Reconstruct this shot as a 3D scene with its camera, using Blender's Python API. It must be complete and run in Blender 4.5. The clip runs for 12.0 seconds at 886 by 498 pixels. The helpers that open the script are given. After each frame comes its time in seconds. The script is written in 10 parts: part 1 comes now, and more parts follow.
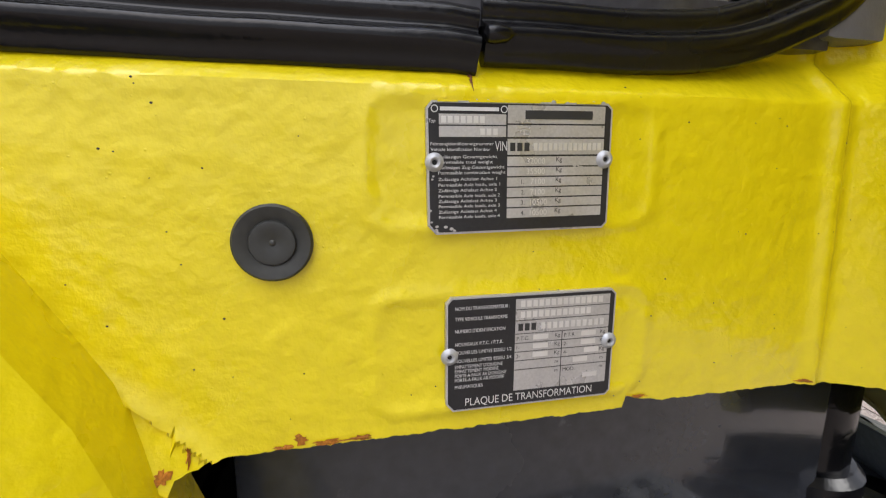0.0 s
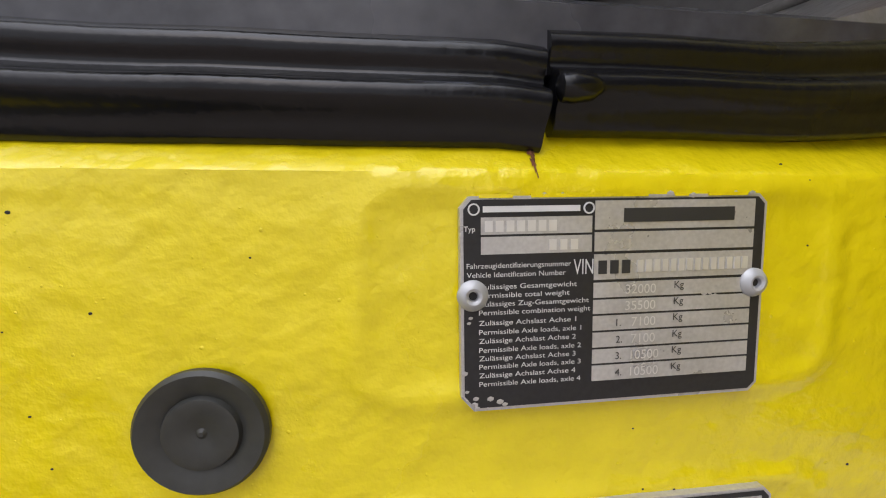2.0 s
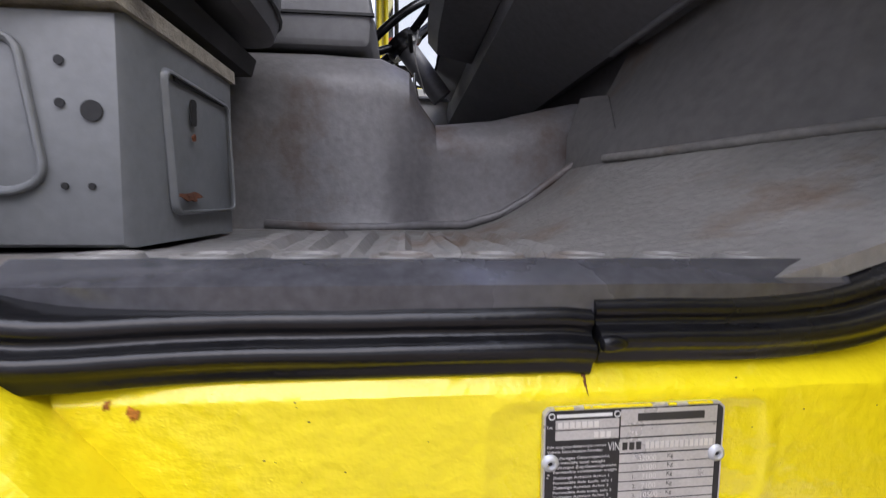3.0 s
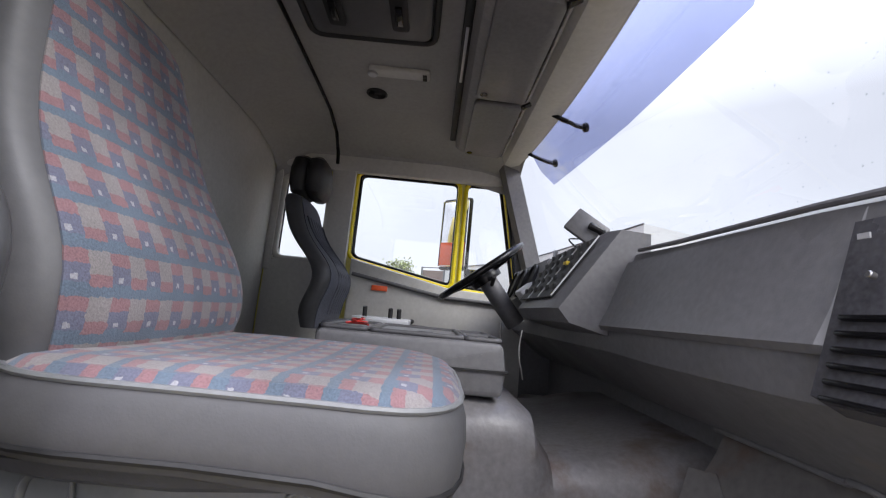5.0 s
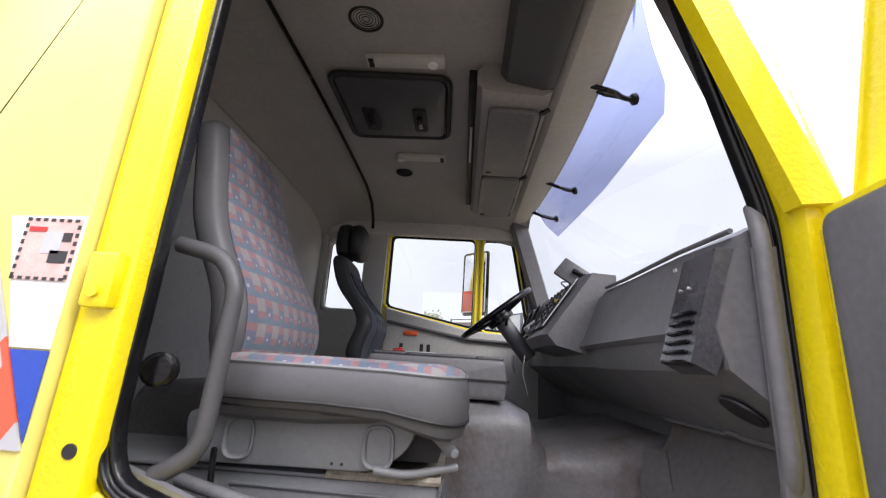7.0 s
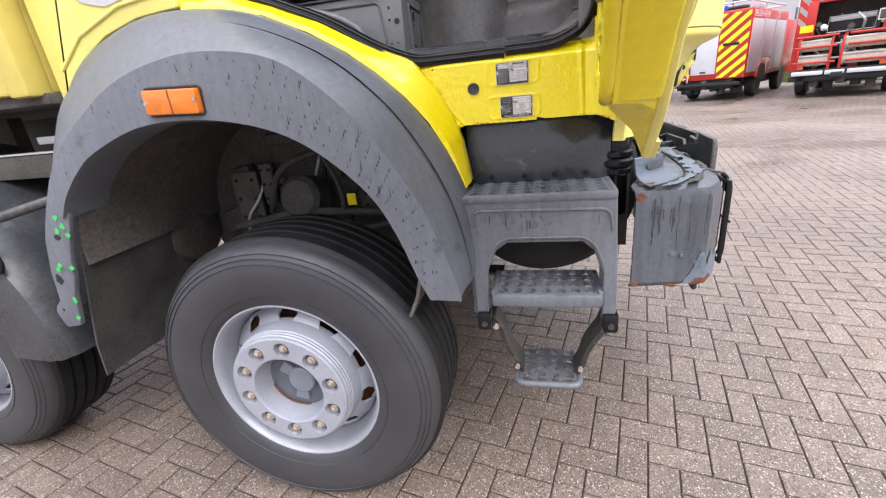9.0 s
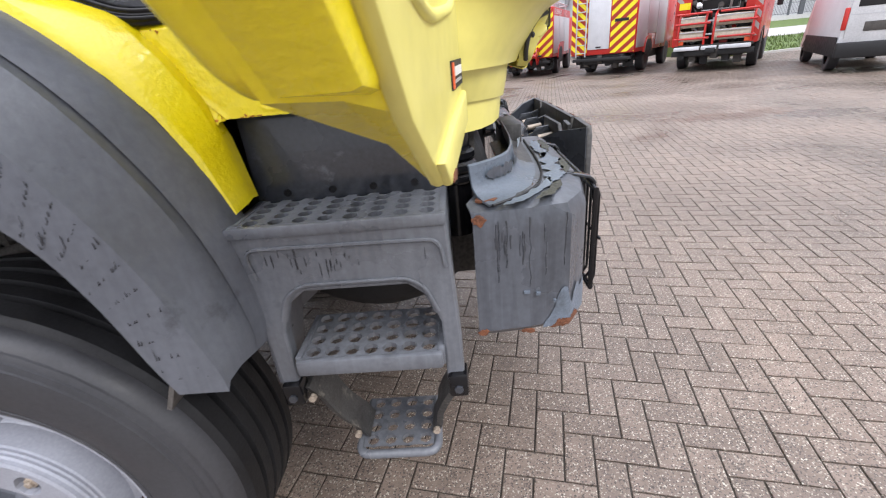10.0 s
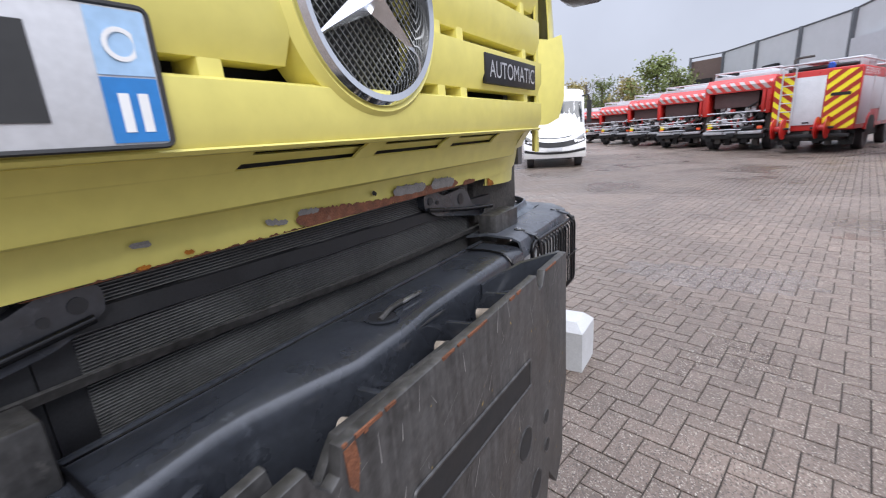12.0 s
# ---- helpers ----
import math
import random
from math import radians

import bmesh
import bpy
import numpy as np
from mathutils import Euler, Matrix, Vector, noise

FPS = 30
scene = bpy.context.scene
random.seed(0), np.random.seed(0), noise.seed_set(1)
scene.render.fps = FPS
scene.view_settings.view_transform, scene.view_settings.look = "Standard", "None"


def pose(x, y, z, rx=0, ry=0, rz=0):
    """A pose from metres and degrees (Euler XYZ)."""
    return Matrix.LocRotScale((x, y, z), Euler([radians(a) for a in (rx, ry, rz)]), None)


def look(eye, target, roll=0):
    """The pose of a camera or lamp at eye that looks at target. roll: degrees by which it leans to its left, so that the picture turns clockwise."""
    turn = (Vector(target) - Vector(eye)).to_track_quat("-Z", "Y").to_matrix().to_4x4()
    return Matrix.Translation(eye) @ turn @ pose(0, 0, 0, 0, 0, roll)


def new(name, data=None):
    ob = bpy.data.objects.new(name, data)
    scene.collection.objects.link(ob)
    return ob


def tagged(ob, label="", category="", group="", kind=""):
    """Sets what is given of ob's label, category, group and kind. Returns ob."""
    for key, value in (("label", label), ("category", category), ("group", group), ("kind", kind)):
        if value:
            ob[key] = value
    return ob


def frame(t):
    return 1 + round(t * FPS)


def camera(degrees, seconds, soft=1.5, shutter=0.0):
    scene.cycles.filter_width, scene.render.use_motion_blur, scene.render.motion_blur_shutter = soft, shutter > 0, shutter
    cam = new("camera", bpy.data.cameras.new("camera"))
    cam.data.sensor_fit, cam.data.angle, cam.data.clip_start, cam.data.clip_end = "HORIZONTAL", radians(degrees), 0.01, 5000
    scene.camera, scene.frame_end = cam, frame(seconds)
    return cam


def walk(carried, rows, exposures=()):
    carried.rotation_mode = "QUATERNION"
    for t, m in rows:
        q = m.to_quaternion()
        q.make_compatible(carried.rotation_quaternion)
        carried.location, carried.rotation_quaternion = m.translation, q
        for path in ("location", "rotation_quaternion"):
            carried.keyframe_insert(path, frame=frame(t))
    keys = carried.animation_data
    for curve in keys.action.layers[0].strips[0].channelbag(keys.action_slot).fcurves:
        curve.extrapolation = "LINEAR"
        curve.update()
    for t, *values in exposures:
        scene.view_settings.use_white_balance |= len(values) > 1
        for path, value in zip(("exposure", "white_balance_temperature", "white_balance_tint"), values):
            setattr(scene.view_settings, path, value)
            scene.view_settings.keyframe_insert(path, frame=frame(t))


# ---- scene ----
cam = camera(92.3, 12.0, soft=1.1, shutter=0.12)
# time, eye, target, roll
PATH = [
    (0, (0.8, -1.265, 1.449), (1.203, 0.662, 1.097), 0.0),
    (0.5, (0.804, -1.228, 1.47), (1.157, 0.723, 1.204), -0.1),
    (1, (0.813, -1.191, 1.479), (1.126, 0.771, 1.246), -0.4),
    (1.5, (0.819, -1.184, 1.48), (1.072, 0.787, 1.252), -0.3),
    (2, (0.813, -1.187, 1.477), (1.072, 0.786, 1.277), 0.0),
    (2.5, (0.808, -1.197, 1.483), (1.051, 0.778, 1.282), 0.5),
    (3, (0.768, -1.26, 1.573), (0.944, 0.721, 1.362), 0.6),
    (3.5, (0.666, -1.364, 1.73), (0.809, 0.63, 1.683), 5.0),
    (3.7, (0.628, -1.388, 1.783), (0.778, 0.606, 1.8), 6.6),
    (5.3, (0.506, -1.409, 2.095), (0.489, 0.55, 2.499), 4.7),
    (5.5, (0.498, -1.429, 2.119), (0.443, 0.507, 2.618), 4.3),
    (6, (0.493, -1.488, 2.153), (0.384, 0.404, 2.792), 4.3),
    (6.5, (0.515, -1.588, 2.088), (0.404, 0.304, 2.727), 4.5),
    (6.7, (0.537, -1.663, 2.043), (0.434, 0.24, 2.65), 4.2),
    (8.3, (0.748, -2.365, 1.622), (0.347, -0.418, 1.405), -1.2),
    (8.5, (0.827, -2.403, 1.562), (0.361, -0.495, 1.181), -2.1),
    (9, (0.946, -2.362, 1.431), (0.498, -0.545, 0.727), -5.9),
    (9.5, (1.049, -2.171, 1.382), (0.731, -0.37, 0.572), -7.5),
    (10, (1.176, -1.93, 1.404), (1.076, -0.116, 0.566), -5.6),
    (10.5, (1.493, -1.801, 1.424), (1.401, 0.041, 0.648), -6.6),
    (11, (1.776, -1.515, 1.461), (1.497, 0.355, 0.811), -6.7),
    (11.5, (1.86, -1.007, 1.467), (1.29, 0.824, 0.9), -4.2),
    (12, (1.896, -0.534, 1.428), (0.852, 1.092, 0.914), -3.9),
]
EXPOSURES = [(0, .66, 6500, 10), (0.5, .46, 6500, 10), (1.5, .56, 6500, 11), (2.5, .60, 6500, 11), (3, .98, 6200, 15), (3.5, 2.15, 6050, 21), (5.5, .95, 6500, 11), (6.0, 1.06, 6600, 13), (6.5, 1.16, 6550, 14), (8.5, .95, 6380, 12), (9.0, 1.02, 6450, 12), (9.5, .99, 6400, 12), (10, .72, 6380, 10), (10.5, .24, 6230, 12), (11, .2, 6230, 12), (11.5, .15, 6200, 12), (12, .33, 6150, 11)]
walk(cam, [(t, look(eye, target, roll)) for t, eye, target, roll in PATH], EXPOSURES)

# world and light: an overcast, wet day
world = bpy.data.worlds.new("overcast_sky")
scene.world = world
world.use_nodes = True
wn, wl = world.node_tree.nodes, world.node_tree.links
sky = wn.new("ShaderNodeTexSky")
sky.sky_type, sky.sun_disc = "NISHITA", False
sky.sun_elevation, sky.sun_rotation = radians(48), radians(200)
sky.air_density, sky.dust_density, sky.ozone_density = 1.0, 4.0, 1.0
soften = wn.new("ShaderNodeMix")
soften.data_type = "RGBA"
soften.inputs["Factor"].default_value = 0.86
soften.inputs["B"].default_value = (8.35, 8.6, 9.7, 1)
wl.new(sky.outputs["Color"], soften.inputs["A"])
cloud_pos = wn.new("ShaderNodeTexCoord")
clouds = wn.new("ShaderNodeTexNoise")
clouds.inputs["Scale"].default_value, clouds.inputs["Detail"].default_value = 2.2, 5.0
wl.new(cloud_pos.outputs["Generated"], clouds.inputs["Vector"])
cloud_range = wn.new("ShaderNodeMapRange")
cloud_range.inputs["From Min"].default_value, cloud_range.inputs["From Max"].default_value = 0.3, 0.7
cloud_range.inputs["To Min"].default_value, cloud_range.inputs["To Max"].default_value = 0.88, 1.1
wl.new(clouds.outputs["Fac"], cloud_range.inputs["Value"])
cloud_mul = wn.new("ShaderNodeVectorMath")
cloud_mul.operation = "SCALE"
wl.new(soften.outputs["Result"], cloud_mul.inputs[0])
wl.new(cloud_range.outputs["Result"], cloud_mul.inputs["Scale"])
# an overcast sky is brighter overhead than at its rim
updown = wn.new("ShaderNodeSeparateXYZ")
wl.new(cloud_pos.outputs["Generated"], updown.inputs[0])
dome = wn.new("ShaderNodeMapRange")
dome.inputs["From Min"].default_value, dome.inputs["From Max"].default_value = 0.42, 0.95
dome.inputs["To Min"].default_value, dome.inputs["To Max"].default_value = 0.74, 3.2
wl.new(updown.outputs["Z"], dome.inputs["Value"])
dome_mul = wn.new("ShaderNodeVectorMath")
dome_mul.operation = "SCALE"
wl.new(cloud_mul.outputs["Vector"], dome_mul.inputs[0])
wl.new(dome.outputs["Result"], dome_mul.inputs["Scale"])
wl.new(dome_mul.outputs["Vector"], wn["Background"].inputs["Color"])
wn["Background"].inputs["Strength"].default_value = 0.1

sun = new("sun", bpy.data.lights.new("sun", "SUN"))
sun.data.energy, sun.data.angle, sun.data.color = 1.5, radians(30), (1.0, 0.97, 0.93)
sun.matrix_world = look((6, -4.8, 6.9), (0, 0, 0))


# ---- materials ----
def mat(name, color, rough=0.5, metal=0.0, vary=0.12, scale=6.0, bump=0.0, bump_scale=120.0, spots=None, spot_amount=0.5,
        spot_scale=9.0, random=0.0, coat=0.0, rough_vary=0.12, spec=0.5, island=False, damp=0.0, grit=0.0, streak=0.0):
    """A surface with grain at two scales, and stains of a colour of their own."""
    m = bpy.data.materials.new(name)
    m.use_nodes = True
    n, l = m.node_tree.nodes, m.node_tree.links
    b = n["Principled BSDF"]
    pos = n.new("ShaderNodeNewGeometry").outputs["Position"] if damp else n.new("ShaderNodeTexCoord").outputs["Object"]
    big, fine = n.new("ShaderNodeTexNoise"), n.new("ShaderNodeTexNoise")
    big.inputs["Scale"].default_value, big.inputs["Detail"].default_value = scale, 6.0
    fine.inputs["Scale"].default_value, fine.inputs["Detail"].default_value = scale * 14, 3.0
    l.new(pos, big.inputs["Vector"]), l.new(pos, fine.inputs["Vector"])
    add = n.new("ShaderNodeMath")
    add.operation = "ADD"
    l.new(big.outputs["Fac"], add.inputs[0]), l.new(fine.outputs["Fac"], add.inputs[1])
    span = n.new("ShaderNodeMapRange")
    span.inputs["From Min"].default_value, span.inputs["From Max"].default_value = 0.7, 1.3
    span.inputs["To Min"].default_value, span.inputs["To Max"].default_value = 1 - vary, 1 + vary
    l.new(add.outputs[0], span.inputs["Value"])
    last = span.outputs["Result"]
    if random:
        info, rr = n.new("ShaderNodeNewGeometry" if island else "ShaderNodeObjectInfo"), n.new("ShaderNodeMapRange")
        rr.inputs["To Min"].default_value, rr.inputs["To Max"].default_value = 1 - random, 1 + random
        l.new(info.outputs["Random Per Island" if island else "Random"], rr.inputs["Value"])
        mul = n.new("ShaderNodeMath")
        mul.operation = "MULTIPLY"
        l.new(last, mul.inputs[0]), l.new(rr.outputs["Result"], mul.inputs[1])
        last = mul.outputs[0]
    wet = None
    if damp:
        # wide damp and dried patches
        wide, wet = n.new("ShaderNodeTexNoise"), n.new("ShaderNodeMapRange")
        wide.inputs["Scale"].default_value, wide.inputs["Detail"].default_value, wide.inputs["Distortion"].default_value = 0.55, 5.0, 0.6
        wet.inputs["From Min"].default_value, wet.inputs["From Max"].default_value = 0.33, 0.67
        wet.inputs["To Min"].default_value, wet.inputs["To Max"].default_value = 1 - damp, 1 + damp
        l.new(pos, wide.inputs["Vector"]), l.new(wide.outputs["Fac"], wet.inputs["Value"])
        soak = n.new("ShaderNodeMath")
        soak.operation = "MULTIPLY"
        l.new(last, soak.inputs[0]), l.new(wet.outputs["Result"], soak.inputs[1])
        last = soak.outputs[0]
    tint = n.new("ShaderNodeVectorMath")
    tint.operation = "SCALE"
    tint.inputs[0].default_value = color
    l.new(last, tint.inputs["Scale"])
    out = tint.outputs["Vector"]
    if spots:
        sn, sr, mix = n.new("ShaderNodeTexNoise"), n.new("ShaderNodeMapRange"), n.new("ShaderNodeMix")
        sn.inputs["Scale"].default_value, sn.inputs["Detail"].default_value, sn.inputs["Roughness"].default_value = spot_scale, 8.0, 0.65
        l.new(pos, sn.inputs["Vector"])
        sr.inputs["From Min"].default_value, sr.inputs["From Max"].default_value = 0.72 - 0.3 * spot_amount, 0.86 - 0.3 * spot_amount
        l.new(sn.outputs["Fac"], sr.inputs["Value"])
        mix.data_type = "RGBA"
        l.new(sr.outputs["Result"], mix.inputs["Factor"]), l.new(out, mix.inputs["A"])
        mix.inputs["B"].default_value = (*spots, 1)
        out = mix.outputs["Result"]
    if streak:
        # rain runs and dust washed down the face
        squash, sn2, sr2, dark = n.new("ShaderNodeMapping"), n.new("ShaderNodeTexNoise"), n.new("ShaderNodeMapRange"), n.new("ShaderNodeVectorMath")
        squash.inputs["Scale"].default_value = (60, 60, 4)
        sn2.inputs["Scale"].default_value, sn2.inputs["Detail"].default_value, sn2.inputs["Distortion"].default_value = 1.0, 4.0, 0.5
        sr2.inputs["From Min"].default_value, sr2.inputs["From Max"].default_value = 0.38, 0.62
        sr2.inputs["To Min"].default_value, sr2.inputs["To Max"].default_value = 1 - streak, 1 + streak * 0.5
        l.new(pos, squash.inputs["Vector"]), l.new(squash.outputs["Vector"], sn2.inputs["Vector"]), l.new(sn2.outputs["Fac"], sr2.inputs["Value"])
        dark.operation = "SCALE"
        l.new(out, dark.inputs[0]), l.new(sr2.outputs["Result"], dark.inputs["Scale"])
        out = dark.outputs["Vector"]
    if grit:
        # aggregate: light and dark grains showing in the face
        cells = n.new("ShaderNodeTexVoronoi")
        cells.inputs["Scale"].default_value = 210
        l.new(pos, cells.inputs["Vector"])
        pick = n.new("ShaderNodeSeparateColor")
        l.new(cells.outputs["Color"], pick.inputs[0])
        for chan, edge, colour in (("Red", 1 - grit, (0.30, 0.26, 0.21)), ("Green", 1 - grit * 0.4, (0.46, 0.42, 0.35)), ("Blue", 1 - grit * 1.4, (0.07, 0.056, 0.046))):
            over, gt = n.new("ShaderNodeMix"), n.new("ShaderNodeMath")
            over.data_type, gt.operation = "RGBA", "GREATER_THAN"
            gt.inputs[1].default_value = edge
            l.new(pick.outputs[chan], gt.inputs[0]), l.new(gt.outputs[0], over.inputs["Factor"])
            l.new(out, over.inputs["A"])
            over.inputs["B"].default_value = (*colour, 1)
            out = over.outputs["Result"]
    l.new(out, b.inputs["Base Color"])
    rv = n.new("ShaderNodeMapRange")
    rv.inputs["From Min"].default_value, rv.inputs["From Max"].default_value = 0.3, 0.7
    rv.inputs["To Min"].default_value, rv.inputs["To Max"].default_value = max(rough - rough_vary, 0.02), min(rough + rough_vary, 1)
    l.new(wide.outputs["Fac"] if damp else big.outputs["Fac"], rv.inputs["Value"]), l.new(rv.outputs["Result"], b.inputs["Roughness"])
    b.inputs["Metallic"].default_value = metal
    b.inputs["Coat Weight"].default_value = coat
    b.inputs["Specular IOR Level"].default_value = spec
    if bump:
        bn, bb = n.new("ShaderNodeTexNoise"), n.new("ShaderNodeBump")
        bn.inputs["Scale"].default_value, bn.inputs["Detail"].default_value = bump_scale, 4.0
        l.new(pos, bn.inputs["Vector"]), l.new(bn.outputs["Fac"], bb.inputs["Height"])
        bb.inputs["Strength"].default_value, bb.inputs["Distance"].default_value = bump, 0.004
        l.new(bb.outputs["Normal"], b.inputs["Normal"])
    return m


def glass_mat(name, color=(1, 1, 1), rough=0.0, clear=0.9):
    """Thin glass: mostly clear, with a faint gloss."""
    m = bpy.data.materials.new(name)
    m.use_nodes = True
    n, l = m.node_tree.nodes, m.node_tree.links
    t, g, mix = n.new("ShaderNodeBsdfTransparent"), n.new("ShaderNodeBsdfGlossy"), n.new("ShaderNodeMixShader")
    t.inputs["Color"].default_value = (*color, 1)
    g.inputs["Roughness"].default_value = rough + 0.02
    mix.inputs["Fac"].default_value = 1 - clear
    l.new(t.outputs[0], mix.inputs[1]), l.new(g.outputs[0], mix.inputs[2])
    l.new(mix.outputs[0], n["Material Output"].inputs["Surface"])
    return m


YELLOW = mat("yellow_paint", (0.80, 0.66, 0.005), 0.30, vary=0.05, scale=3.0, bump=0.20, bump_scale=70, coat=0.3, rough_vary=0.08)
YELLOW_OLD = mat("thick_yellow_paint", (0.83, 0.68, 0.005), 0.27, vary=0.05, scale=6.0, bump=0.34, bump_scale=120, coat=0.5,
                 spots=(0.30, 0.10, 0.01), spot_amount=0.05, spot_scale=14)
YELLOW_PALE = mat("pale_yellow_paint", (0.75, 0.675, 0.188), 0.42, vary=0.06, scale=2.0, bump=0.06, bump_scale=40, coat=0.15)
RUST = mat("rust", (0.15, 0.055, 0.025), 0.9, vary=0.5, scale=30, bump=0.8, bump_scale=200)
FENDER = mat("grey_plastic", (0.118, 0.126, 0.145), 0.42, vary=0.10, scale=5.0, bump=0.10, bump_scale=200,
             spots=(0.05, 0.054, 0.062), spot_amount=0.36, spot_scale=9, streak=0.08)
FENDER_DARK = mat("dark_grey_plastic", (0.122, 0.129, 0.144), 0.33, vary=0.15, scale=6.0, bump=0.12, bump_scale=200,
                  spots=(0.06, 0.064, 0.072), spot_amount=0.40, spot_scale=10, streak=0.10)
BUMPER_PAINT = mat("weathered_bumper_paint", (0.078, 0.084, 0.098), 0.30, vary=0.16, scale=5.0, bump=0.12, bump_scale=90,
                   spots=(0.17, 0.21, 0.25), spot_amount=0.2, spot_scale=5, streak=0.2)
BARE_BLUE = mat("bare_bluish_primer", (0.13, 0.157, 0.195), 0.42, vary=0.2, scale=12, bump=0.3, bump_scale=150,
                spots=(0.07, 0.08, 0.09), spot_amount=0.6, spot_scale=7)
BLACK = mat("black_rubber", (0.006, 0.006, 0.007), 0.22, vary=0.3, scale=10, bump=0.12, bump_scale=110, spec=0.34)
BLACK_STEEL = mat("black_painted_steel", (0.030, 0.033, 0.040), 0.25, vary=0.3, scale=6, bump=0.1, bump_scale=50, coat=0.4,
                  spots=(0.11, 0.12, 0.14), spot_amount=0.3, spot_scale=16)
WORN_STEEL = mat("scuffed_black_steel", (0.052, 0.05, 0.049), 0.45, metal=0.1, vary=0.45, scale=6, bump=0.3, bump_scale=70,
                 spots=(0.20, 0.19, 0.175), spot_amount=0.22, spot_scale=14, streak=0.3)
UNDER = mat("dirty_underside", (0.066, 0.060, 0.054), 0.75, vary=0.5, scale=8, bump=0.5, bump_scale=60)
TYRE = mat("tyre_rubber", (0.038, 0.038, 0.042), 0.5, vary=0.16, scale=7, bump=0.12, bump_scale=160,
           spots=(0.03, 0.03, 0.033), spot_amount=0.3, spot_scale=6)
TREAD = mat("wet_tyre_tread", (0.011, 0.011, 0.012), 0.55, spec=0.3, vary=0.3, scale=10, bump=0.2, bump_scale=120)
RIM = mat("silver_rim_paint", (0.32, 0.33, 0.37), 0.40, metal=0.15, vary=0.1, scale=10, bump=0.1, bump_scale=150,
          spots=(0.28, 0.22, 0.18), spot_amount=0.1, spot_scale=20)
STEEL = mat("bare_steel", (0.45, 0.45, 0.45), 0.35, metal=0.9, vary=0.2, scale=20)
CHROME = mat("chrome", (0.75, 0.76, 0.78), 0.1, metal=1.0, vary=0.05, rough_vary=0.05)
ORANGE = mat("orange_lens", (0.66, 0.17, 0.012), 0.2, vary=0.15, scale=30, coat=0.6)
WHITE = mat("white_paint", (0.78, 0.78, 0.77), 0.4, vary=0.05, scale=4)
SILVER = mat("silver_panel", (0.50, 0.51, 0.53), 0.4, metal=0.3, vary=0.08, scale=4)
RED = mat("red_paint", (0.47, 0.020, 0.015), 0.35, vary=0.08, scale=3, coat=0.3)
ORANGE_RED = mat("fluorescent_red", (0.85, 0.13, 0.04), 0.45, vary=0.08, scale=5)
DARK = mat("near_black", (0.012, 0.012, 0.013), 0.6, vary=0.3, scale=8)
TRIM = mat("grey_cab_trim", (0.50, 0.495, 0.475), 0.75, vary=0.08, scale=4, bump=0.12, bump_scale=500)
TRIM_DARK = mat("dark_cab_plastic", (0.13, 0.13, 0.136), 0.45, vary=0.16, scale=5, bump=0.1, bump_scale=420,
                spots=(0.17, 0.15, 0.13), spot_amount=0.35, spot_scale=6)
SEAT_BOX = mat("grey_painted_sheet", (0.165, 0.172, 0.18), 0.42, vary=0.1, scale=6, bump=0.06, bump_scale=140,
               spots=(0.12, 0.10, 0.09), spot_amount=0.12, spot_scale=10)
TUNNEL = mat("worn_vinyl_tunnel_mat", (0.165, 0.160, 0.163), 0.40, vary=0.2, scale=5, bump=0.4, bump_scale=45,
             spots=(0.115, 0.088, 0.072), spot_amount=0.62, spot_scale=5)
FLOOR = mat("worn_rubber_floor", (0.205, 0.197, 0.186), 0.48, vary=0.18, scale=7, bump=0.5, bump_scale=110,
            spots=(0.145, 0.105, 0.075), spot_amount=0.62, spot_scale=6)
HEADLINER = mat("headliner", (0.34, 0.335, 0.325), 0.9, vary=0.08, scale=4, bump=0.2, bump_scale=700)
GLASS = glass_mat("window_glass", (0.91, 0.92, 0.90), clear=0.95)
SCREEN_GLASS = glass_mat("rain_filmed_windscreen_glass", (0.735, 0.745, 0.725), clear=0.93)
VISOR = glass_mat("tinted_visor", (0.64, 0.67, 0.83), clear=0.9, rough=0.2)
HALL = mat("grey_cladding", (0.50, 0.52, 0.53), 0.5, vary=0.06, scale=1.5)
HALL_POST = mat("dark_cladding", (0.10, 0.11, 0.12), 0.5)
BRICK = mat("brown_brick", (0.14, 0.10, 0.085), 0.8, vary=0.25, scale=10)
LEAF = mat("leaves", (0.15, 0.185, 0.05), 0.55, vary=0.35, scale=4, random=0.2)
LEAF_YELLOW = mat("autumn_leaves", (0.30, 0.25, 0.08), 0.55, vary=0.35, scale=4)
BARK = mat("bark", (0.10, 0.085, 0.07), 0.9, vary=0.3, scale=20, bump=0.6)
GRASS = mat("grass", (0.085, 0.125, 0.03), 0.8, vary=0.4, scale=5, bump=0.6, bump_scale=30)
PAVER = mat("wet_concrete_paver", (0.165, 0.125, 0.10), 0.42, vary=0.22, scale=9, bump=0.9, bump_scale=200, rough_vary=0.22, damp=0.2, spec=0.4,
            spots=(0.09, 0.07, 0.055), spot_amount=0.45, spot_scale=30, random=0.1, grit=0.09)
PAVER_ISLAND = mat("wet_concrete_pavers", (0.165, 0.125, 0.10), 0.42, vary=0.22, scale=9, bump=0.9, bump_scale=200, rough_vary=0.22, damp=0.2, spec=0.4,
                   spots=(0.09, 0.07, 0.055), spot_amount=0.45, spot_scale=30, random=0.1, grit=0.09, island=True)
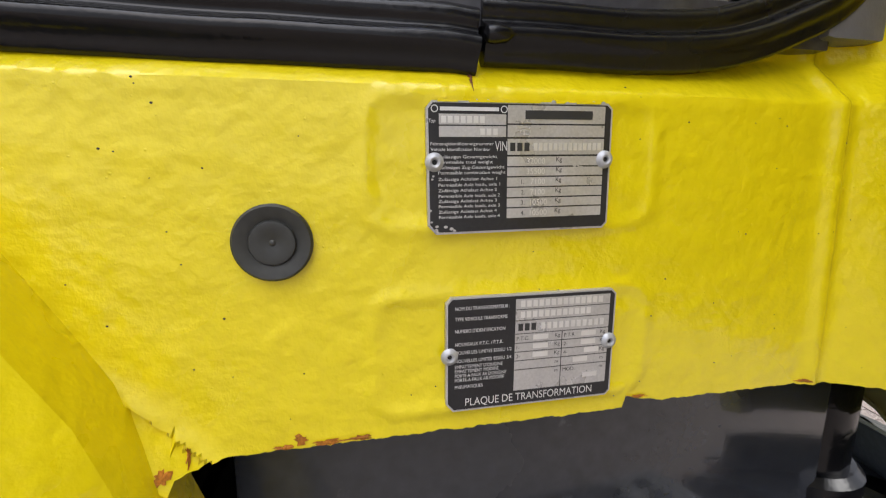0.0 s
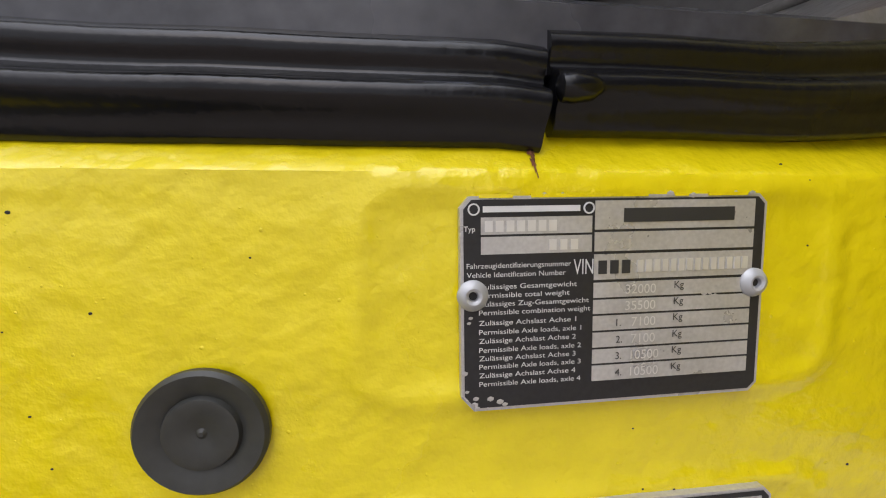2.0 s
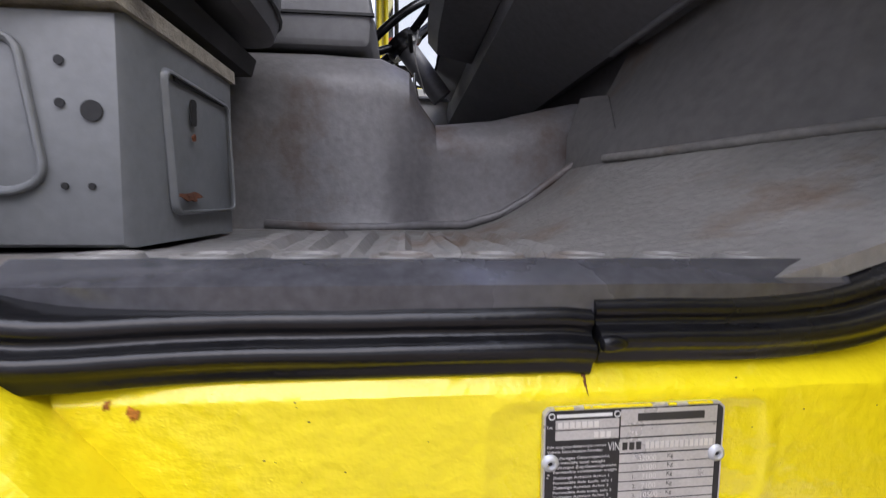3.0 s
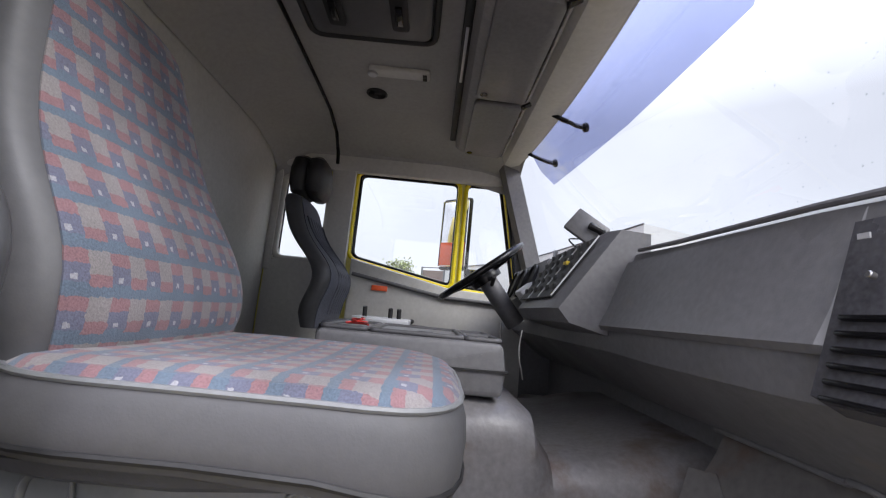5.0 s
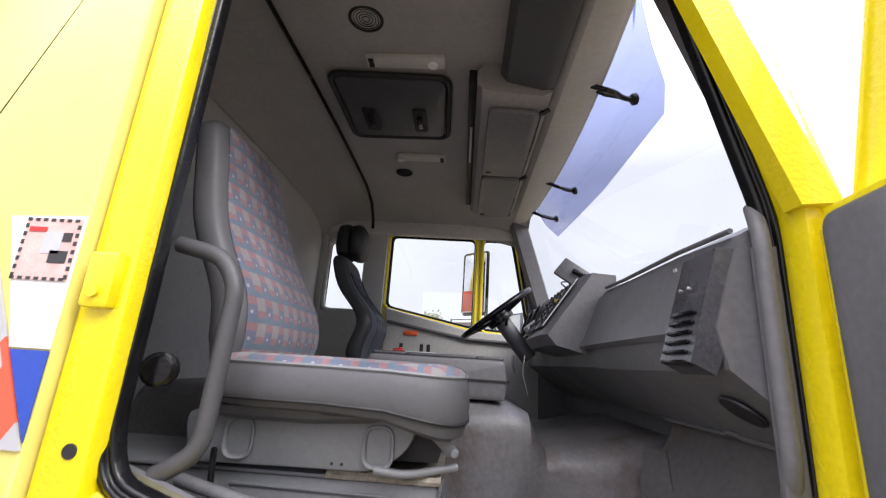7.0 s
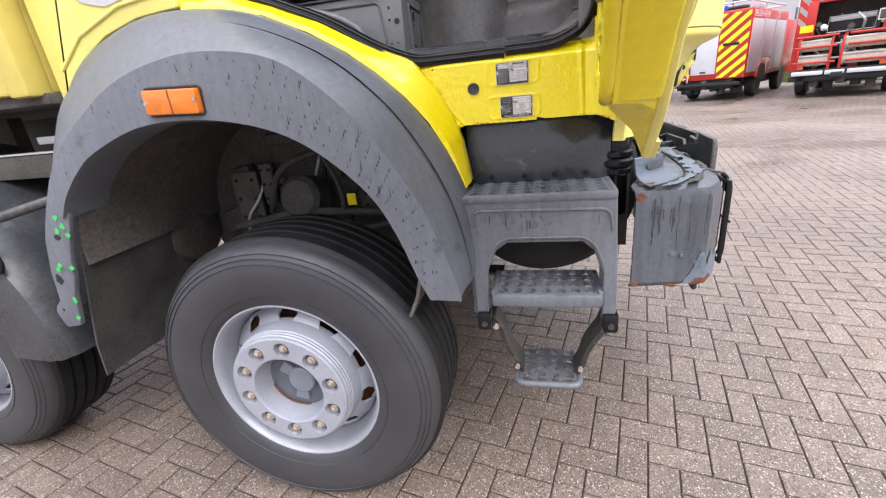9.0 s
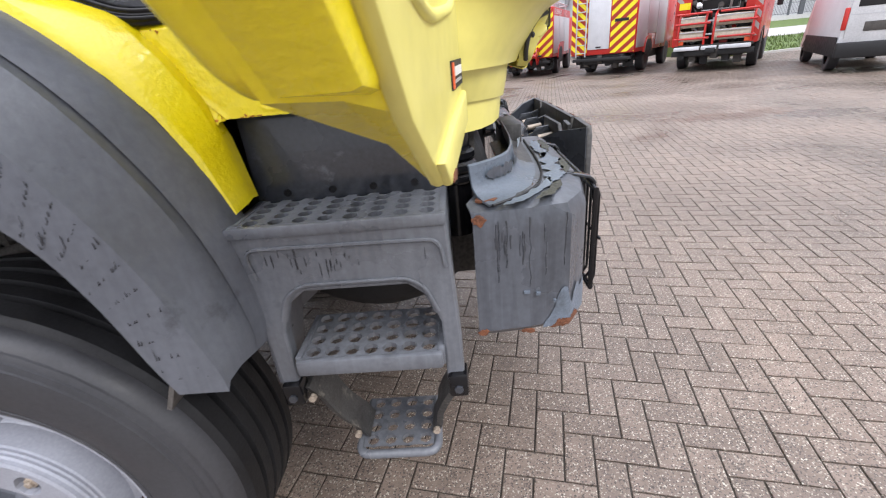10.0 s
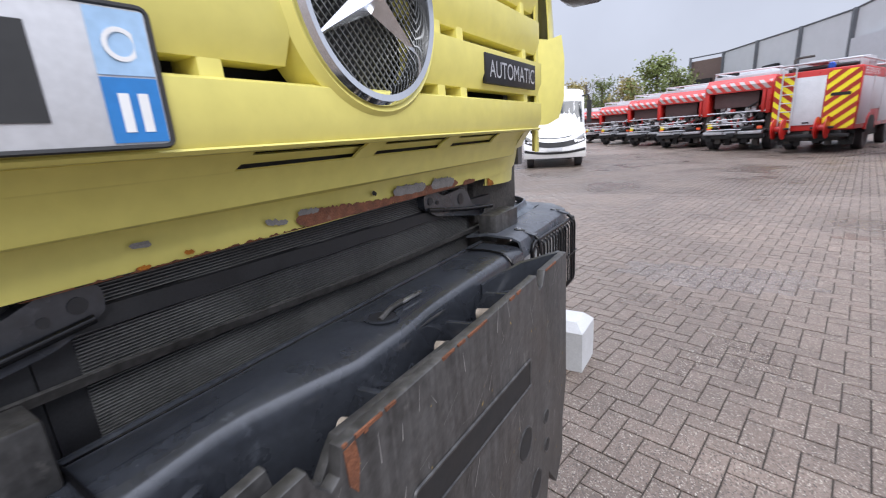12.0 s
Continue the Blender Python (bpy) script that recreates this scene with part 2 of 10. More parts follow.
PAVER_STAINED = mat("rust_stained_pavers", (0.115, 0.07, 0.05), 0.42, vary=0.22, scale=9, bump=0.9, bump_scale=200, rough_vary=0.22, damp=0.2, spec=0.4,
                   spots=(0.09, 0.07, 0.055), spot_amount=0.45, spot_scale=30, random=0.1, grit=0.09, island=True)
PAVER_WET = mat("puddled_pavers", (0.135, 0.105, 0.088), 0.2, vary=0.22, scale=9, bump=0.35, bump_scale=200, rough_vary=0.08, damp=0.2, spec=0.6,
                   spots=(0.09, 0.07, 0.055), spot_amount=0.45, spot_scale=30, random=0.1, grit=0.09, island=True)
JOINT = mat("joint_sand", (0.055, 0.045, 0.036), 0.85, vary=0.3, scale=20)
CONCRETE = mat("white_concrete", (0.50, 0.50, 0.50), 0.8, vary=0.1, scale=8, bump=0.3)


# ---- mesh helpers ----
roots = {}


def thing(name, place, label, category, group="", kind=""):
    ob = new(name)
    ob.empty_display_size = 0.1
    ob.location = place
    roots[ob.name] = Vector(place)
    return tagged(ob, label, category, group, kind)


def part(name, bm, material, parent=None, label="", smooth=True):
    """One mesh object out of a bmesh in world metres, under a thing or a part."""
    base = roots.get(parent.name, Vector()) if parent else Vector()
    bmesh.ops.translate(bm, verts=bm.verts, vec=-base)
    bmesh.ops.recalc_face_normals(bm, faces=bm.faces)
    me = bpy.data.meshes.new(name)
    bm.to_mesh(me)
    bm.free()
    me.materials.append(material)
    if smooth:
        me.polygons.foreach_set("use_smooth", [True] * len(me.polygons))
        me.set_sharp_from_angle(angle=radians(32))
    ob = new(name, me)
    if parent:
        ob.parent = parent
        roots[ob.name] = base
    if label:
        ob["label"] = label
    return ob


def structure(name, bm, material, label, category="", kind="structure"):
    ob = part(name, bm, material)
    return tagged(ob, label, category, kind=kind)


def add_box(bm, x0, x1, y0, y1, z0, z1, bevel=0.0, turn=None):
    made = bmesh.ops.create_cube(bm, size=1.0)["verts"]
    for v in made:
        v.co = Vector((x0 + (v.co.x + 0.5) * (x1 - x0), y0 + (v.co.y + 0.5) * (y1 - y0), z0 + (v.co.z + 0.5) * (z1 - z0)))
    if bevel:
        edges = {e for v in made for e in v.link_edges}
        made = bmesh.ops.bevel(bm, geom=list(edges), offset=bevel, segments=2, profile=0.5, affect="EDGES")["verts"]
    if turn:
        bmesh.ops.transform(bm, matrix=turn, verts=made)
    return bm


def box(x0, x1, y0, y1, z0, z1, bevel=0.0, turn=None):
    return add_box(bmesh.new(), x0, x1, y0, y1, z0, z1, bevel, turn)


def about(place, rx=0, ry=0, rz=0):
    m = Matrix.Translation(place)
    return m @ pose(0, 0, 0, rx, ry, rz) @ m.inverted()


def add_prism(bm, outline, axis, a, b, bevel=0.0):
    """An outline of two coordinates, drawn out along the axis from a to b."""
    def spot(p, d):
        return {"x": (d, p[0], p[1]), "y": (p[0], d, p[1]), "z": (p[0], p[1], d)}[axis]
    low = [bm.verts.new(spot(p, a)) for p in outline]
    high = [bm.verts.new(spot(p, b)) for p in outline]
    faces = [bm.faces.new(low), bm.faces.new(high[::-1])]
    count = len(outline)
    for k in range(count):
        faces.append(bm.faces.new((low[k], high[k], high[(k + 1) % count], low[(k + 1) % count])))
    bmesh.ops.recalc_face_normals(bm, faces=faces)
    if bevel:
        ends = [e for e in {e for f in faces[:2] for e in f.edges}]
        bmesh.ops.bevel(bm, geom=ends, offset=bevel, segments=2, profile=0.5, affect="EDGES")
    return bm


def prism(outline, axis, a, b, bevel=0.0):
    return add_prism(bmesh.new(), outline, axis, a, b, bevel)


def add_loft(bm, rings, closed=True, caps=True):
    """A skin over rings of equally many points."""
    rows = [[bm.verts.new(p) for p in ring] for ring in rings]
    count = len(rows[0])
    for one, two in zip(rows, rows[1:]):
        for k in range(count if closed else count - 1):
            j = (k + 1) % count
            bm.faces.new((one[k], one[j], two[j], two[k]))
    if caps and closed:
        bm.faces.new(rows[0][::-1]), bm.faces.new(rows[-1])
    return bm


def loft(rings, closed=True, caps=True):
    return add_loft(bmesh.new(), rings, closed, caps)


def thick(bm, depth):
    """Gives a skin its thickness."""
    bmesh.ops.recalc_face_normals(bm, faces=bm.faces)
    bmesh.ops.solidify(bm, geom=list(bm.faces), thickness=depth)
    return bm


def rounded(points, radius, steps=5):
    """A polyline with its inner corners rounded off."""
    points = [Vector(p) for p in points]
    out = [points[0]]
    for a, b, c in zip(points, points[1:], points[2:]):
        one, two = (a - b), (c - b)
        r = min(radius, one.length * 0.45, two.length * 0.45)
        p, q = b + one.normalized() * r, b + two.normalized() * r
        for k in range(steps + 1):
            s = k / steps
            out.append(p * (1 - s) ** 2 + b * 2 * s * (1 - s) + q * s * s)
    return out + [points[-1]]


def ring_round(outline, radius, steps=4):
    """A closed outline of two coordinates with rounded corners."""
    pts, out = [Vector(p) for p in outline], []
    for k, b in enumerate(pts):
        one, two = pts[k - 1] - b, pts[(k + 1) % len(pts)] - b
        r = min(radius, one.length * 0.45, two.length * 0.45)
        p, q = b + one.normalized() * r, b + two.normalized() * r
        for j in range(steps + 1):
            s = j / steps
            out.append(p * (1 - s) ** 2 + b * 2 * s * (1 - s) + q * s * s)
    return [tuple(p) for p in out]


def add_tube(bm, points, radius, sides=8, loop=False, flat=1.0):
    sides = max(sides, 12) if radius >= 0.006 else sides
    points = [Vector(p) for p in points]
    rows, side = [], None
    count = len(points)
    for k, p in enumerate(points):
        if loop:
            way = (points[(k + 1) % count] - points[k - 1]).normalized()
        else:
            way = (points[min(k + 1, count - 1)] - points[max(k - 1, 0)]).normalized()
        if side is None:
            side = way.orthogonal().normalized()
        side = (side - way * side.dot(way)).normalized()
        up = way.cross(side)
        rows.append([bm.verts.new(p + side * math.cos(2 * math.pi * j / sides) * radius + up * math.sin(2 * math.pi * j / sides) * radius * flat)
                     for j in range(sides)])
    for k in range(count if loop else count - 1):
        one, two = rows[k], rows[(k + 1) % count]
        for j in range(sides):
            bm.faces.new((one[j], one[(j + 1) % sides], two[(j + 1) % sides], two[j]))
    if not loop:
        bm.faces.new(rows[0][::-1]), bm.faces.new(rows[-1])
    return bm


def tube(points, radius, sides=8, loop=False, flat=1.0):
    return add_tube(bmesh.new(), points, radius, sides, loop, flat)


def add_lathe(bm, profile, center, axis, sides=32, close=False, caps=True):
    """A profile of (radius, along) turned about the axis through the centre."""
    axis = Vector(axis).normalized()
    side = axis.orthogonal().normalized()
    up = axis.cross(side)
    rows = []
    for r, d in profile:
        rows.append([bm.verts.new(Vector(center) + axis * d + (side * math.cos(2 * math.pi * j / sides) + up * math.sin(2 * math.pi * j / sides)) * max(r, 1e-4))
                     for j in range(sides)])
    pairs = list(zip(rows, rows[1:])) + ([(rows[-1], rows[0])] if close else [])
    for one, two in pairs:
        for j in range(sides):
            bm.faces.new((one[j], one[(j + 1) % sides], two[(j + 1) % sides], two[j]))
    if caps and not close:
        bm.faces.new(rows[0][::-1]), bm.faces.new(rows[-1])
    return bm


def lathe(profile, center, axis, sides=32, close=False, caps=True):
    return add_lathe(bmesh.new(), profile, center, axis, sides, close, caps)


def disc(center, axis, radius, depth, sides=20, bevel=0.0):
    b = bevel
    return lathe([(radius - b, 0), (radius, b), (radius, depth - b), (radius - b, depth)] if b else [(radius, 0), (radius, depth)], center, axis, sides)


def add_holed(bm, corner, u, v, columns, lines, hole, depth):
    """A plate of columns x lines cells, spanned by u and v, with a round hole through each cell."""
    corner, u, v = Vector(corner), Vector(u), Vector(v)
    down = u.cross(v).normalized() * -depth
    for i in range(columns):
        for j in range(lines):
            c = corner + u * ((i + 0.5) / columns) + v * ((j + 0.5) / lines)
            hu, hv = u / columns / 2, v / lines / 2
            un, vn = u.normalized() * hole, v.normalized() * hole
            outer, inner = [], []
            for k in range(8):
                a = math.pi / 4 * k
                ca, sa = math.cos(a), math.sin(a)
                big = max(abs(ca), abs(sa))
                outer.append(bm.verts.new(c + hu * (ca / big) + hv * (sa / big)))
                inner.append(bm.verts.new(c + un * ca + vn * sa))
            deep = [bm.verts.new(p.co + down) for p in inner]
            for k in range(8):
                n = (k + 1) % 8
                bm.faces.new((outer[k], outer[n], inner[n], inner[k]))
                bm.faces.new((inner[k], inner[n], deep[n], deep[k]))
    bmesh.ops.remove_doubles(bm, verts=bm.verts, dist=0.0004)
    return bm


def ragged(u, v, w, h, seed, count=18):
    """A ragged outline round a middle."""
    rng = random.Random(seed)
    return [(u + math.cos(2 * math.pi * k / count) * w * rng.uniform(0.45, 1), v + math.sin(2 * math.pi * k / count) * h * rng.uniform(0.45, 1)) for k in range(count)]


def words(name, text, place, right, up, height, material, parent, depth=0.0004, width=None):
    """Raised lettering as a mesh, its left end at place."""
    font = bpy.data.curves.new(name, "FONT")
    font.body, font.size, font.extrude, font.align_y = text, 1.0, 0.0, "CENTER"
    ob = bpy.data.objects.new(name, font)
    scene.collection.objects.link(ob)
    me = bpy.data.meshes.new_from_object(ob.evaluated_get(bpy.context.evaluated_depsgraph_get()))
    bpy.data.objects.remove(ob)
    bm = bmesh.new()
    bm.from_mesh(me)
    bpy.data.meshes.remove(me)
    xs = [v.co.x for v in bm.verts]
    right, up = Vector(right).normalized(), Vector(up).normalized()
    out = right.cross(up)
    wide = (width / (max(xs) - min(xs))) if width else height / 0.7
    for v in bm.verts:
        v.co = Vector(place) + right * ((v.co.x - min(xs)) * wide) + up * (v.co.y * height / 0.7) + out * depth
    return part(name, bm, material, parent, smooth=False)

# ---- the truck: cab shell ----
truck = thing("truck", (0.1, 0, 0), "heavy yellow truck with open cab door on wet pavers", "truck")

OPENING = [(0.03, 2.93), (0.018, 1.84), (0.045, 1.76), (0.18, 1.716), (0.36, 1.64), (0.51, 1.548), (0.60, 1.508), (0.95, 1.510), (1.0, 1.515),
           (1.06, 1.541), (1.085, 1.585), (1.092, 1.68), (1.092, 2.25), (0.93, 2.93)]

# rear quarter of the cab, above the wheel arch
quarter = part("quarter_panel", prism(ring_round([(-0.575, 1.44), (-0.53, 1.535), (-0.44, 1.62), (-0.33, 1.675), (-0.2, 1.708), (-0.1, 1.715),
               (-0.055, 1.716), (-0.055, 3.0), (-0.615, 3.0)], 0.01), "y", -1.165, -1.12, 0.006), YELLOW_PALE, truck)
part("crease", tube([(-0.53, -1.167, 1.60), (-0.42, -1.167, 1.685), (-0.25, -1.167, 1.745), (-0.07, -1.167, 1.765)], 0.006, 6), YELLOW_PALE, quarter)
part("b_pillar", prism([(-0.05, 1.713), (0.03, 1.708), (0.03, 3.0), (-0.05, 3.0)], "y", -1.15, -1.09, 0.012), YELLOW_OLD, truck)
striker = part("door_striker", box(-0.035, 0.015, -1.17, -1.145, 2.02, 2.11, 0.008), YELLOW_OLD, truck)
part("bolt", disc((-0.01, -1.168, 2.045), (0, -1, 0), 0.009, 0.008), YELLOW_OLD, striker)
part("pillar_plug", disc((0.002, -1.148, 1.815), (0, -1, 0), 0.011, 0.004, 16), DARK, truck)


def sill_depth(x, z):
    """How far the sill's skin stands out: dents round the plates, a ridge to the wheel arch, brush marks."""
    y = -1.075
    for cx, cz, w, h in ((0.876, 1.453, 0.071, 0.029), (0.878, 1.363, 0.071, 0.029)):
        dx, dz = max(abs(x - cx) - w + 0.012, 0), max(abs(z - cz) - h + 0.012, 0)
        edge = math.hypot(dx, dz) - 0.012
        y -= 0.0012 * math.exp(-(edge / 0.0040) ** 2)
    ridge = (x - 0.664) * 0.733 + (z - 1.395) * 0.68
    if ridge < 0:
        y += max(ridge * 0.75, -0.07)
    else:
        y -= 0.003 * math.exp(-(ridge / 0.006) ** 2)
    y -= 0.004 * math.exp(-((x - 1.062 + (z - 1.4) * 0.05) / 0.006) ** 2)
    if x > 1.07:
        y -= (x - 1.07) * 0.5
    ledge = z - 1.486
    if ledge > 0:
        y += min(ledge * 0.9, 0.022)
    n = noise.noise((x * 60, z * 60, 0)) * 0.0005 + noise.noise((x * 190, z * 190, 3)) * 0.00022
    return y - n


def sill_foot(x):
    wave = 0.0012 * noise.noise((x * 90, 0, 5)) + 0.0008 * noise.noise((x * 300, 0, 9))
    if x < 0.72:
        return 1.312 + (0.72 - x) * 1.0 + wave
    return 1.319 + min((x - 0.72) * 0.15, 0.003) + wave + (0.007 * max(1 - (x - 0.94) / 0.035, 0.3) if x > 0.94 else 0) - (max(x - 1.10, 0) * 0.4)


sill = bmesh.new()
columns, lines = 360, 110
rows = []
for i in range(columns + 1):
    x = 0.46 + 0.705 * i / columns
    low, high = sill_foot(x), 1.506 + max(x - 1.0, 0) * 0.65
    low = min(low, high - 0.02)
    rows.append([sill.verts.new((x, sill_depth(x, z), z)) for z in (low + (high - low) * j / lines for j in range(lines + 1))])
for one, two in zip(rows, rows[1:]):
    for j in range(lines):
        sill.faces.new((one[j], two[j], two[j + 1], one[j + 1]))
thick(sill, 0.003)
sill_panel = part("door_sill", sill, YELLOW_OLD, truck, "thickly repainted yellow door sill with rust along its edges")
RUST_EDGE = mat("orange_rust_stain", (0.42, 0.15, 0.012), 0.75, vary=0.5, scale=60, bump=0.6, bump_scale=300, spots=(0.14, 0.05, 0.02), spot_amount=0.5, spot_scale=80)


def blot(x, z, wide, high, seed):
    """A ragged stain lying on the sill's skin."""
    rng = random.Random(seed)
    bm = bmesh.new()
    hub = None
    ring = []
    count = 22
    for k in range(count):
        a = 2 * math.pi * k / count
        r = rng.uniform(0.35, 1.0)
        px = x + math.cos(a) * wide * r
        pz = max(z + math.sin(a) * high * r, sill_foot(px) + 0.0004)
        ring.append(bm.verts.new((px, sill_depth(px, pz) - 0.0006, pz)))
    pz = max(z, sill_foot(x) + 0.0006)
    hub = bm.verts.new((x, sill_depth(x, pz) - 0.0012, pz))
    for k in range(count):
        bm.faces.new((hub, ring[k], ring[(k + 1) % count]))
    return bm


for k, (x, z, w, h) in enumerate(((0.853, 1.4925, 0.0018, 0.0022), (0.853, 1.489, 0.0010, 0.005), (0.785, 1.3235, 0.012, 0.0022), (0.800, 1.324, 0.007, 0.002), (0.772, 1.3265, 0.005, 0.0035), (0.764, 1.323, 0.006, 0.002),
                                  (0.7165, 1.322, 0.004, 0.004), (0.948, 1.3285, 0.010, 0.0016), (1.115, 1.318, 0.010, 0.006), (1.128, 1.312, 0.008, 0.008), (1.06, 1.3265, 0.006, 0.0014), (0.725, 1.327, 0.0015, 0.006), (0.652, 1.482, 0.004, 0.005), (0.641, 1.486, 0.002, 0.003))):
    part("rust_patch", blot(x, z, w, h, k), RUST_EDGE if k > 1 else RUST, sill_panel, "flaking rust")
chips = bmesh.new()
for k in range(60):
    px, pz = random.uniform(0.6, 1.1), random.uniform(1.33, 1.49)
    bmesh.ops.create_uvsphere(chips, u_segments=6, v_segments=4, radius=random.uniform(0.0002, 0.0005),
                              matrix=Matrix.Translation((px, sill_depth(px, pz), pz)) @ Matrix.Diagonal((1.4, 0.4, 1, 1)))
tagged(part("paint_chips", chips, DARK, sill_panel), kind="stuff")
pimples = bmesh.new()
for k in range(700):
    px, pz = random.uniform(0.6, 1.1), random.uniform(1.33, 1.49)
    size = random.uniform(0.0002, 0.0006) * (0.6 if random.random() < 0.6 else 1)
    bmesh.ops.create_icosphere(pimples, subdivisions=1, radius=size, matrix=Matrix.Translation((px, sill_depth(px, pz), pz)) @ Matrix.Diagonal((random.uniform(0.8, 1.5), 0.45, random.uniform(0.8, 1.4), 1)))
tagged(part("paint_lumps", pimples, YELLOW_OLD, sill_panel), kind="stuff")
# flange that follows the arch up to the b-pillar
flange_rings = []
for (x, z), (u, w) in zip([(0.735, 1.15), (0.69, 1.265), (0.645, 1.345), (0.588, 1.415), (0.52, 1.48), (0.434, 1.548), (0.33, 1.61), (0.21, 1.665), (0.10, 1.695), (-0.05, 1.712)],
                          [(0.745, 1.16), (0.725, 1.285), (0.70, 1.36), (0.655, 1.44), (0.60, 1.508), (0.51, 1.552), (0.36, 1.645), (0.22, 1.70), (0.10, 1.742), (-0.05, 1.79)]):
    flange_rings.append([(x, -1.155, z), (x * 0.7 + u * 0.3, -1.15, z * 0.7 + w * 0.3), (u, -1.105, w), (u, -1.085, w + 0.004), (u, -1.06, w)])
part("arch_flange", thick(loft(flange_rings, closed=False), 0.004), YELLOW_OLD, truck)
part("hinge_pillar", prism([(1.09, 1.60), (1.165, 1.52), (1.165, 2.27), (0.985, 2.95), (0.93, 2.95), (1.095, 2.25)], "y", -1.13, -1.06, 0.012), YELLOW_OLD, truck)
part("roof_rail", box(-0.05, 0.97, -1.13, -1.06, 2.93, 3.0, 0.015), YELLOW_OLD, truck)
plug = part("rubber_plug", lathe([(0.0165, 0.0), (0.0165, 0.0018), (0.0155, 0.003), (0.012, 0.0024), (0.0098, 0.0014), (0.0092, 0.0028), (0.008, 0.003), (0.0045, 0.0024), (0.0014, 0.0018), (0.0006, 0.0024)],
            (0.766, -1.0762, 1.420), (0, -1, 0), 48), mat("grey_black_rubber", (0.034, 0.035, 0.032), 0.42, vary=0.2, scale=20, bump=0.05), truck, "round black rubber blanking plug")

# door seal: rolls of black rubber along the opening, with a joint
SEAL_SECTION = [(-0.006, -0.012), (0.004, -0.0155), (0.0105, -0.0150), (0.0118, -0.0125), (0.0125, -0.0085), (0.0150, -0.0055), (0.0160, -0.0020), (0.0145, 0.0010), (0.0095, 0.0028), (0.0072, 0.0042),
                (0.0070, 0.0062), (0.0086, 0.0095), (0.0080, 0.0130), (0.0040, 0.0160), (-0.0040, 0.0178), (-0.0100, 0.0186), (-0.0150, 0.0186), (-0.0160, 0.0150), (-0.010, 0.006)]


def seal_run(path, shift):
    """The seal's section drawn along the opening; inward lies towards the opening's middle."""
    rings, section = [], ring_round(SEAL_SECTION, 0.003, 2)
    middle = Vector((0.55, 0, 2.3))
    for k, p in enumerate(path):
        way = path[min(k + 1, len(path) - 1)] - path[max(k - 1, 0)]
        way.y = 0
        inward = Vector((-way.z, 0, way.x)).normalized()
        if inward.dot(middle - p) < 0:
            inward = -inward
        wob = 0.0008 * noise.noise((p.x * 22, p.z * 22, 1))
        rings.append([p + Vector((0, -o - wob, 0)) + inward * (i + shift + wob) for o, i in section])
    return loft(rings)


def finer(path, step=0.012):
    out = []
    for a, b in zip(path, path[1:]):
        n = max(int((b - a).length / step), 1)
        out += [a.lerp(b, j / n) for j in range(n)]
    return out + [path[-1]]


lip = [Vector((x, -1.060 - 0.05 * min(max((0.66 - x) / 0.2, 0), 1), z)) for x, z in OPENING]
at = next(k for k, (x, z) in enumerate(OPENING) if x == 0.95)
left = finer(rounded(lip[:at] + [Vector((0.67, -1.060, 1.508)), Vector((0.857, -1.060, 1.508))], 0.05, 4))
left[-1].z -= 0.0012
right = finer(rounded([Vector((0.8595, -1.059, 1.5095))] + lip[at:], 0.06, 6))
door_seal = part("door_seal", seal_run(left, 0.0), BLACK, truck, "worn black rubber door seal")
part("seal_piece", seal_run(right, 0.0025), BLACK, door_seal)
part("seal_end", lathe([(0.0015, 0), (0.0036, 0.001), (0.0042, 0.004), (0.0036, 0.010), (0.0015, 0.013)], (0.8585, -1.0745, 1.5085), (1, 0, 0.05), 12), BLACK, door_seal)

# cab back, roof and left side
part("cab_back", prism([(-1.15, 1.6), (1.15, 1.6), (1.15, 2.95), (1.05, 3.12), (-1.05, 3.12), (-1.15, 2.95)], "x", -0.56, -0.50, 0.01), YELLOW_PALE, truck)
part("roof", loft([[(x, y, z + e) for y, z in ((-1.16, 2.98), (-1.13, 3.07), (-1.02, 3.13), (0, 3.16), (1.02, 3.13), (1.13, 3.07), (1.16, 2.98), (1.1, 2.98), (0.98, 3.075), (0, 3.10), (-0.98, 3.075), (-1.1, 2.98))]
                    for x, e in ((-0.56, 0), (0.5, 0), (0.85, -0.015), (0.97, -0.06))]), YELLOW_PALE, truck)


def left_side():
    """The far side of the cab with its window openings."""
    bm = bmesh.new()
    y0, y1 = 1.10, 1.155
    for outline in ([(-0.56, 1.45), (-0.5, 1.7), (-0.5, 3.0), (-0.42, 3.0), (-0.42, 2.78), (-0.42, 2.25), (-0.42, 1.45)],
                    [(-0.42, 1.45), (-0.42, 2.27), (-0.14, 2.27), (-0.14, 1.45)], [(-0.42, 2.77), (-0.42, 3.0), (-0.14, 3.0), (-0.14, 2.77)],
                    [(-0.14, 1.45), (-0.14, 3.0), (0.02, 3.0), (0.02, 1.45)],
                    [(0.02, 1.3), (0.02, 2.32), (0.62, 2.20), (1.0, 2.18), (1.165, 2.2), (1.165, 1.3)],
                    [(0.02, 2.83), (0.02, 3.0), (0.95, 3.0), (0.99, 2.83)],
                    [(0.628, 2.2), (0.628, 2.83), (0.657, 2.83), (0.657, 2.2)], [(0.88, 2.83), (0.985, 2.83), (1.165, 2.2), (1.0, 2.18)]):
        add_prism(bm, outline, "y", y0, y1)
    return bm


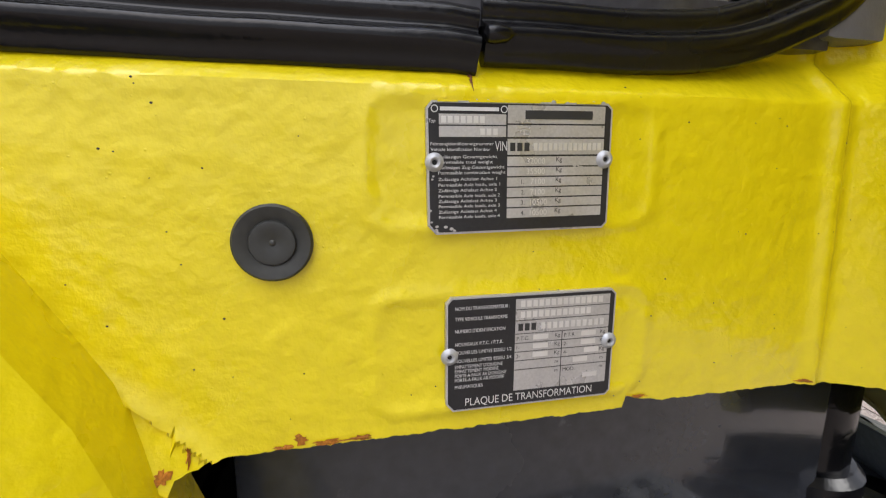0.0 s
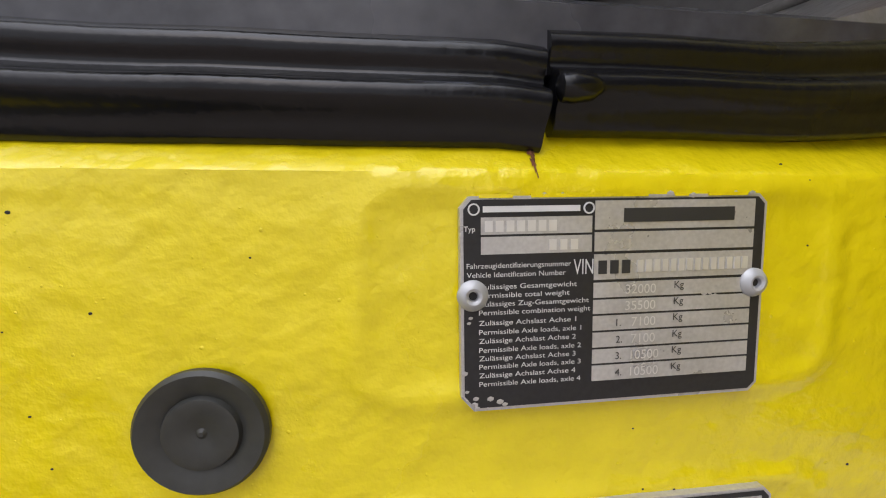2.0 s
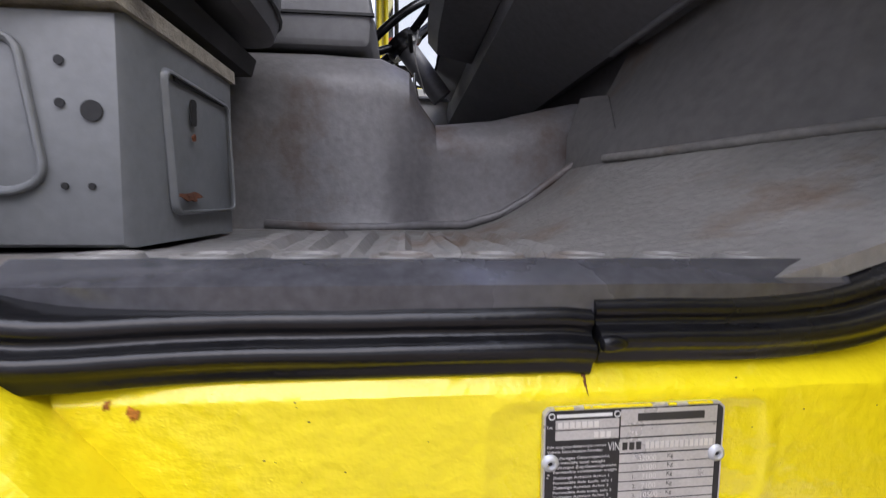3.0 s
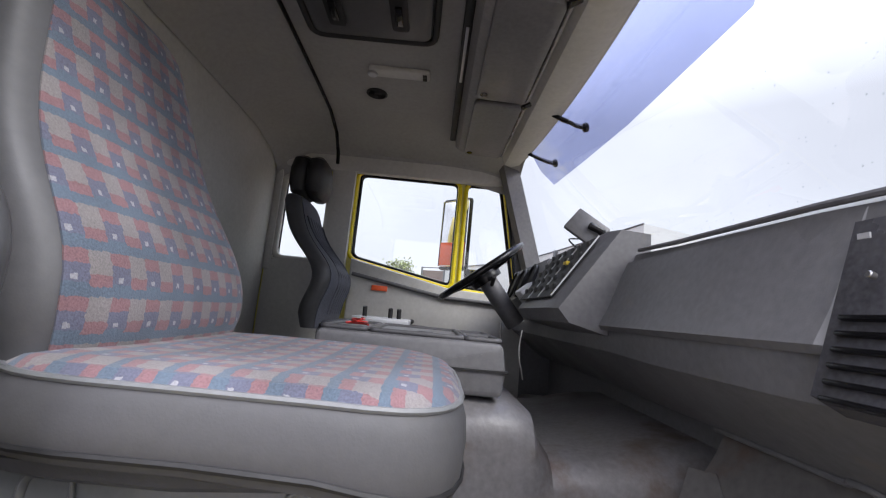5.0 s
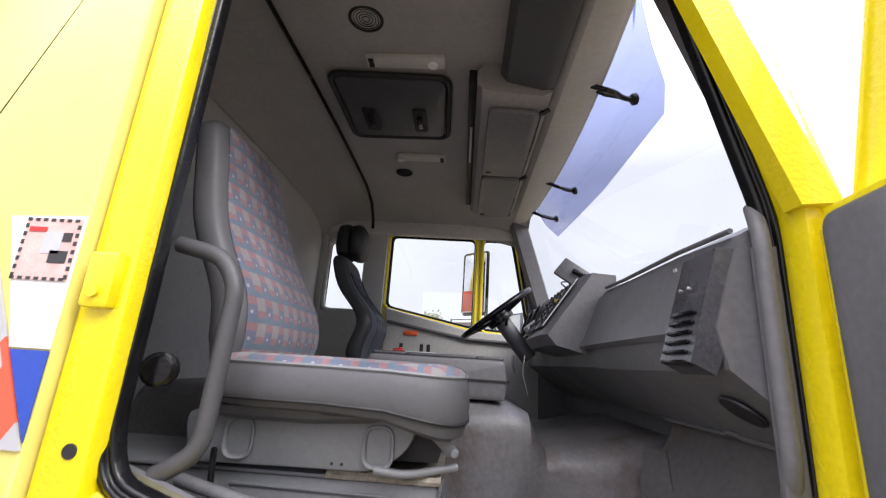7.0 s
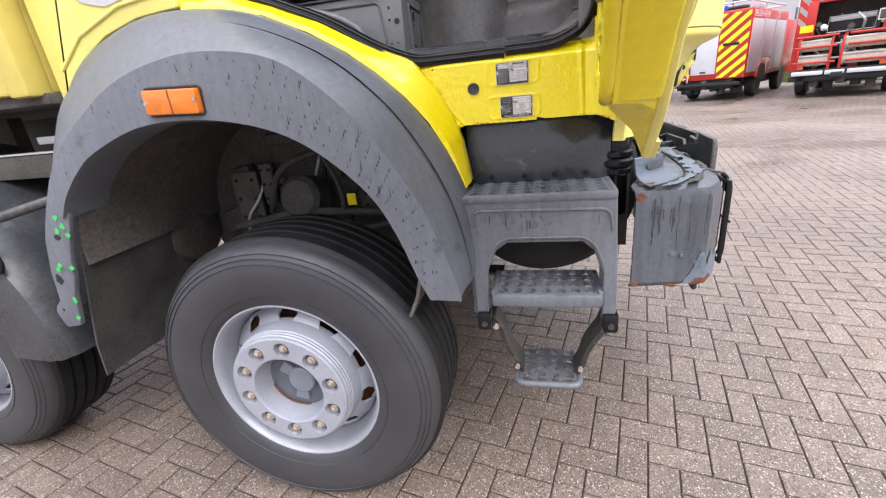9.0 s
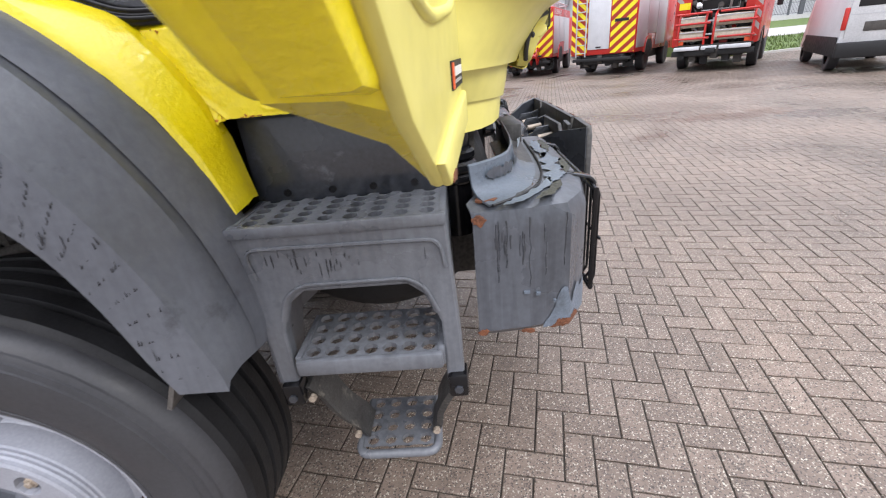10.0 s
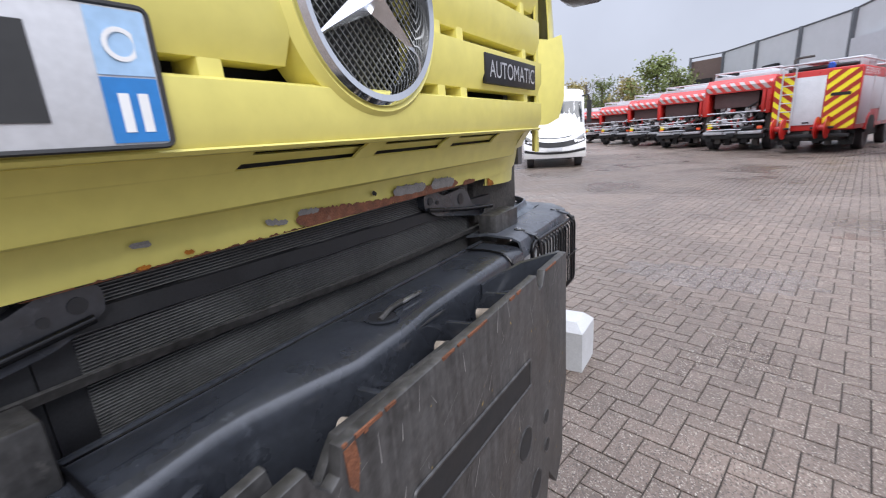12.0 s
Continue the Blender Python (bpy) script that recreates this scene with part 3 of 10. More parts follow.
part("left_cab_side", left_side(), YELLOW_PALE, truck)
for outline in ([(-0.42, 2.27), (-0.42, 2.77), (-0.14, 2.77), (-0.14, 2.27)], [(0.02, 2.32), (0.02, 2.83), (0.625, 2.83), (0.625, 2.2)], [(0.66, 2.2), (0.66, 2.83), (0.88, 2.83), (1.0, 2.18)]):
    pane = part("side_window", prism(outline, "y", 1.122, 1.127), GLASS, truck, "rain-spotted clear window glass")
    pane.visible_shadow = False
    ring = ring_round(outline, 0.05)
    part("window_gasket", tube([(x, 1.118, z) for x, z in ring], 0.016, 8, loop=True), BLACK, truck)
    if outline[0][0] < -0.3:
        continue
    part("yellow_frame", tube([(0.5 + (x - 0.5) * 1.035, 1.100, 2.55 + (z - 2.55) * 1.05) for x, z in ring_round(outline, 0.06)], 0.013, 8, loop=True), YELLOW_OLD, truck)

# windscreen with its surround
def screen_spot(u, s, off=0.0):
    """A place on the bowed windscreen: u across, -1 to 1; s up, 0 to 1."""
    bow = 0.10 * (1 - u * u)
    return (1.165 - 0.215 * s + bow * (1 - 0.35 * s) - 0.02 + off, u * (1.07 - 0.04 * s), 2.27 + 0.70 * s)


screen = part("windscreen", loft([[screen_spot(-1 + 2 * i / 16, s) for i in range(17)] for s in (0, 0.25, 0.5, 0.75, 1)], closed=False), SCREEN_GLASS, truck, "large windscreen wet with rain drops")
screen.visible_shadow = False
border = [screen_spot(-1 + 2 * i / 16, 0) for i in range(17)] + [screen_spot(1, s) for s in (0.25, 0.5, 0.75)] + [screen_spot(1 - 2 * i / 16, 1) for i in range(17)] + [screen_spot(-1, s) for s in (0.75, 0.5, 0.25)]
part("screen_gasket", tube(border, 0.022, 8, loop=True), BLACK, truck)
for s in (-1, 1):
    part("a_pillar", loft([[(1.165 - 0.215 * q - 0.05 * a, s * (1.07 - 0.04 * q + b), 2.25 + 0.74 * q) for a, b in ((0.3, 0.022), (-0.1, 0.05), (0.6, 0.085), (1.6, 0.07), (1.6, 0.03))] for q in (0, 0.5, 1)]), YELLOW_OLD, truck)
drops = bmesh.new()
for k in range(650):
    u, s = random.uniform(-1, 1), random.uniform(0.0, 0.8) ** 2.4
    bmesh.ops.create_icosphere(drops, subdivisions=1, radius=random.uniform(0.0006, 0.0018), matrix=Matrix.Translation(screen_spot(u, s, 0.003)) @ Matrix.Diagonal((0.5, 1, 1.3, 1)))
DROP = glass_mat("water_drop", (0.93, 0.94, 0.95), clear=0.88)
tagged(part("rain_drops", drops, DROP, screen), kind="stuff").visible_shadow = False

# outside sun visor on its brackets
visor_skin = bmesh.new()
edge = [(1.0, -0.80, 3.10), (1.09, -0.68, 2.95), (1.15, -0.62, 2.86), (1.17, -0.56, 2.79), (1.19, 0.1, 2.81), (1.18, 0.55, 2.825), (1.165, 0.97, 2.84), (1.10, 1.03, 2.93), (1.0, 1.05, 3.10)]
top = [(0.97, -0.80, 3.12), (0.98, -0.55, 3.12), (0.98, -0.3, 3.12), (0.98, -0.1, 3.12), (0.98, 0.1, 3.12), (0.98, 0.4, 3.12), (0.98, 0.7, 3.12), (0.98, 0.9, 3.12), (0.97, 1.05, 3.12)]
add_loft(visor_skin, [edge, [tuple((Vector(a) + Vector(b)) / 2 + Vector((0.03, 0, 0.01))) for a, b in zip(edge, top)], top], closed=False)
outer_visor = part("outer_visor", thick(visor_skin, 0.004), VISOR, truck, "blue tinted translucent outside sun visor")
outer_visor.visible_shadow = False
for y in (-0.47, 0.343, 0.80):
    arm = part("visor_bracket", tube(rounded([(0.96, y - 0.03, 2.93), (1.03, y - 0.05, 2.895), (1.07, y - 0.01, 2.90), (1.112, y, 2.90)], 0.03), 0.009, 8), BLACK, truck)
    part("knob", disc((1.105, y, 2.90), (1, 0, 0.3), 0.021, 0.02, 14, 0.004), BLACK, arm)
    part("stay", tube([(0.97, y + 0.01, 2.95), (1.02, y + 0.015, 2.93), (1.10, y, 2.905)], 0.008, 6), BLACK, arm)

# ---- wheel arch ----
def eased(points, count):
    """A smooth line through a few points, in count steps."""
    pts = [Vector(p) for p in points]
    pts = [pts[0] * 2 - pts[1]] + pts + [pts[-1] * 2 - pts[-2]]
    out = []
    for k in range(count + 1):
        s = k / count * (len(pts) - 3)
        j = min(int(s), len(pts) - 4)
        t = s - j
        p, q, r, w = pts[j:j + 4]
        out.append(0.5 * (2 * q + (r - p) * t + (2 * p - 5 * q + 4 * r - w) * t * t + (3 * q - p - 3 * r + w) * t ** 3))
    return out


arch_rings = []
arch_top = eased([(-0.60, 1.33), (-0.555, 1.49), (-0.44, 1.617), (-0.20, 1.703), (0.02, 1.708), (0.21, 1.665), (0.434, 1.548), (0.588, 1.415), (0.69, 1.265), (0.748, 1.11), (0.762, 0.96), (0.752, 0.888)], 48)
arch_ridge = eased([(-0.57, 1.215), (-0.50, 1.31), (-0.392, 1.406), (-0.182, 1.526), (0.022, 1.575), (0.191, 1.572), (0.338, 1.531), (0.468, 1.427), (0.566, 1.302), (0.655, 1.144), (0.722, 0.95), (0.733, 0.886)], 48)
arch_lip = eased([(-0.515, 1.165), (-0.47, 1.228), (-0.39, 1.30), (-0.299, 1.354), (-0.115, 1.411), (0.087, 1.414), (0.262, 1.378), (0.391, 1.312), (0.511, 1.2), (0.573, 1.09), (0.622, 0.95), (0.648, 0.890)], 48)
for (ax, az), (bx, bz), (cx, cz) in zip(arch_top, arch_ridge, arch_lip):
    arch_rings.append([(ax, -1.13, az), (ax, -1.175, az - 0.004), (ax * 0.85 + bx * 0.15, -1.20, az * 0.85 + bz * 0.15 + 0.006), (ax * 0.60 + bx * 0.40, -1.240, az * 0.60 + bz * 0.40 + 0.006), (ax * 0.575 + bx * 0.425, -1.222, az * 0.575 + bz * 0.425 + 0.000),
                       (ax * 0.55 + bx * 0.45, -1.264, az * 0.55 + bz * 0.45 + 0.010), (ax * 0.30 + bx * 0.70, -1.295, az * 0.30 + bz * 0.70 + 0.014), (bx, -1.332, bz + 0.010), (bx, -1.345, bz - 0.004),
                       (bx * 0.5 + cx * 0.5, -1.352, bz * 0.5 + cz * 0.5), (cx, -1.355, cz), (cx, -1.338, cz - 0.006), (cx, -1.20, cz)])
fender = part("wheel_arch", thick(loft(arch_rings, closed=False), 0.006), FENDER, truck, "grey plastic wheel arch with scuffs")
# scuffs and short scratches over the arch's face
scuffs = bmesh.new()
rng = random.Random(5)
for k in range(260):
    j = min(int(rng.triangular(6, 46, 38)), 46)
    q = rng.uniform(0.12, 0.9)
    a, b = arch_ridge[j], arch_lip[j]
    x, z = a.x + (b.x - a.x) * q, a.y + (b.y - a.y) * q
    y = -1.3435 - 0.0125 * q
    w, h, lean = rng.uniform(0.0006, 0.0019), rng.uniform(0.002, 0.010) * (1 if k % 6 else 2.6), rng.uniform(-0.003, 0.003)
    scuffs.faces.new([scuffs.verts.new(p) for p in ((x - w, y - 0.0022, z), (x + w, y - 0.0022, z), (x + w * 0.4 + lean, y - 0.0022, z + h), (x - w * 0.4 + lean, y - 0.0022, z + h))])
WET_STREAK = mat("dark_wet_streak", (0.036, 0.038, 0.044), 0.25, vary=0.3, scale=40)
tagged(part("wet_streak", scuffs, WET_STREAK, fender, "short dark wet runs"), kind="stuff")
lamp = part("marker_lamp", prism(ring_round([(-0.062, 1.438), (0.10, 1.43), (0.102, 1.492), (-0.06, 1.50)], 0.008), "y", -1.372, -1.335, 0.005), ORANGE, truck, "orange side marker lamp")
part("lamp_rim", tube([(x, -1.352, z) for x, z in ring_round([(-0.066, 1.434), (0.104, 1.426), (0.106, 1.496), (-0.064, 1.504)], 0.01)], 0.004, 6, loop=True), DARK, lamp)
part("lens_seam", box(0.02, 0.023, -1.3735, -1.36, 1.436, 1.494), RUST, lamp)
for x in (-0.054, 0.096):
    part("screw", disc((x, -1.370, 1.466), (0, -1, 0), 0.005, 0.004, 10), STEEL, lamp)
flap = part("mud_flap", prism(ring_round([(-0.556, 1.237), (-0.50, 1.205), (-0.505, 1.16), (-0.535, 1.10), (-0.575, 1.012), (-0.592, 0.95), (-0.622, 0.891), (-0.640, 0.82), (-0.655, 0.767), (-0.722, 0.757), (-0.733, 0.79), (-0.742, 0.82), (-0.725, 0.848), (-0.700, 0.865), (-0.682, 0.978), (-0.643, 1.095), (-0.60, 1.17)], 0.010), "y", -1.345, -1.325, 0.004), FENDER, truck, "grey mud flap with ragged edge and flecks of green")
GREEN = mat("green_fleck", (0.05, 0.45, 0.10), 0.5)
for x, z in ((-0.560, 1.165), (-0.545, 1.135), (-0.575, 1.12), (-0.640, 0.985), (-0.628, 1.0), (-0.536, 1.105), (-0.58, 0.99), (-0.628, 0.87), (-0.648, 0.80)):
    part("green_fleck", prism(ragged(x, z, 0.011, 0.013, int(1000 * z), 9), "y", -1.3475, -1.344), GREEN, flap)
for x, z, w in ((-0.585, 1.10, 0.016), (-0.655, 0.95, 0.02), (-0.70, 0.83, 0.006)):
    part("tear", prism(ragged(x, z, w, w * 1.1, int(900 * z), 11), "y", -1.3465, -1.344), DARK, flap)

# inside of the wheel house
house = bmesh.new()
add_loft(house, [[(0.06 + (0.56 if math.cos(a) > 0 else 0.63) * math.cos(a), y, 1.0 + 0.47 * math.sin(a)) for a in (radians(182 - 207 * k / 24) for k in range(25))] for y in (-1.30, -1.1, -0.9, -0.62)], closed=False)
part("wheel_house", thick(house, 0.01), mat("dusty_wheel_house", (0.088, 0.080, 0.073), 0.6, vary=0.45, scale=5, bump=0.5, bump_scale=25, spots=(0.03, 0.028, 0.026), spot_amount=0.5, spot_scale=5), truck, "dirt-caked inner wheel house")
part("chassis_wall", box(-0.60, 0.66, -0.64, -0.61, 0.70, 1.50, 0.01), UNDER, truck)
for x, z, w, hh in ((-0.35, 1.15, 0.10, 0.08), (-0.12, 1.30, 0.16, 0.05), (0.10, 1.18, 0.07, 0.12), (0.30, 1.30, 0.12, 0.06), (0.42, 1.08, 0.06, 0.10), (-0.45, 0.95, 0.12, 0.10)):
    part("chassis_bracket", box(x - w / 2, x + w / 2, -0.70, -0.635, z - hh / 2, z + hh / 2, 0.012, about((x, -0.66, z), 0, x * 40, 0)), UNDER, truck)
part("rubber_flap", thick(loft([[(x, y, z) for y in (-1.31, -1.0, -0.66)] for x, z in ((-0.573, 1.03), (-0.60, 0.93), (-0.64, 0.80), (-0.68, 0.66), (-0.695, 0.525))], closed=False), 0.008), mat("wet_rubber_flap", (0.06, 0.058, 0.056), 0.4, vary=0.4, scale=7, bump=0.3, bump_scale=40, spots=(0.025, 0.025, 0.025), spot_amount=0.5, spot_scale=6), truck, "dirty black rubber flap behind the wheel")
part("frame_rail", box(-3.4, 1.25, -0.47, -0.39, 0.80, 1.07, 0.01), UNDER, truck)
part("frame_rail", box(-3.4, 1.25, 0.39, 0.47, 0.80, 1.07, 0.01), UNDER, truck)
part("far_wheel_house", box(-0.55, 1.18, 1.0, 1.15, 0.85, 1.45, 0.03), UNDER, truck)
part("front_axle", box(0.02, 0.16, -1.0, 1.0, 0.44, 0.60, 0.02), UNDER, truck)
part("engine", box(-0.3, 1.15, -0.36, 0.36, 0.62, 1.5, 0.06), UNDER, truck)
for k in range(5):
    part("leaf_spring", box(-0.55 + 0.07 * k, 0.78 - 0.07 * k, -0.60, -0.51, 0.615 + 0.017 * k, 0.63 + 0.017 * k, 0.003), UNDER, truck)
for path, r in (([(0.3, -0.72, 1.02), (0.33, -0.78, 1.18), (0.42, -0.74, 1.26)], 0.018), ([(-0.2, -0.75, 1.0), (-0.1, -0.8, 1.2), (0.1, -0.7, 1.25)], 0.014),
                ([(0.15, -0.8, 0.9), (0.2, -0.85, 1.1), (0.05, -0.75, 1.3)], 0.01), ([(-0.35, -0.8, 0.95), (0.0, -0.85, 1.02), (0.5, -0.78, 0.98)], 0.016)):
    part("hose", tube(rounded(path, 0.1), r, 8), UNDER, truck)
part("brake_chamber", disc((0.0, -0.72, 1.05), (0, -1, 0.2), 0.09, 0.14, 20, 0.02), UNDER, truck)
part("spring_tag", box(0.215, 0.25, -0.86, -0.855, 1.04, 1.085), YELLOW_OLD, truck)


# plates, bolts and cables on the chassis inside the wheel house
DUSTY = mat("dusty_chassis_paint", (0.10, 0.092, 0.08), 0.8, vary=0.4, scale=12, bump=0.4, bump_scale=60)
for x0, x1, z0, z1 in ((-0.40, -0.27, 0.93, 1.17), (-0.17, -0.13, 0.90, 1.14), (0.20, 0.36, 0.98, 1.12), (-0.25, -0.19, 1.02, 1.20)):
    plate = part("chassis_plate", box(x0, x1, -0.712, -0.69, z0, z1, 0.006), DUSTY, truck)
    for u in (0.2, 0.8):
        for v in (0.15, 0.5, 0.85):
            part("bolt", disc((x0 + (x1 - x0) * u, -0.712, z0 + (z1 - z0) * v), (0, -1, 0), 0.007, 0.008, 8), DARK, plate)
for k, (x, z) in enumerate(((-0.08, 0.92), (-0.05, 0.90), (-0.36, 0.86), (0.16, 0.94))):
    part("cable", tube(rounded([(x, -0.73, z), (x + 0.03, -0.75, z + 0.12), (x + 0.09, -0.72, z + 0.19), (x + 0.11, -0.66, z + 0.30)], 0.05), 0.007 + 0.002 * (k % 2), 6), (SILVER, DARK)[k % 2], truck)
part("long_pipe", tube(rounded([(-0.45, -0.74, 0.86), (-0.2, -0.75, 0.88), (0.2, -0.74, 0.90), (0.5, -0.73, 0.96)], 0.1), 0.011, 8), DUSTY, truck)
# ---- wheels ----
HUB_GREY = mat("dull_bluish_hub_paint", (0.17, 0.185, 0.215), 0.45, vary=0.15, scale=20)
RUSTY_STEEL = mat("rust_stained_steel", (0.36, 0.30, 0.24), 0.5, metal=0.3, vary=0.4, scale=40)
SEAT_GREY = mat("grey_hub_paint", (0.10, 0.11, 0.13), 0.4, vary=0.25, scale=20, spots=(0.16, 0.08, 0.04), spot_amount=0.2, spot_scale=25)
def wheel(cx, cz=0.525, face=-1.29, turn=0):
    """A ten-stud truck wheel: ribbed tyre, silver rim with vent holes, studs in a ring, dished hub."""
    w = part("wheel", lathe([(0.305, 0.0), (0.312, 0.012), (0.33, 0.022), (0.37, 0.033), (0.41, 0.038), (0.45, 0.036), (0.48, 0.026), (0.503, 0.008), (0.515, -0.018), (0.512, -0.275), (0.50, -0.30), (0.40, -0.325), (0.30, -0.30)],
                            (cx, face, cz), (0, -1, 0), 72, caps=False), TYRE, truck, "worn black tyre")
    part("tread", lathe([(0.506, -0.016), (0.522, -0.024), (0.529, -0.034), (0.53, -0.075), (0.514, -0.079), (0.514, -0.089), (0.53, -0.093), (0.53, -0.127), (0.514, -0.131), (0.514, -0.141), (0.53, -0.145), (0.53, -0.18),
                          (0.514, -0.184), (0.514, -0.194), (0.53, -0.198), (0.53, -0.23), (0.514, -0.234), (0.514, -0.244), (0.53, -0.248), (0.526, -0.285), (0.50, -0.302)], (cx, face, cz), (0, -1, 0), 72, caps=False), TREAD, w, "wet black ribbed tread")
    for r, out in ((0.345, 0.026), (0.462, 0.033), (0.478, 0.0275), (0.491, 0.018)):
        part("sidewall_ring", lathe([(r - 0.0025, out - 0.004), (r, out + 0.0026), (r + 0.0025, out - 0.004)], (cx, face, cz), (0, -1, 0), 64, caps=False), TYRE, w)
    rim = bmesh.new()
    add_lathe(rim, [(0.312, 0.004), (0.316, 0.010), (0.306, 0.012), (0.298, 0.004), (0.290, -0.02), (0.282, -0.07), (0.276, -0.09), (0.276, -0.16), (0.30, -0.29)], (cx, face, cz), (0, -1, 0), 64, caps=False)
    part("rim", rim, RIM, w, "silver painted steel rim")
    # dished disc with ten vent holes
    ring_out, ring_in = 0.276, 0.212
    face_bm = bmesh.new()
    cells = 10
    for k in range(cells):
        a0, a1 = 2 * math.pi * k / cells, 2 * math.pi * (k + 1) / cells
        mid = (a0 + a1) / 2

        def on_cone(r, a):
            d = -0.080 + 0.062 * (ring_out - r) / (ring_out - ring_in)
            return (cx + r * math.cos(a), face - d, cz + r * math.sin(a))
        outer = [on_cone(ring_in, a0), on_cone(ring_in, mid), on_cone(ring_in, a1), on_cone(0.24, a1), on_cone(ring_out, a1), on_cone(ring_out, mid), on_cone(ring_out, a0), on_cone(0.24, a0)]
        inner = []
        for j in range(8):
            b = radians(-135 + 45 * j)
            inner.append(on_cone(0.247 + 0.024 * math.sin(b), mid + 0.150 * math.cos(b)))
        ov, iv = [face_bm.verts.new(p) for p in outer], [face_bm.verts.new(p) for p in inner]
        for j in range(8):
            face_bm.faces.new((ov[j], ov[(j + 1) % 8], iv[(j + 1) % 8], iv[j]))
    bmesh.ops.remove_doubles(face_bm, verts=face_bm.verts, dist=0.0005)
    part("rim_disc", thick(face_bm, 0.008), RIM, w, "silver wheel disc with ten oval vent holes")
    part("brake_drum", lathe([(0.262, -0.13), (0.262, -0.12), (0.05, -0.12), (0.05, -0.25), (0.262, -0.25)], (cx, face, cz), (0, -1, 0), 40), RUST, w, "rusty brake drum")
    part("stud_ring", lathe([(0.232, -0.050), (0.228, -0.030), (0.2205, 0.012), (0.2165, 0.015), (0.2175, 0.021), (0.2135, 0.024), (0.2145, 0.030), (0.2105, 0.034), (0.2095, 0.042), (0.203, 0.046)], (cx, face, cz), (0, -1, 0), 60, caps=False), RIM, w)
    # flat ring with ten round cups, a nut at the bottom of each
    plate_bm = bmesh.new()
    for k in range(10):
        mid = 2 * math.pi * (k + 0.35) / 10 + turn
        a0, a1 = mid - math.pi / 10, mid + math.pi / 10

        def on_ring(r, a):
            return (cx + r * math.cos(a), face - 0.046, cz + r * math.sin(a))
        outer = [on_ring(0.131, a0 + (a1 - a0) * q / 4) for q in range(5)] + [on_ring(0.167, a1)] + [on_ring(0.203, a1 - (a1 - a0) * q / 4) for q in range(5)] + [on_ring(0.167, a0)]
        ox, oz = cx + 0.165 * math.cos(mid), cz + 0.165 * math.sin(mid)
        inner = []
        for p in outer:
            d = math.hypot(p[0] - ox, p[2] - oz)
            inner.append((ox + 0.0285 * (p[0] - ox) / d, face - 0.046, oz + 0.0285 * (p[2] - oz) / d))
        ov, iv = [plate_bm.verts.new(p) for p in outer], [plate_bm.verts.new(p) for p in inner]
        deep = [plate_bm.verts.new((ox + (p[0] - ox) * 0.94, face - 0.024, oz + (p[2] - oz) * 0.94)) for p in inner]
        for j in range(12):
            plate_bm.faces.new((ov[j], ov[(j + 1) % 12], iv[(j + 1) % 12], iv[j]))
            plate_bm.faces.new((iv[j], iv[(j + 1) % 12], deep[(j + 1) % 12], deep[j]))
    bmesh.ops.recalc_face_normals(plate_bm, faces=plate_bm.faces)
    part("stud_plate", plate_bm, RIM, w, "silver stud ring with ten deep nut cups", smooth=False)
    part("hub_wall", lathe([(0.131, 0.046), (0.127, 0.043), (0.120, 0.012), (0.112, -0.02), (0.111, -0.05)], (cx, face, cz), (0, -1, 0), 48, caps=False), RIM, w)
    part("hub", lathe([(0.112, -0.045), (0.112, -0.028), (0.104, -0.026), (0.0, -0.026)], (cx, face, cz), (0, -1, 0), 40, caps=True), SEAT_GREY, w, "grey recessed hub cover")
    part("hub_boss", lathe([(0.052, -0.027), (0.050, -0.008), (0.044, -0.003), (0.0, -0.002)], (cx + 0.022, face, cz + 0.008), (0, -1, 0), 28), HUB_GREY, w)
    for a in (0.6, 2.5, 4.5):
        tab = [(cx + 0.022 + math.cos(a + da) * r, cz + 0.008 + math.sin(a + da) * r) for da, r in ((-0.45, 0.045), (-0.30, 0.090), (0.30, 0.090), (0.45, 0.045))]
        tab = [(cx + (u - cx) * min(1, 0.100 / max(math.hypot(u - cx, v - cz), 0.001)), cz + (v - cz) * min(1, 0.100 / max(math.hypot(u - cx, v - cz), 0.001))) for u, v in tab]
        part("hub_tab", prism(ring_round(tab, 0.006), "y", face + 0.012, face + 0.030, 0.003), HUB_GREY, w)
    part("hub_rust", tube([(cx + 0.1085 * math.cos(b), face + 0.022, cz + 0.1085 * math.sin(b)) for b in (radians(195 + 8 * q) for q in range(12))], 0.003, 6), RUST, w)
    part("rim_rust", lathe([(0.2855, -0.052), (0.2845, -0.058), (0.2835, -0.064)], (cx, face, cz), (0, -1, 0), 48, caps=False), RUST_EDGE, w)
    for k in range(10):
        a = 2 * math.pi * (k + 0.35) / 10 + turn
        p = (cx + 0.165 * math.cos(a), face - 0.024, cz + 0.165 * math.sin(a))
        seat_cup = part("nut_seat", lathe([(0.028, -0.002), (0.028, 0.0), (0.012, 0.001)], p, (0, -1, 0), 20), SEAT_GREY, w, "dark nut seat")
        part("nut", lathe([(0.0165, 0.001), (0.0165, 0.013), (0.0135, 0.016), (0.009, 0.016), (0.009, 0.021), (0.006, 0.023)], p, (0, -1, 0), 6), RUSTY_STEEL, seat_cup, "dull steel nut")
    return w


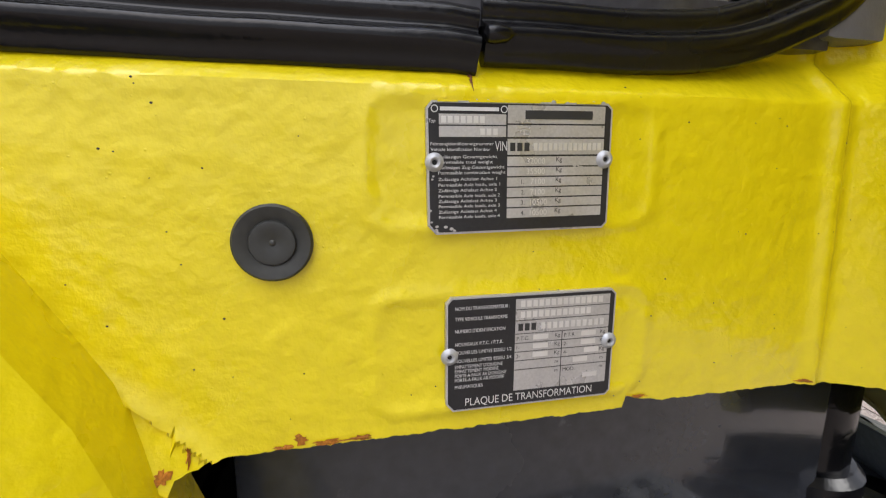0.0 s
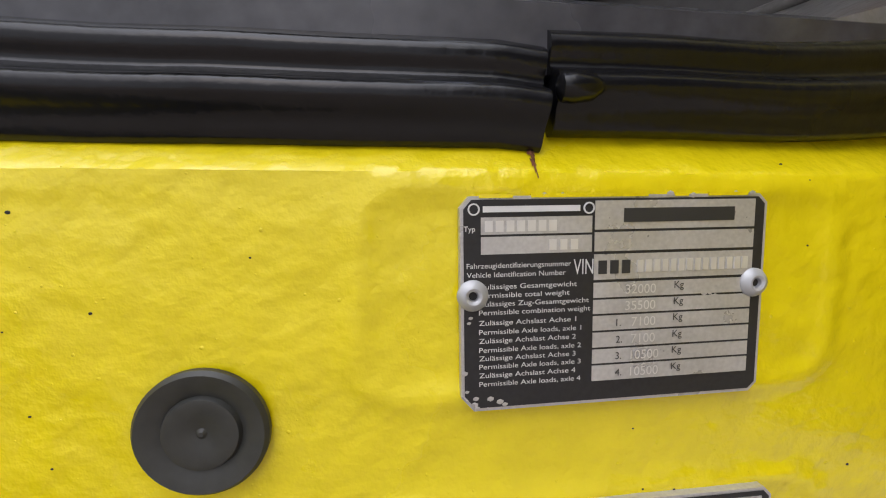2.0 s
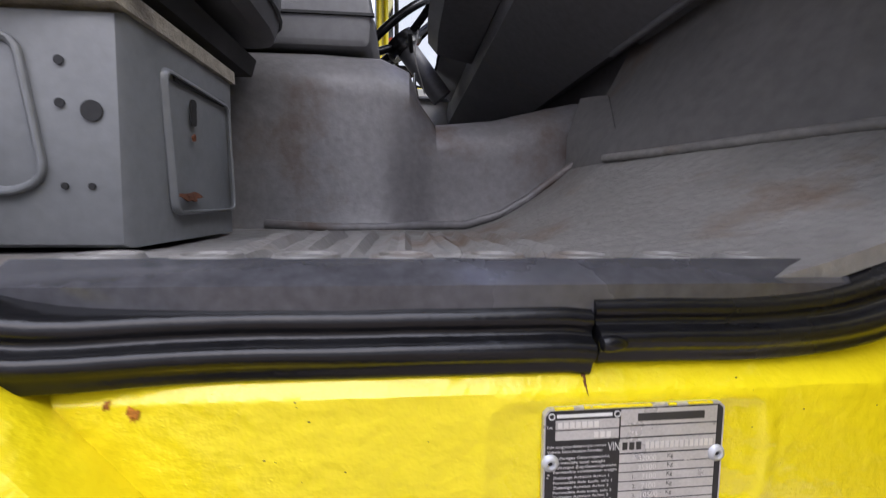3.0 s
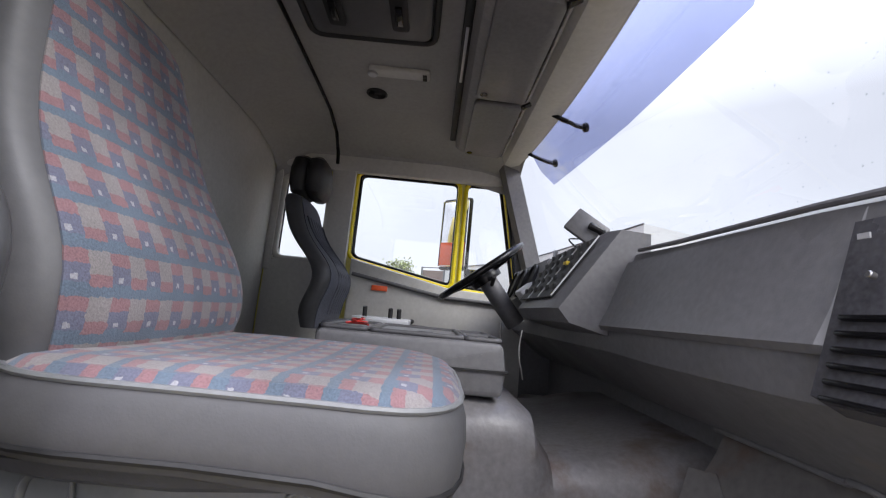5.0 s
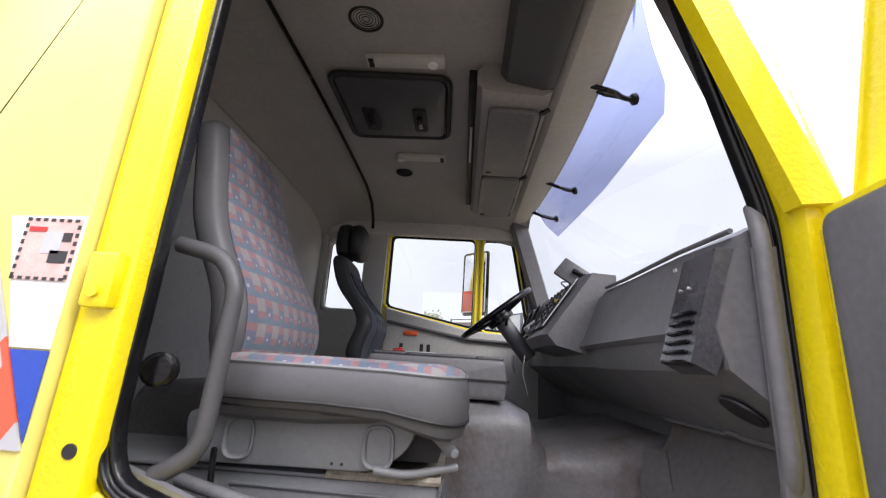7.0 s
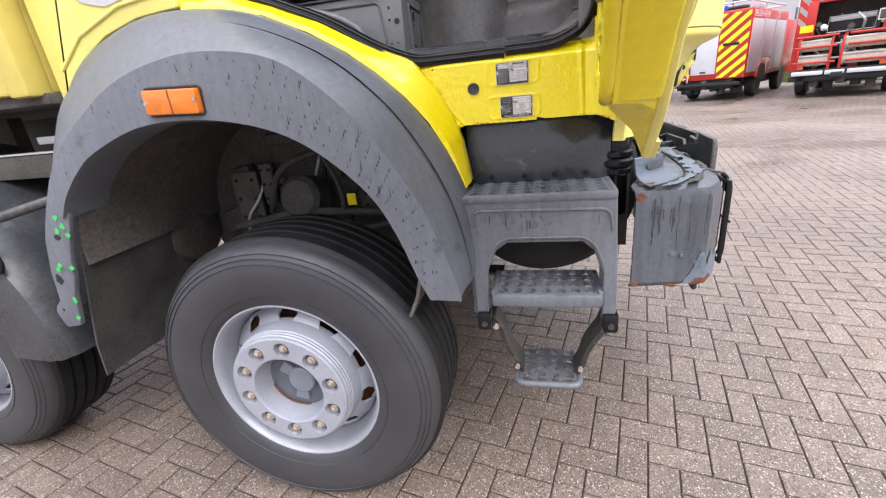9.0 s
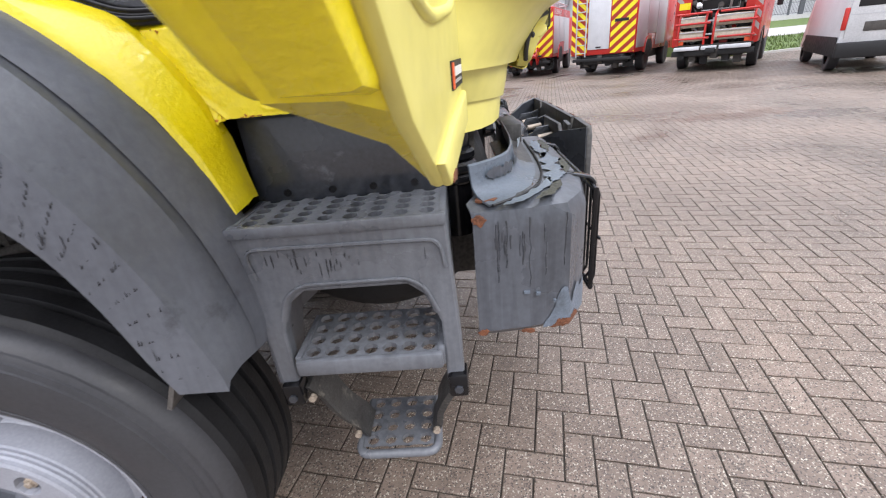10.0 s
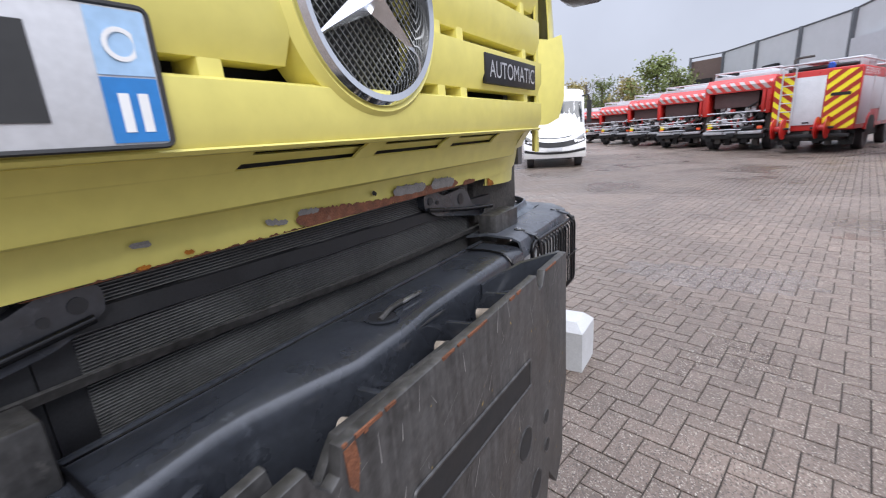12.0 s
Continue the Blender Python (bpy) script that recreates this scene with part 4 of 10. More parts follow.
wheel(0.106)
wheel(-1.62, face=-1.25, turn=0.2)
for cx in (0.106, -1.62):
    far_wheel = part("wheel", lathe([(0.30, 0.0), (0.33, 0.018), (0.40, 0.024), (0.47, 0.018), (0.51, -0.01), (0.53, -0.035), (0.53, -0.25), (0.50, -0.30), (0.30, -0.30)], (cx, 1.27, 0.525), (0, 1, 0), 48, caps=False), TYRE, truck, "worn black tyre")
    part("rim", lathe([(0.31, 0.01), (0.29, -0.02), (0.276, -0.10), (0.20, 0.02), (0.12, 0.04), (0.11, -0.03), (0.0, -0.03)], (cx, 1.27, 0.525), (0, 1, 0), 40), RIM, far_wheel)

# ---- second axle's fender and the body behind the cab ----
second = bmesh.new()
add_loft(second, [[(-1.62 + (0.72 + e) * math.cos(a), y, 0.62 + (0.70 + e) * math.sin(a)) for a in (radians(150 - 152 * k / 20) for k in range(21))]
                  for y, e in ((-1.325, -0.19), (-1.335, -0.18), (-1.338, 0.0), (-1.325, 0.045), (-1.28, 0.07), (-1.18, 0.08), (-0.8, 0.08))], closed=False)
GUARD = mat("wet_black_guard_plastic", (0.040, 0.042, 0.046), 0.32, vary=0.4, scale=5, bump=0.35, bump_scale=18, spots=(0.12, 0.12, 0.12), spot_amount=0.3, spot_scale=12, spec=0.7)
second_fender = part("wheel_arch", thick(second, 0.006), GUARD, truck, "black domed plastic mudguard")
part("guard_bracket", tube(rounded([(-1.02, -1.37, 1.12), (-0.85, -1.36, 1.16), (-0.64, -1.22, 1.215), (-0.55, -1.0, 1.22)], 0.03), 0.017, 10), WORN_STEEL, second_fender)
guard_plate = part("guard_plate", prism(ring_round([(-0.97, 1.14), (-0.90, 1.15), (-0.885, 1.0), (-0.91, 0.965), (-0.95, 0.98)], 0.01), "y", -1.352, -1.336, 0.004), DARK, second_fender)
for x, z in ((-0.93, 1.09), (-0.92, 1.0), (-0.86, 1.27)):
    part("bolt", disc((x, -1.354, z), (0, -1, 0), 0.012, 0.01, 6), STEEL, guard_plate)
BODY_YELLOW = mat("dull_yellow_body_paint", (0.60, 0.49, 0.12), 0.45, vary=0.07, scale=1.5, bump=0.05, bump_scale=30)
body = part("rear_body", box(-3.4, -0.62, -1.215, 1.215, 1.54, 3.15, 0.012), BODY_YELLOW, truck, "pale yellow equipment body with locker doors")
part("corner_post", box(-0.70, -0.615, -1.235, -1.15, 1.53, 3.15, 0.012), BODY_YELLOW, body)
locker = part("locker_door", box(-1.32, -0.76, -1.228, -1.21, 1.60, 3.0, 0.006), BODY_YELLOW, body)
for z in (1.80, 2.25):
    hinge = part("hinge", lathe([(0.011, 0), (0.011, 0.13)], (-0.775, -1.240, z - 0.065), (0, 0, 1), 12), BODY_YELLOW, locker)
    for dz in (-0.024, 0.016):
        part("hinge_strap", prism(ring_round([(-0.90, z + dz), (-0.78, z + dz - 0.006), (-0.78, z + dz + 0.030), (-0.90, z + dz + 0.020)], 0.006), "y", -1.240, -1.226, 0.003), BODY_YELLOW, hinge)
    part("hinge_leaf", box(-0.768, -0.735, -1.240, -1.226, z - 0.05, z + 0.05, 0.003), BODY_YELLOW, hinge)
latch = part("latch", prism(ring_round([(-1.16, 1.72), (-0.915, 1.72), (-0.915, 1.885), (-1.16, 1.885)], 0.02), "y", -1.236, -1.224, 0.004), SILVER, locker, "silver recessed paddle latch")
part("latch_bowl", box(-1.13, -0.94, -1.2375, -1.23, 1.745, 1.86, 0.003), SEAT_BOX, latch)
part("paddle", tube(rounded([(-1.11, -1.245, 1.77), (-1.0, -1.247, 1.77), (-1.0, -1.247, 1.83), (-1.11, -1.245, 1.83)], 0.02), 0.009, 8, loop=True), SILVER, latch)
part("body_floor", box(-3.4, -0.60, -1.19, 1.19, 1.505, 1.54, 0.005), UNDER, truck)
for y in (-0.43, 0.43):
    part("body_bearer", box(-3.4, -1.9, y - 0.04, y + 0.04, 1.07, 1.51, 0.01), UNDER, truck)
part("air_tank", lathe([(0.02, 0), (0.15, 0.03), (0.16, 0.08), (0.16, 0.5), (0.15, 0.55), (0.02, 0.58)], (-0.55, -0.78, 0.95), (-1, 0, 0), 24), UNDER, truck)
part("side_rail", box(-3.2, -0.55, -1.08, -1.03, 1.255, 1.345, 0.006), UNDER, truck)
part("side_rail", box(-3.2, -0.52, -1.085, -1.028, 1.345, 1.352, 0.002), SILVER, truck)
part("cab_mount", box(-0.66, -0.58, -1.05, -0.7, 1.26, 1.55, 0.01), UNDER, truck)
# two added boxes stand in for orange-red and pale clutter glimpsed beyond the rail
part("rail_reflector", box(-0.72, -0.62, -1.07, -1.045, 1.375, 1.41, 0.003), ORANGE_RED, truck)
part("rail_label", box(-0.90, -0.78, -1.065, -1.045, 1.378, 1.405, 0.003), SILVER, truck)

# ---- boarding steps ----
steps = part("step_panel", bmesh.new(), FENDER_DARK, truck, "scuffed dark grey plastic step housing")
bm = bmesh.new()
outer = [(0.728, 1.125), (1.147, 1.125), (1.157, 0.86), (1.157, 0.745), (1.118, 0.745), (1.118, 0.90), (1.095, 0.965), (1.06, 0.995), (0.85, 0.995), (0.81, 0.965), (0.79, 0.90), (0.787, 0.745), (0.748, 0.745), (0.745, 0.86)]
add_prism(bm, outer, "y", -1.20, -1.165, 0.006)
bm.to_mesh(steps.data)
bm.free()
for v in steps.data.vertices:
    v.co.x -= 0.1
part("step_frame_bead", tube(rounded([(0.795, -1.199, 0.93), (0.815, -1.199, 0.985), (0.85, -1.199, 1.008), (1.06, -1.199, 1.008), (1.092, -1.199, 0.985), (1.112, -1.199, 0.93)], 0.04), 0.009, 8, flat=0.5), FENDER_DARK, steps)
part("panel_bead", tube(rounded([(0.765, -1.202, 1.03), (0.752, -1.202, 1.095), (1.13, -1.202, 1.09), (1.138, -1.202, 1.03)], 0.03), 0.004, 6), FENDER_DARK, steps)
for x in (0.728, 1.12):
    part("step_cheek", prism([(-1.19, 1.12), (-0.99, 1.12), (-0.99, 0.9), (-1.06, 0.76), (-1.19, 0.76)], "x", x + 0.01, x + 0.028, 0.003), FENDER_DARK, steps)
deck = bmesh.new()
add_holed(deck, (0.745, -1.19, 1.138), (0.39, 0, 0), (0, 0.17, 0), 8, 5, 0.0150, 0.010)
add_box(deck, 0.728, 1.147, -1.205, -1.188, 1.116, 1.140, 0.005)
add_box(deck, 0.728, 0.747, -1.195, -1.0, 1.118, 1.140, 0.003)
add_box(deck, 1.133, 1.147, -1.195, -1.0, 1.118, 1.140, 0.003)
part("top_step", deck, FENDER_DARK, steps, "worn plastic step with rows of grip holes")
back = part("splash_panel", box(0.728, 1.15, -1.035, -1.01, 1.0, 1.325, 0.006), BLACK_STEEL, truck, "black panel behind the steps")
for x in (0.80, 0.90, 0.99, 1.08):
    part("rivet", disc((x, -1.036, 1.155), (0, -1, 0), 0.008, 0.005, 10), BLACK, back)
part("rubber_apron", box(0.735, 1.14, -1.05, -1.03, 0.97, 1.0), BLACK, truck)
part("round_tank", lathe([(0.0, 0), (0.26, 0.012), (0.29, 0.03), (0.30, 0.06), (0.30, 0.34), (0.28, 0.37), (0.0, 0.38)], (0.955, -0.99, 1.098), (0, 1, 0), 44), DARK, truck)

tread = bmesh.new()
add_holed(tread, (0.81, -1.205, 0.835), (0.295, 0, 0), (0, 0.16, 0.006), 7, 4, 0.0165, 0.012)
add_box(tread, 0.80, 1.115, -1.222, -1.204, 0.798, 0.838, 0.007)
lower = part("middle_step", tread, FENDER_DARK, truck, "dark grey plastic step with grip holes")
for x in (0.798, 1.105):
    part("step_side", box(x, x + 0.014, -1.21, -1.045, 0.80, 0.842, 0.003), FENDER_DARK, lower)
for x in (0.772, 1.142):
    clamp = part("step_clamp", box(x - 0.022, x + 0.022, -1.215, -1.165, 0.71, 0.77, 0.008), BLACK, lower)
    part("bolt", disc((x, -1.214, 0.735), (0, -1, 0), 0.010, 0.006, 6), BLACK_STEEL, clamp)
foot = bmesh.new()
add_holed(foot, (0.868, -1.125, 0.468), (0.190, 0, 0), (0, 0.175, 0.0), 4, 4, 0.0165, 0.012)
add_tube(foot, rounded([(0.868, -0.955, 0.462), (0.856, -1.138, 0.455), (1.070, -1.138, 0.455), (1.060, -0.955, 0.462)], 0.035), 0.012, 8)
bottom = part("bottom_step", foot, FENDER_DARK, truck, "small hanging step plate with grip holes")
STRAP = mat("scraped_rubber_strap", (0.05, 0.048, 0.046), 0.5, vary=0.5, scale=16, bump=0.6, bump_scale=50, spots=(0.24, 0.22, 0.18), spot_amount=0.45, spot_scale=22)
for x0, x1 in ((0.795, 0.872), (1.138, 1.058)):
    strap = part("hanger_strap", loft([[(x0 + (x1 - x0) * q + e + 0.006 * math.sin(9 * q), y + 0.10 * q, 0.745 - 0.275 * q) for e, y in ((-0.008, -1.19), (0.008, -1.195), (0.008, -1.10), (-0.008, -1.10))] for q in (0, 0.2, 0.4, 0.6, 0.8, 1)]), STRAP, bottom, "worn rubber hanger strap scraped pale")
    for q in (0.12, 0.86):
        part("bolt", disc((x0 + (x1 - x0) * q, -1.198 + 0.10 * q, 0.745 - 0.275 * q), (0, -1, 0), 0.009, 0.012, 6), RUSTY_STEEL, strap)
# dark wet runs on the step panel's face
rng = random.Random(8)
for k in range(26):
    x, z = rng.gauss(0.89, 0.05) if k % 3 else rng.uniform(0.77, 1.12), rng.uniform(1.035, 1.085)
    part("wet_streak", prism(ragged(x, z, rng.uniform(0.0008, 0.0022), rng.uniform(0.004, 0.02), 300 + k, 8), "y", -1.2012, -1.199), WET_STREAK, steps)


# ---- bumper ----
def corner_plan(k, inset=0.0):
    """The bumper's plan from the rear of its right side round to the front."""
    pts = [(1.195, -1.185), (1.30, -1.18), (1.385, -1.165), (1.43, -1.10), (1.452, -1.0), (1.458, -0.8), (1.46, -0.56)]
    x, y = pts[k]
    return x - inset * (0.3 if k < 2 else 1.0), y + inset * (1.0 if k < 4 else 0.2)


CORNER_HEIGHTS = ((0.845, 0.012), (0.86, 0.0), (0.885, 0.0), (1.075, 0.0), (1.10, 0.0), (1.125, 0.008), (1.137, 0.03))


def corner_rings(side, ends, first, last, top):
    """The bumper corner's skin between two stations of its plan and two of its heights."""
    out = []
    for k in range(*ends):
        ring = []
        for z, inset in CORNER_HEIGHTS[first:last]:
            x, y = corner_plan(k, inset)
            ring.append((x, side * y, z + (0.012 * k / 6 if z < 0.88 else 0) + (0.004 * noise.noise((k * 0.8, z * 5, 2)) if z < 1.08 else 0)))
        if top:
            x, y = corner_plan(k)
            ring += [(x * 0.55 + 1.20 * 0.45, side * (y * 0.6 - 0.42 if k < 4 else y), 1.14), (1.28, side * (max(y + 0.1, -0.9) if k < 4 else y), 1.13)]
        out.append(ring)
    return out


# near-black for lamp and radiator parts, and shade painted in the skirt's openings
DARK_PARTS_SHADE = mat("dark_parts_and_shade", (0.02, 0.02, 0.022), 0.5, vary=0.3, scale=20)


def bumper_corner(side, label):
    """A bumper corner: closed side, a top and a foot strip round the lamp's opening."""
    c = part("bumper_corner", thick(loft(corner_rings(side, (0, 4), 0, 7, True), closed=False), 0.006), BUMPER_PAINT, truck, label)
    part("top_strip", thick(loft(corner_rings(side, (3, 7), 3, 7, True), closed=False), 0.006), BUMPER_PAINT, c)
    part("foot_strip", thick(loft(corner_rings(side, (3, 7), 0, 3, False), closed=False), 0.006), BUMPER_PAINT, c)
    part("lamp_recess", loft([[(1.37, side * y, z) for y, z in ((-1.10, 0.87), (-0.58, 0.87), (-0.58, 1.09), (-1.10, 1.09))], [(1.385, side * y, z) for y, z in ((-1.10, 0.87), (-0.58, 0.87), (-0.58, 1.09), (-1.10, 1.09))]]), DARK_PARTS_SHADE, c)
    return c


corner = bumper_corner(1, "dented grey bumper corner with drip marks and rust")
def side_y(x):
    """Where the bumper's side lies at a distance along it."""
    return -1.185 + 0.005 * (x - 1.195) / 0.105 if x < 1.30 else -1.18 + 0.015 * (x - 1.30) / 0.085


for k, (x, z, w, h) in enumerate(((1.207, 1.112, 0.016, 0.014), (1.205, 0.858, 0.014, 0.012), (1.36, 0.858, 0.026, 0.010), (1.30, 0.853, 0.02, 0.006))):
    part("rust_patch", prism(ragged(x, z, w, h, k), "y", side_y(x) - 0.0022, side_y(x) + 0.002), RUST, corner, "rusted through corner")
part("rust_patch", prism(ragged(1.225, -1.15, 0.03, 0.02, 9), "z", 1.138, 1.1425), RUST, corner, "rusted through corner")
# dark wet runs down the side
runs = bmesh.new()
rng = random.Random(12)
for k in range(22):
    x, top, long = rng.uniform(1.235, 1.378), rng.uniform(1.05, 1.112), rng.uniform(0.015, 0.05) * (1 if k % 3 else 3.4)
    w = rng.uniform(0.0008, 0.0022)
    rings_run = []
    for q in range(7):
        z = top - long * q / 6
        xx = x + 0.004 * noise.noise((x * 50, z * 30, k))
        ww = w * (1 + 0.5 * noise.noise((k, z * 60, 3))) * (1 - 0.5 * q / 6)
        rings_run.append([(xx - ww, side_y(xx) - 0.0005, z), (xx, side_y(xx) - 0.0013, z), (xx + ww, side_y(xx) - 0.0005, z)])
    add_loft(runs, rings_run, closed=False)
tagged(part("wet_run", runs, mat("dark_wet_run", (0.050, 0.054, 0.063), 0.24, vary=0.3, scale=30), corner, "dark wet runs"), kind="stuff")


def corner_patch(name, k0, k1, low, high, material, label, seed, proud=0.0025):
    """A ragged patch on the rounded front corner between two stations of its plan."""
    rings = []
    for i in range(33):
        q = i / 32
        s = k0 + (k1 - k0) * q
        j, f = min(int(s), 5), s - min(int(s), 5)
        (ax, ay), (bx, by) = corner_plan(j), corner_plan(j + 1)
        x, y = ax + (bx - ax) * f, ay + (by - ay) * f
        nx, ny = (by - ay), -(bx - ax)
        n = math.hypot(nx, ny)
        nx, ny = -nx / n, -ny / n
        if nx * (x - 1.2) + ny * (y + 0.9) < 0:
            nx, ny = -nx, -ny
        end = min(1, q * 5, (1 - q) * 8) ** 0.6
        top = low + (high - low) * max(0.05, end * (0.75 + 0.45 * noise.noise((i * 0.23, seed, 1)) + 0.2 * noise.noise((i * 0.7, seed, 3))))
        rings.append([(x + nx * proud, y + ny * proud, z + 0.012 * s / 6) for z in (low, (low + top) / 2, top)])
    return part(name, loft(rings, closed=False), material, corner, label)


corner_patch("scraped_edge", 1.35, 3.75, 0.853, 0.945, BARE_BLUE, "paint scraped to bluish primer", 4)
corner_patch("rust_patch", 1.55, 2.6, 0.850, 0.872, RUST, "rusted through corner", 6, 0.0034)
for x, z, w in ((1.29, 0.945, 0.012), (1.315, 0.94, 0.008), (1.35, 0.92, 0.006)):
    part("scratch", box(x, x + w, -1.1835, -1.177, z, z + 0.006), BARE_BLUE, corner)
SCOOP = mat("primer_worn_under_paint", (0.100, 0.120, 0.148), 0.36, vary=0.18, scale=14, bump=0.25, bump_scale=120,
            spots=(0.045, 0.05, 0.06), spot_amount=0.7, spot_scale=7)
# upstand that runs in a curve along the bumper's top
SCOOP_LINE = [(1.198, -1.135), (1.225, -1.115), (1.252, -1.09), (1.278, -1.055), (1.293, -1.01), (1.304, -0.95), (1.311, -0.86), (1.314, -0.76), (1.316, -0.67), (1.318, -0.615)]
curve = [(v.x, v.y) for v in eased(SCOOP_LINE, 27)]
lean = []
for k in range(28):
    d = Vector(curve[min(k + 1, 27)]) - Vector(curve[max(k - 1, 0)])
    d.normalize()
    lean.append((d.y, -d.x))


def scoop_rings(side):
    """The upstand with its rounded foot, bent round the corner."""
    out = []
    for k, ((x, y), (nx, ny)) in enumerate(zip(curve, lean)):
        wave = 0.003 * noise.noise((k * 0.4, 2.0, side))
        out.append([(x + nx * d, side * (y + ny * d), z) for d, z in ((0.052, 1.139), (0.034, 1.1425), (0.016, 1.150), (0.005, 1.162), (wave, 1.182), (-0.003 + wave, 1.203 + wave), (-0.007, 1.206 + wave))])
    return out
upstand = part("bumper_scoop", thick(loft(scoop_rings(1)[:18], closed=False), 0.004), SCOOP, truck, "bent bumper upstand worn to bluish primer")
part("scoop_front", thick(loft(scoop_rings(1)[17:], closed=False), 0.004), WORN_STEEL, upstand)
for k0, k1, seed in ((3, 10, 1), (11, 15, 2), ):
    film_rings = []
    for k in range(k0 * 4, k1 * 4):
        q, f = k // 4, (k % 4) / 4
        x, y = (curve[q][i] * (1 - f) + curve[q + 1][i] * f for i in (0, 1))
        nx, ny = (lean[q][i] * (1 - f) + lean[q + 1][i] * f for i in (0, 1))
        mid = 1.180 + 0.012 * noise.noise((k * 0.13, seed, 5))
        half = max(0.001, (0.011 + 0.012 * noise.noise((k * 0.35, seed, 1)) + 0.006 * noise.noise((k * 1.1, seed, 2))) * min(1, (k - k0 * 4 + 0.3) / 4, (k1 * 4 - k) / 4))
        film_rings.append([(x + nx * 0.0078, y + ny * 0.0078, z) for z in (max(mid - half, 1.166), mid, min(mid + half, 1.201))])
    part("dark_film", loft(film_rings, closed=False), BUMPER_PAINT, upstand, "remnant of dark paint film")


def top_patch(name, k0, k1, d0, d1, material, label, seed):
    """A worn patch on the corner's top, running along the upstand."""
    rings = []
    for i in range(k0 * 3, k1 * 3):
        q, f = i // 3, (i % 3) / 3
        x, y = (curve[q][c] * (1 - f) + curve[q + 1][c] * f for c in (0, 1))
        nx, ny = (lean[q][c] * (1 - f) + lean[q + 1][c] * f for c in (0, 1))
        end = min(1, (i - k0 * 3 + 0.3) / 5, (k1 * 3 - i) / 5)
        mid = (d0 + d1) / 2 + 0.25 * (d1 - d0) * noise.noise((i * 0.16, seed, 3))
        half = max(0.001, (d1 - d0) / 2 * end * (0.8 + 0.6 * noise.noise((i * 0.3, seed, 1)) + 0.25 * noise.noise((i * 0.9, seed, 2))))
        rings.append([(x + nx * d, y + ny * d, 1.1445 if d < 0.054 else 1.1425) for d in (mid - half, mid, mid + half)])
    return part(name, loft(rings, closed=False), material, corner, label)


MOSS = mat("moss_film", (0.050, 0.050, 0.040), 0.7, vary=0.6, scale=40, bump=0.8)
top_patch("bare_patch", 1, 12, 0.066, 0.090, BARE_BLUE, "paint worn to bluish primer", 1)
top_patch("bare_patch", 10, 20, 0.064, 0.112, BARE_BLUE, "paint worn to bluish primer", 2)
top_patch("bare_patch", 18, 26, 0.068, 0.098, BARE_BLUE, "paint worn to bluish primer", 3)
top_patch("moss_patch", 5, 11, 0.090, 0.115, MOSS, "dark mossy film", 4)
top_patch("moss_patch", 13, 18, 0.105, 0.128, MOSS, "dark mossy film", 5)
top_patch("moss_patch", 20, 26, 0.094, 0.115, MOSS, "dark mossy film", 6)
part("top_seam", tube([(x + nx * 0.062, y + ny * 0.062, 1.1405) for (x, y), (nx, ny) in zip(curve, lean)], 0.0032, 6), DARK, corner)

def beam_ring(y):
    """The beam's section; its front edge is bent in and out by knocks."""
    bow = float(np.interp(y, [-0.56, -0.42, -0.30, -0.20, -0.12, 0.0, 0.10, 0.3, 0.56], [0.0, -0.02, -0.035, -0.01, 0.012, 0.008, -0.006, -0.008, 0.0]))
    return [(px + (bow if px > 1.39 else 0), y, pz) for px, pz in ring_round([(1.318, 1.09), (1.326, 1.112), (1.405, 1.114), (1.462, 1.106), (1.464, 1.04), (1.462, 0.87), (1.44, 0.85), (1.318, 0.85)], 0.026, 6)]


beam = part("bumper_beam", loft([beam_ring(-0.56 + 0.04 * k) for k in range(29)]), BLACK_STEEL, truck, "long black steel front bumper beam")
part("beam_edge", tube([(1.322, -0.56, 1.113), (1.322, 0.0, 1.113), (1.322, 0.58, 1.113)], 0.004, 6), BLACK_STEEL, beam)
for y in (-0.44, 0.47):
    part("bumper_strap", tube(rounded([(1.33, y, 1.116), (1.40, y, 1.118), (1.447, y, 1.112), (1.470, y, 1.085), (1.468, y, 0.98)], 0.02), 0.0035, 6), BLACK, beam)
slot = part("pin_slot", lathe([(0.032, 0.0), (0.034, 0.003), (0.026, 0.003), (0.026, 0.0)], (1.405, 0.01, 1.114), (0, 0, 1), 24, close=True), BLACK_STEEL, beam)
part("pin_hole", disc((1.405, 0.01, 1.114), (0, 0, 1), 0.028, 0.0015, 24), DARK_PARTS_SHADE, slot)
part("pin", tube(rounded([(1.412, -0.005, 1.116), (1.408, 0.03, 1.124), (1.402, 0.075, 1.122)], 0.01), 0.0055, 8), WORN_STEEL, beam, "steel locking pin")
part("pin_blade", box(1.399, 1.409, 0.07, 0.135, 1.118, 1.124, 0.002), STEEL, beam)
for y0, y1 in ((-0.630, -0.445), (0.58, 0.745)):
    part("tow_block", box(1.312, 1.372, y0, y1, 1.112, 1.192, 0.005), WORN_STEEL, beam)
part("torn_label", thick(loft([[(1.352 + (y + 0.66) * 0.2 + e, y - 0.012, 1.120 + h) for e, h in ((0.0, 0.0), (0.004, 0.014), (0.006, 0.036 + 0.012 * math.sin(y * 60)))] for y in (-0.72, -0.70, -0.675, -0.65, -0.63)], closed=False), 0.0015), mat("torn_grey_plastic", (0.32, 0.36, 0.40), 0.5, vary=0.2, scale=30), corner, "torn scrap of pale plastic")

# the other corner, seen across the front
far_corner = bumper_corner(-1, "grey bumper corner with worn top")
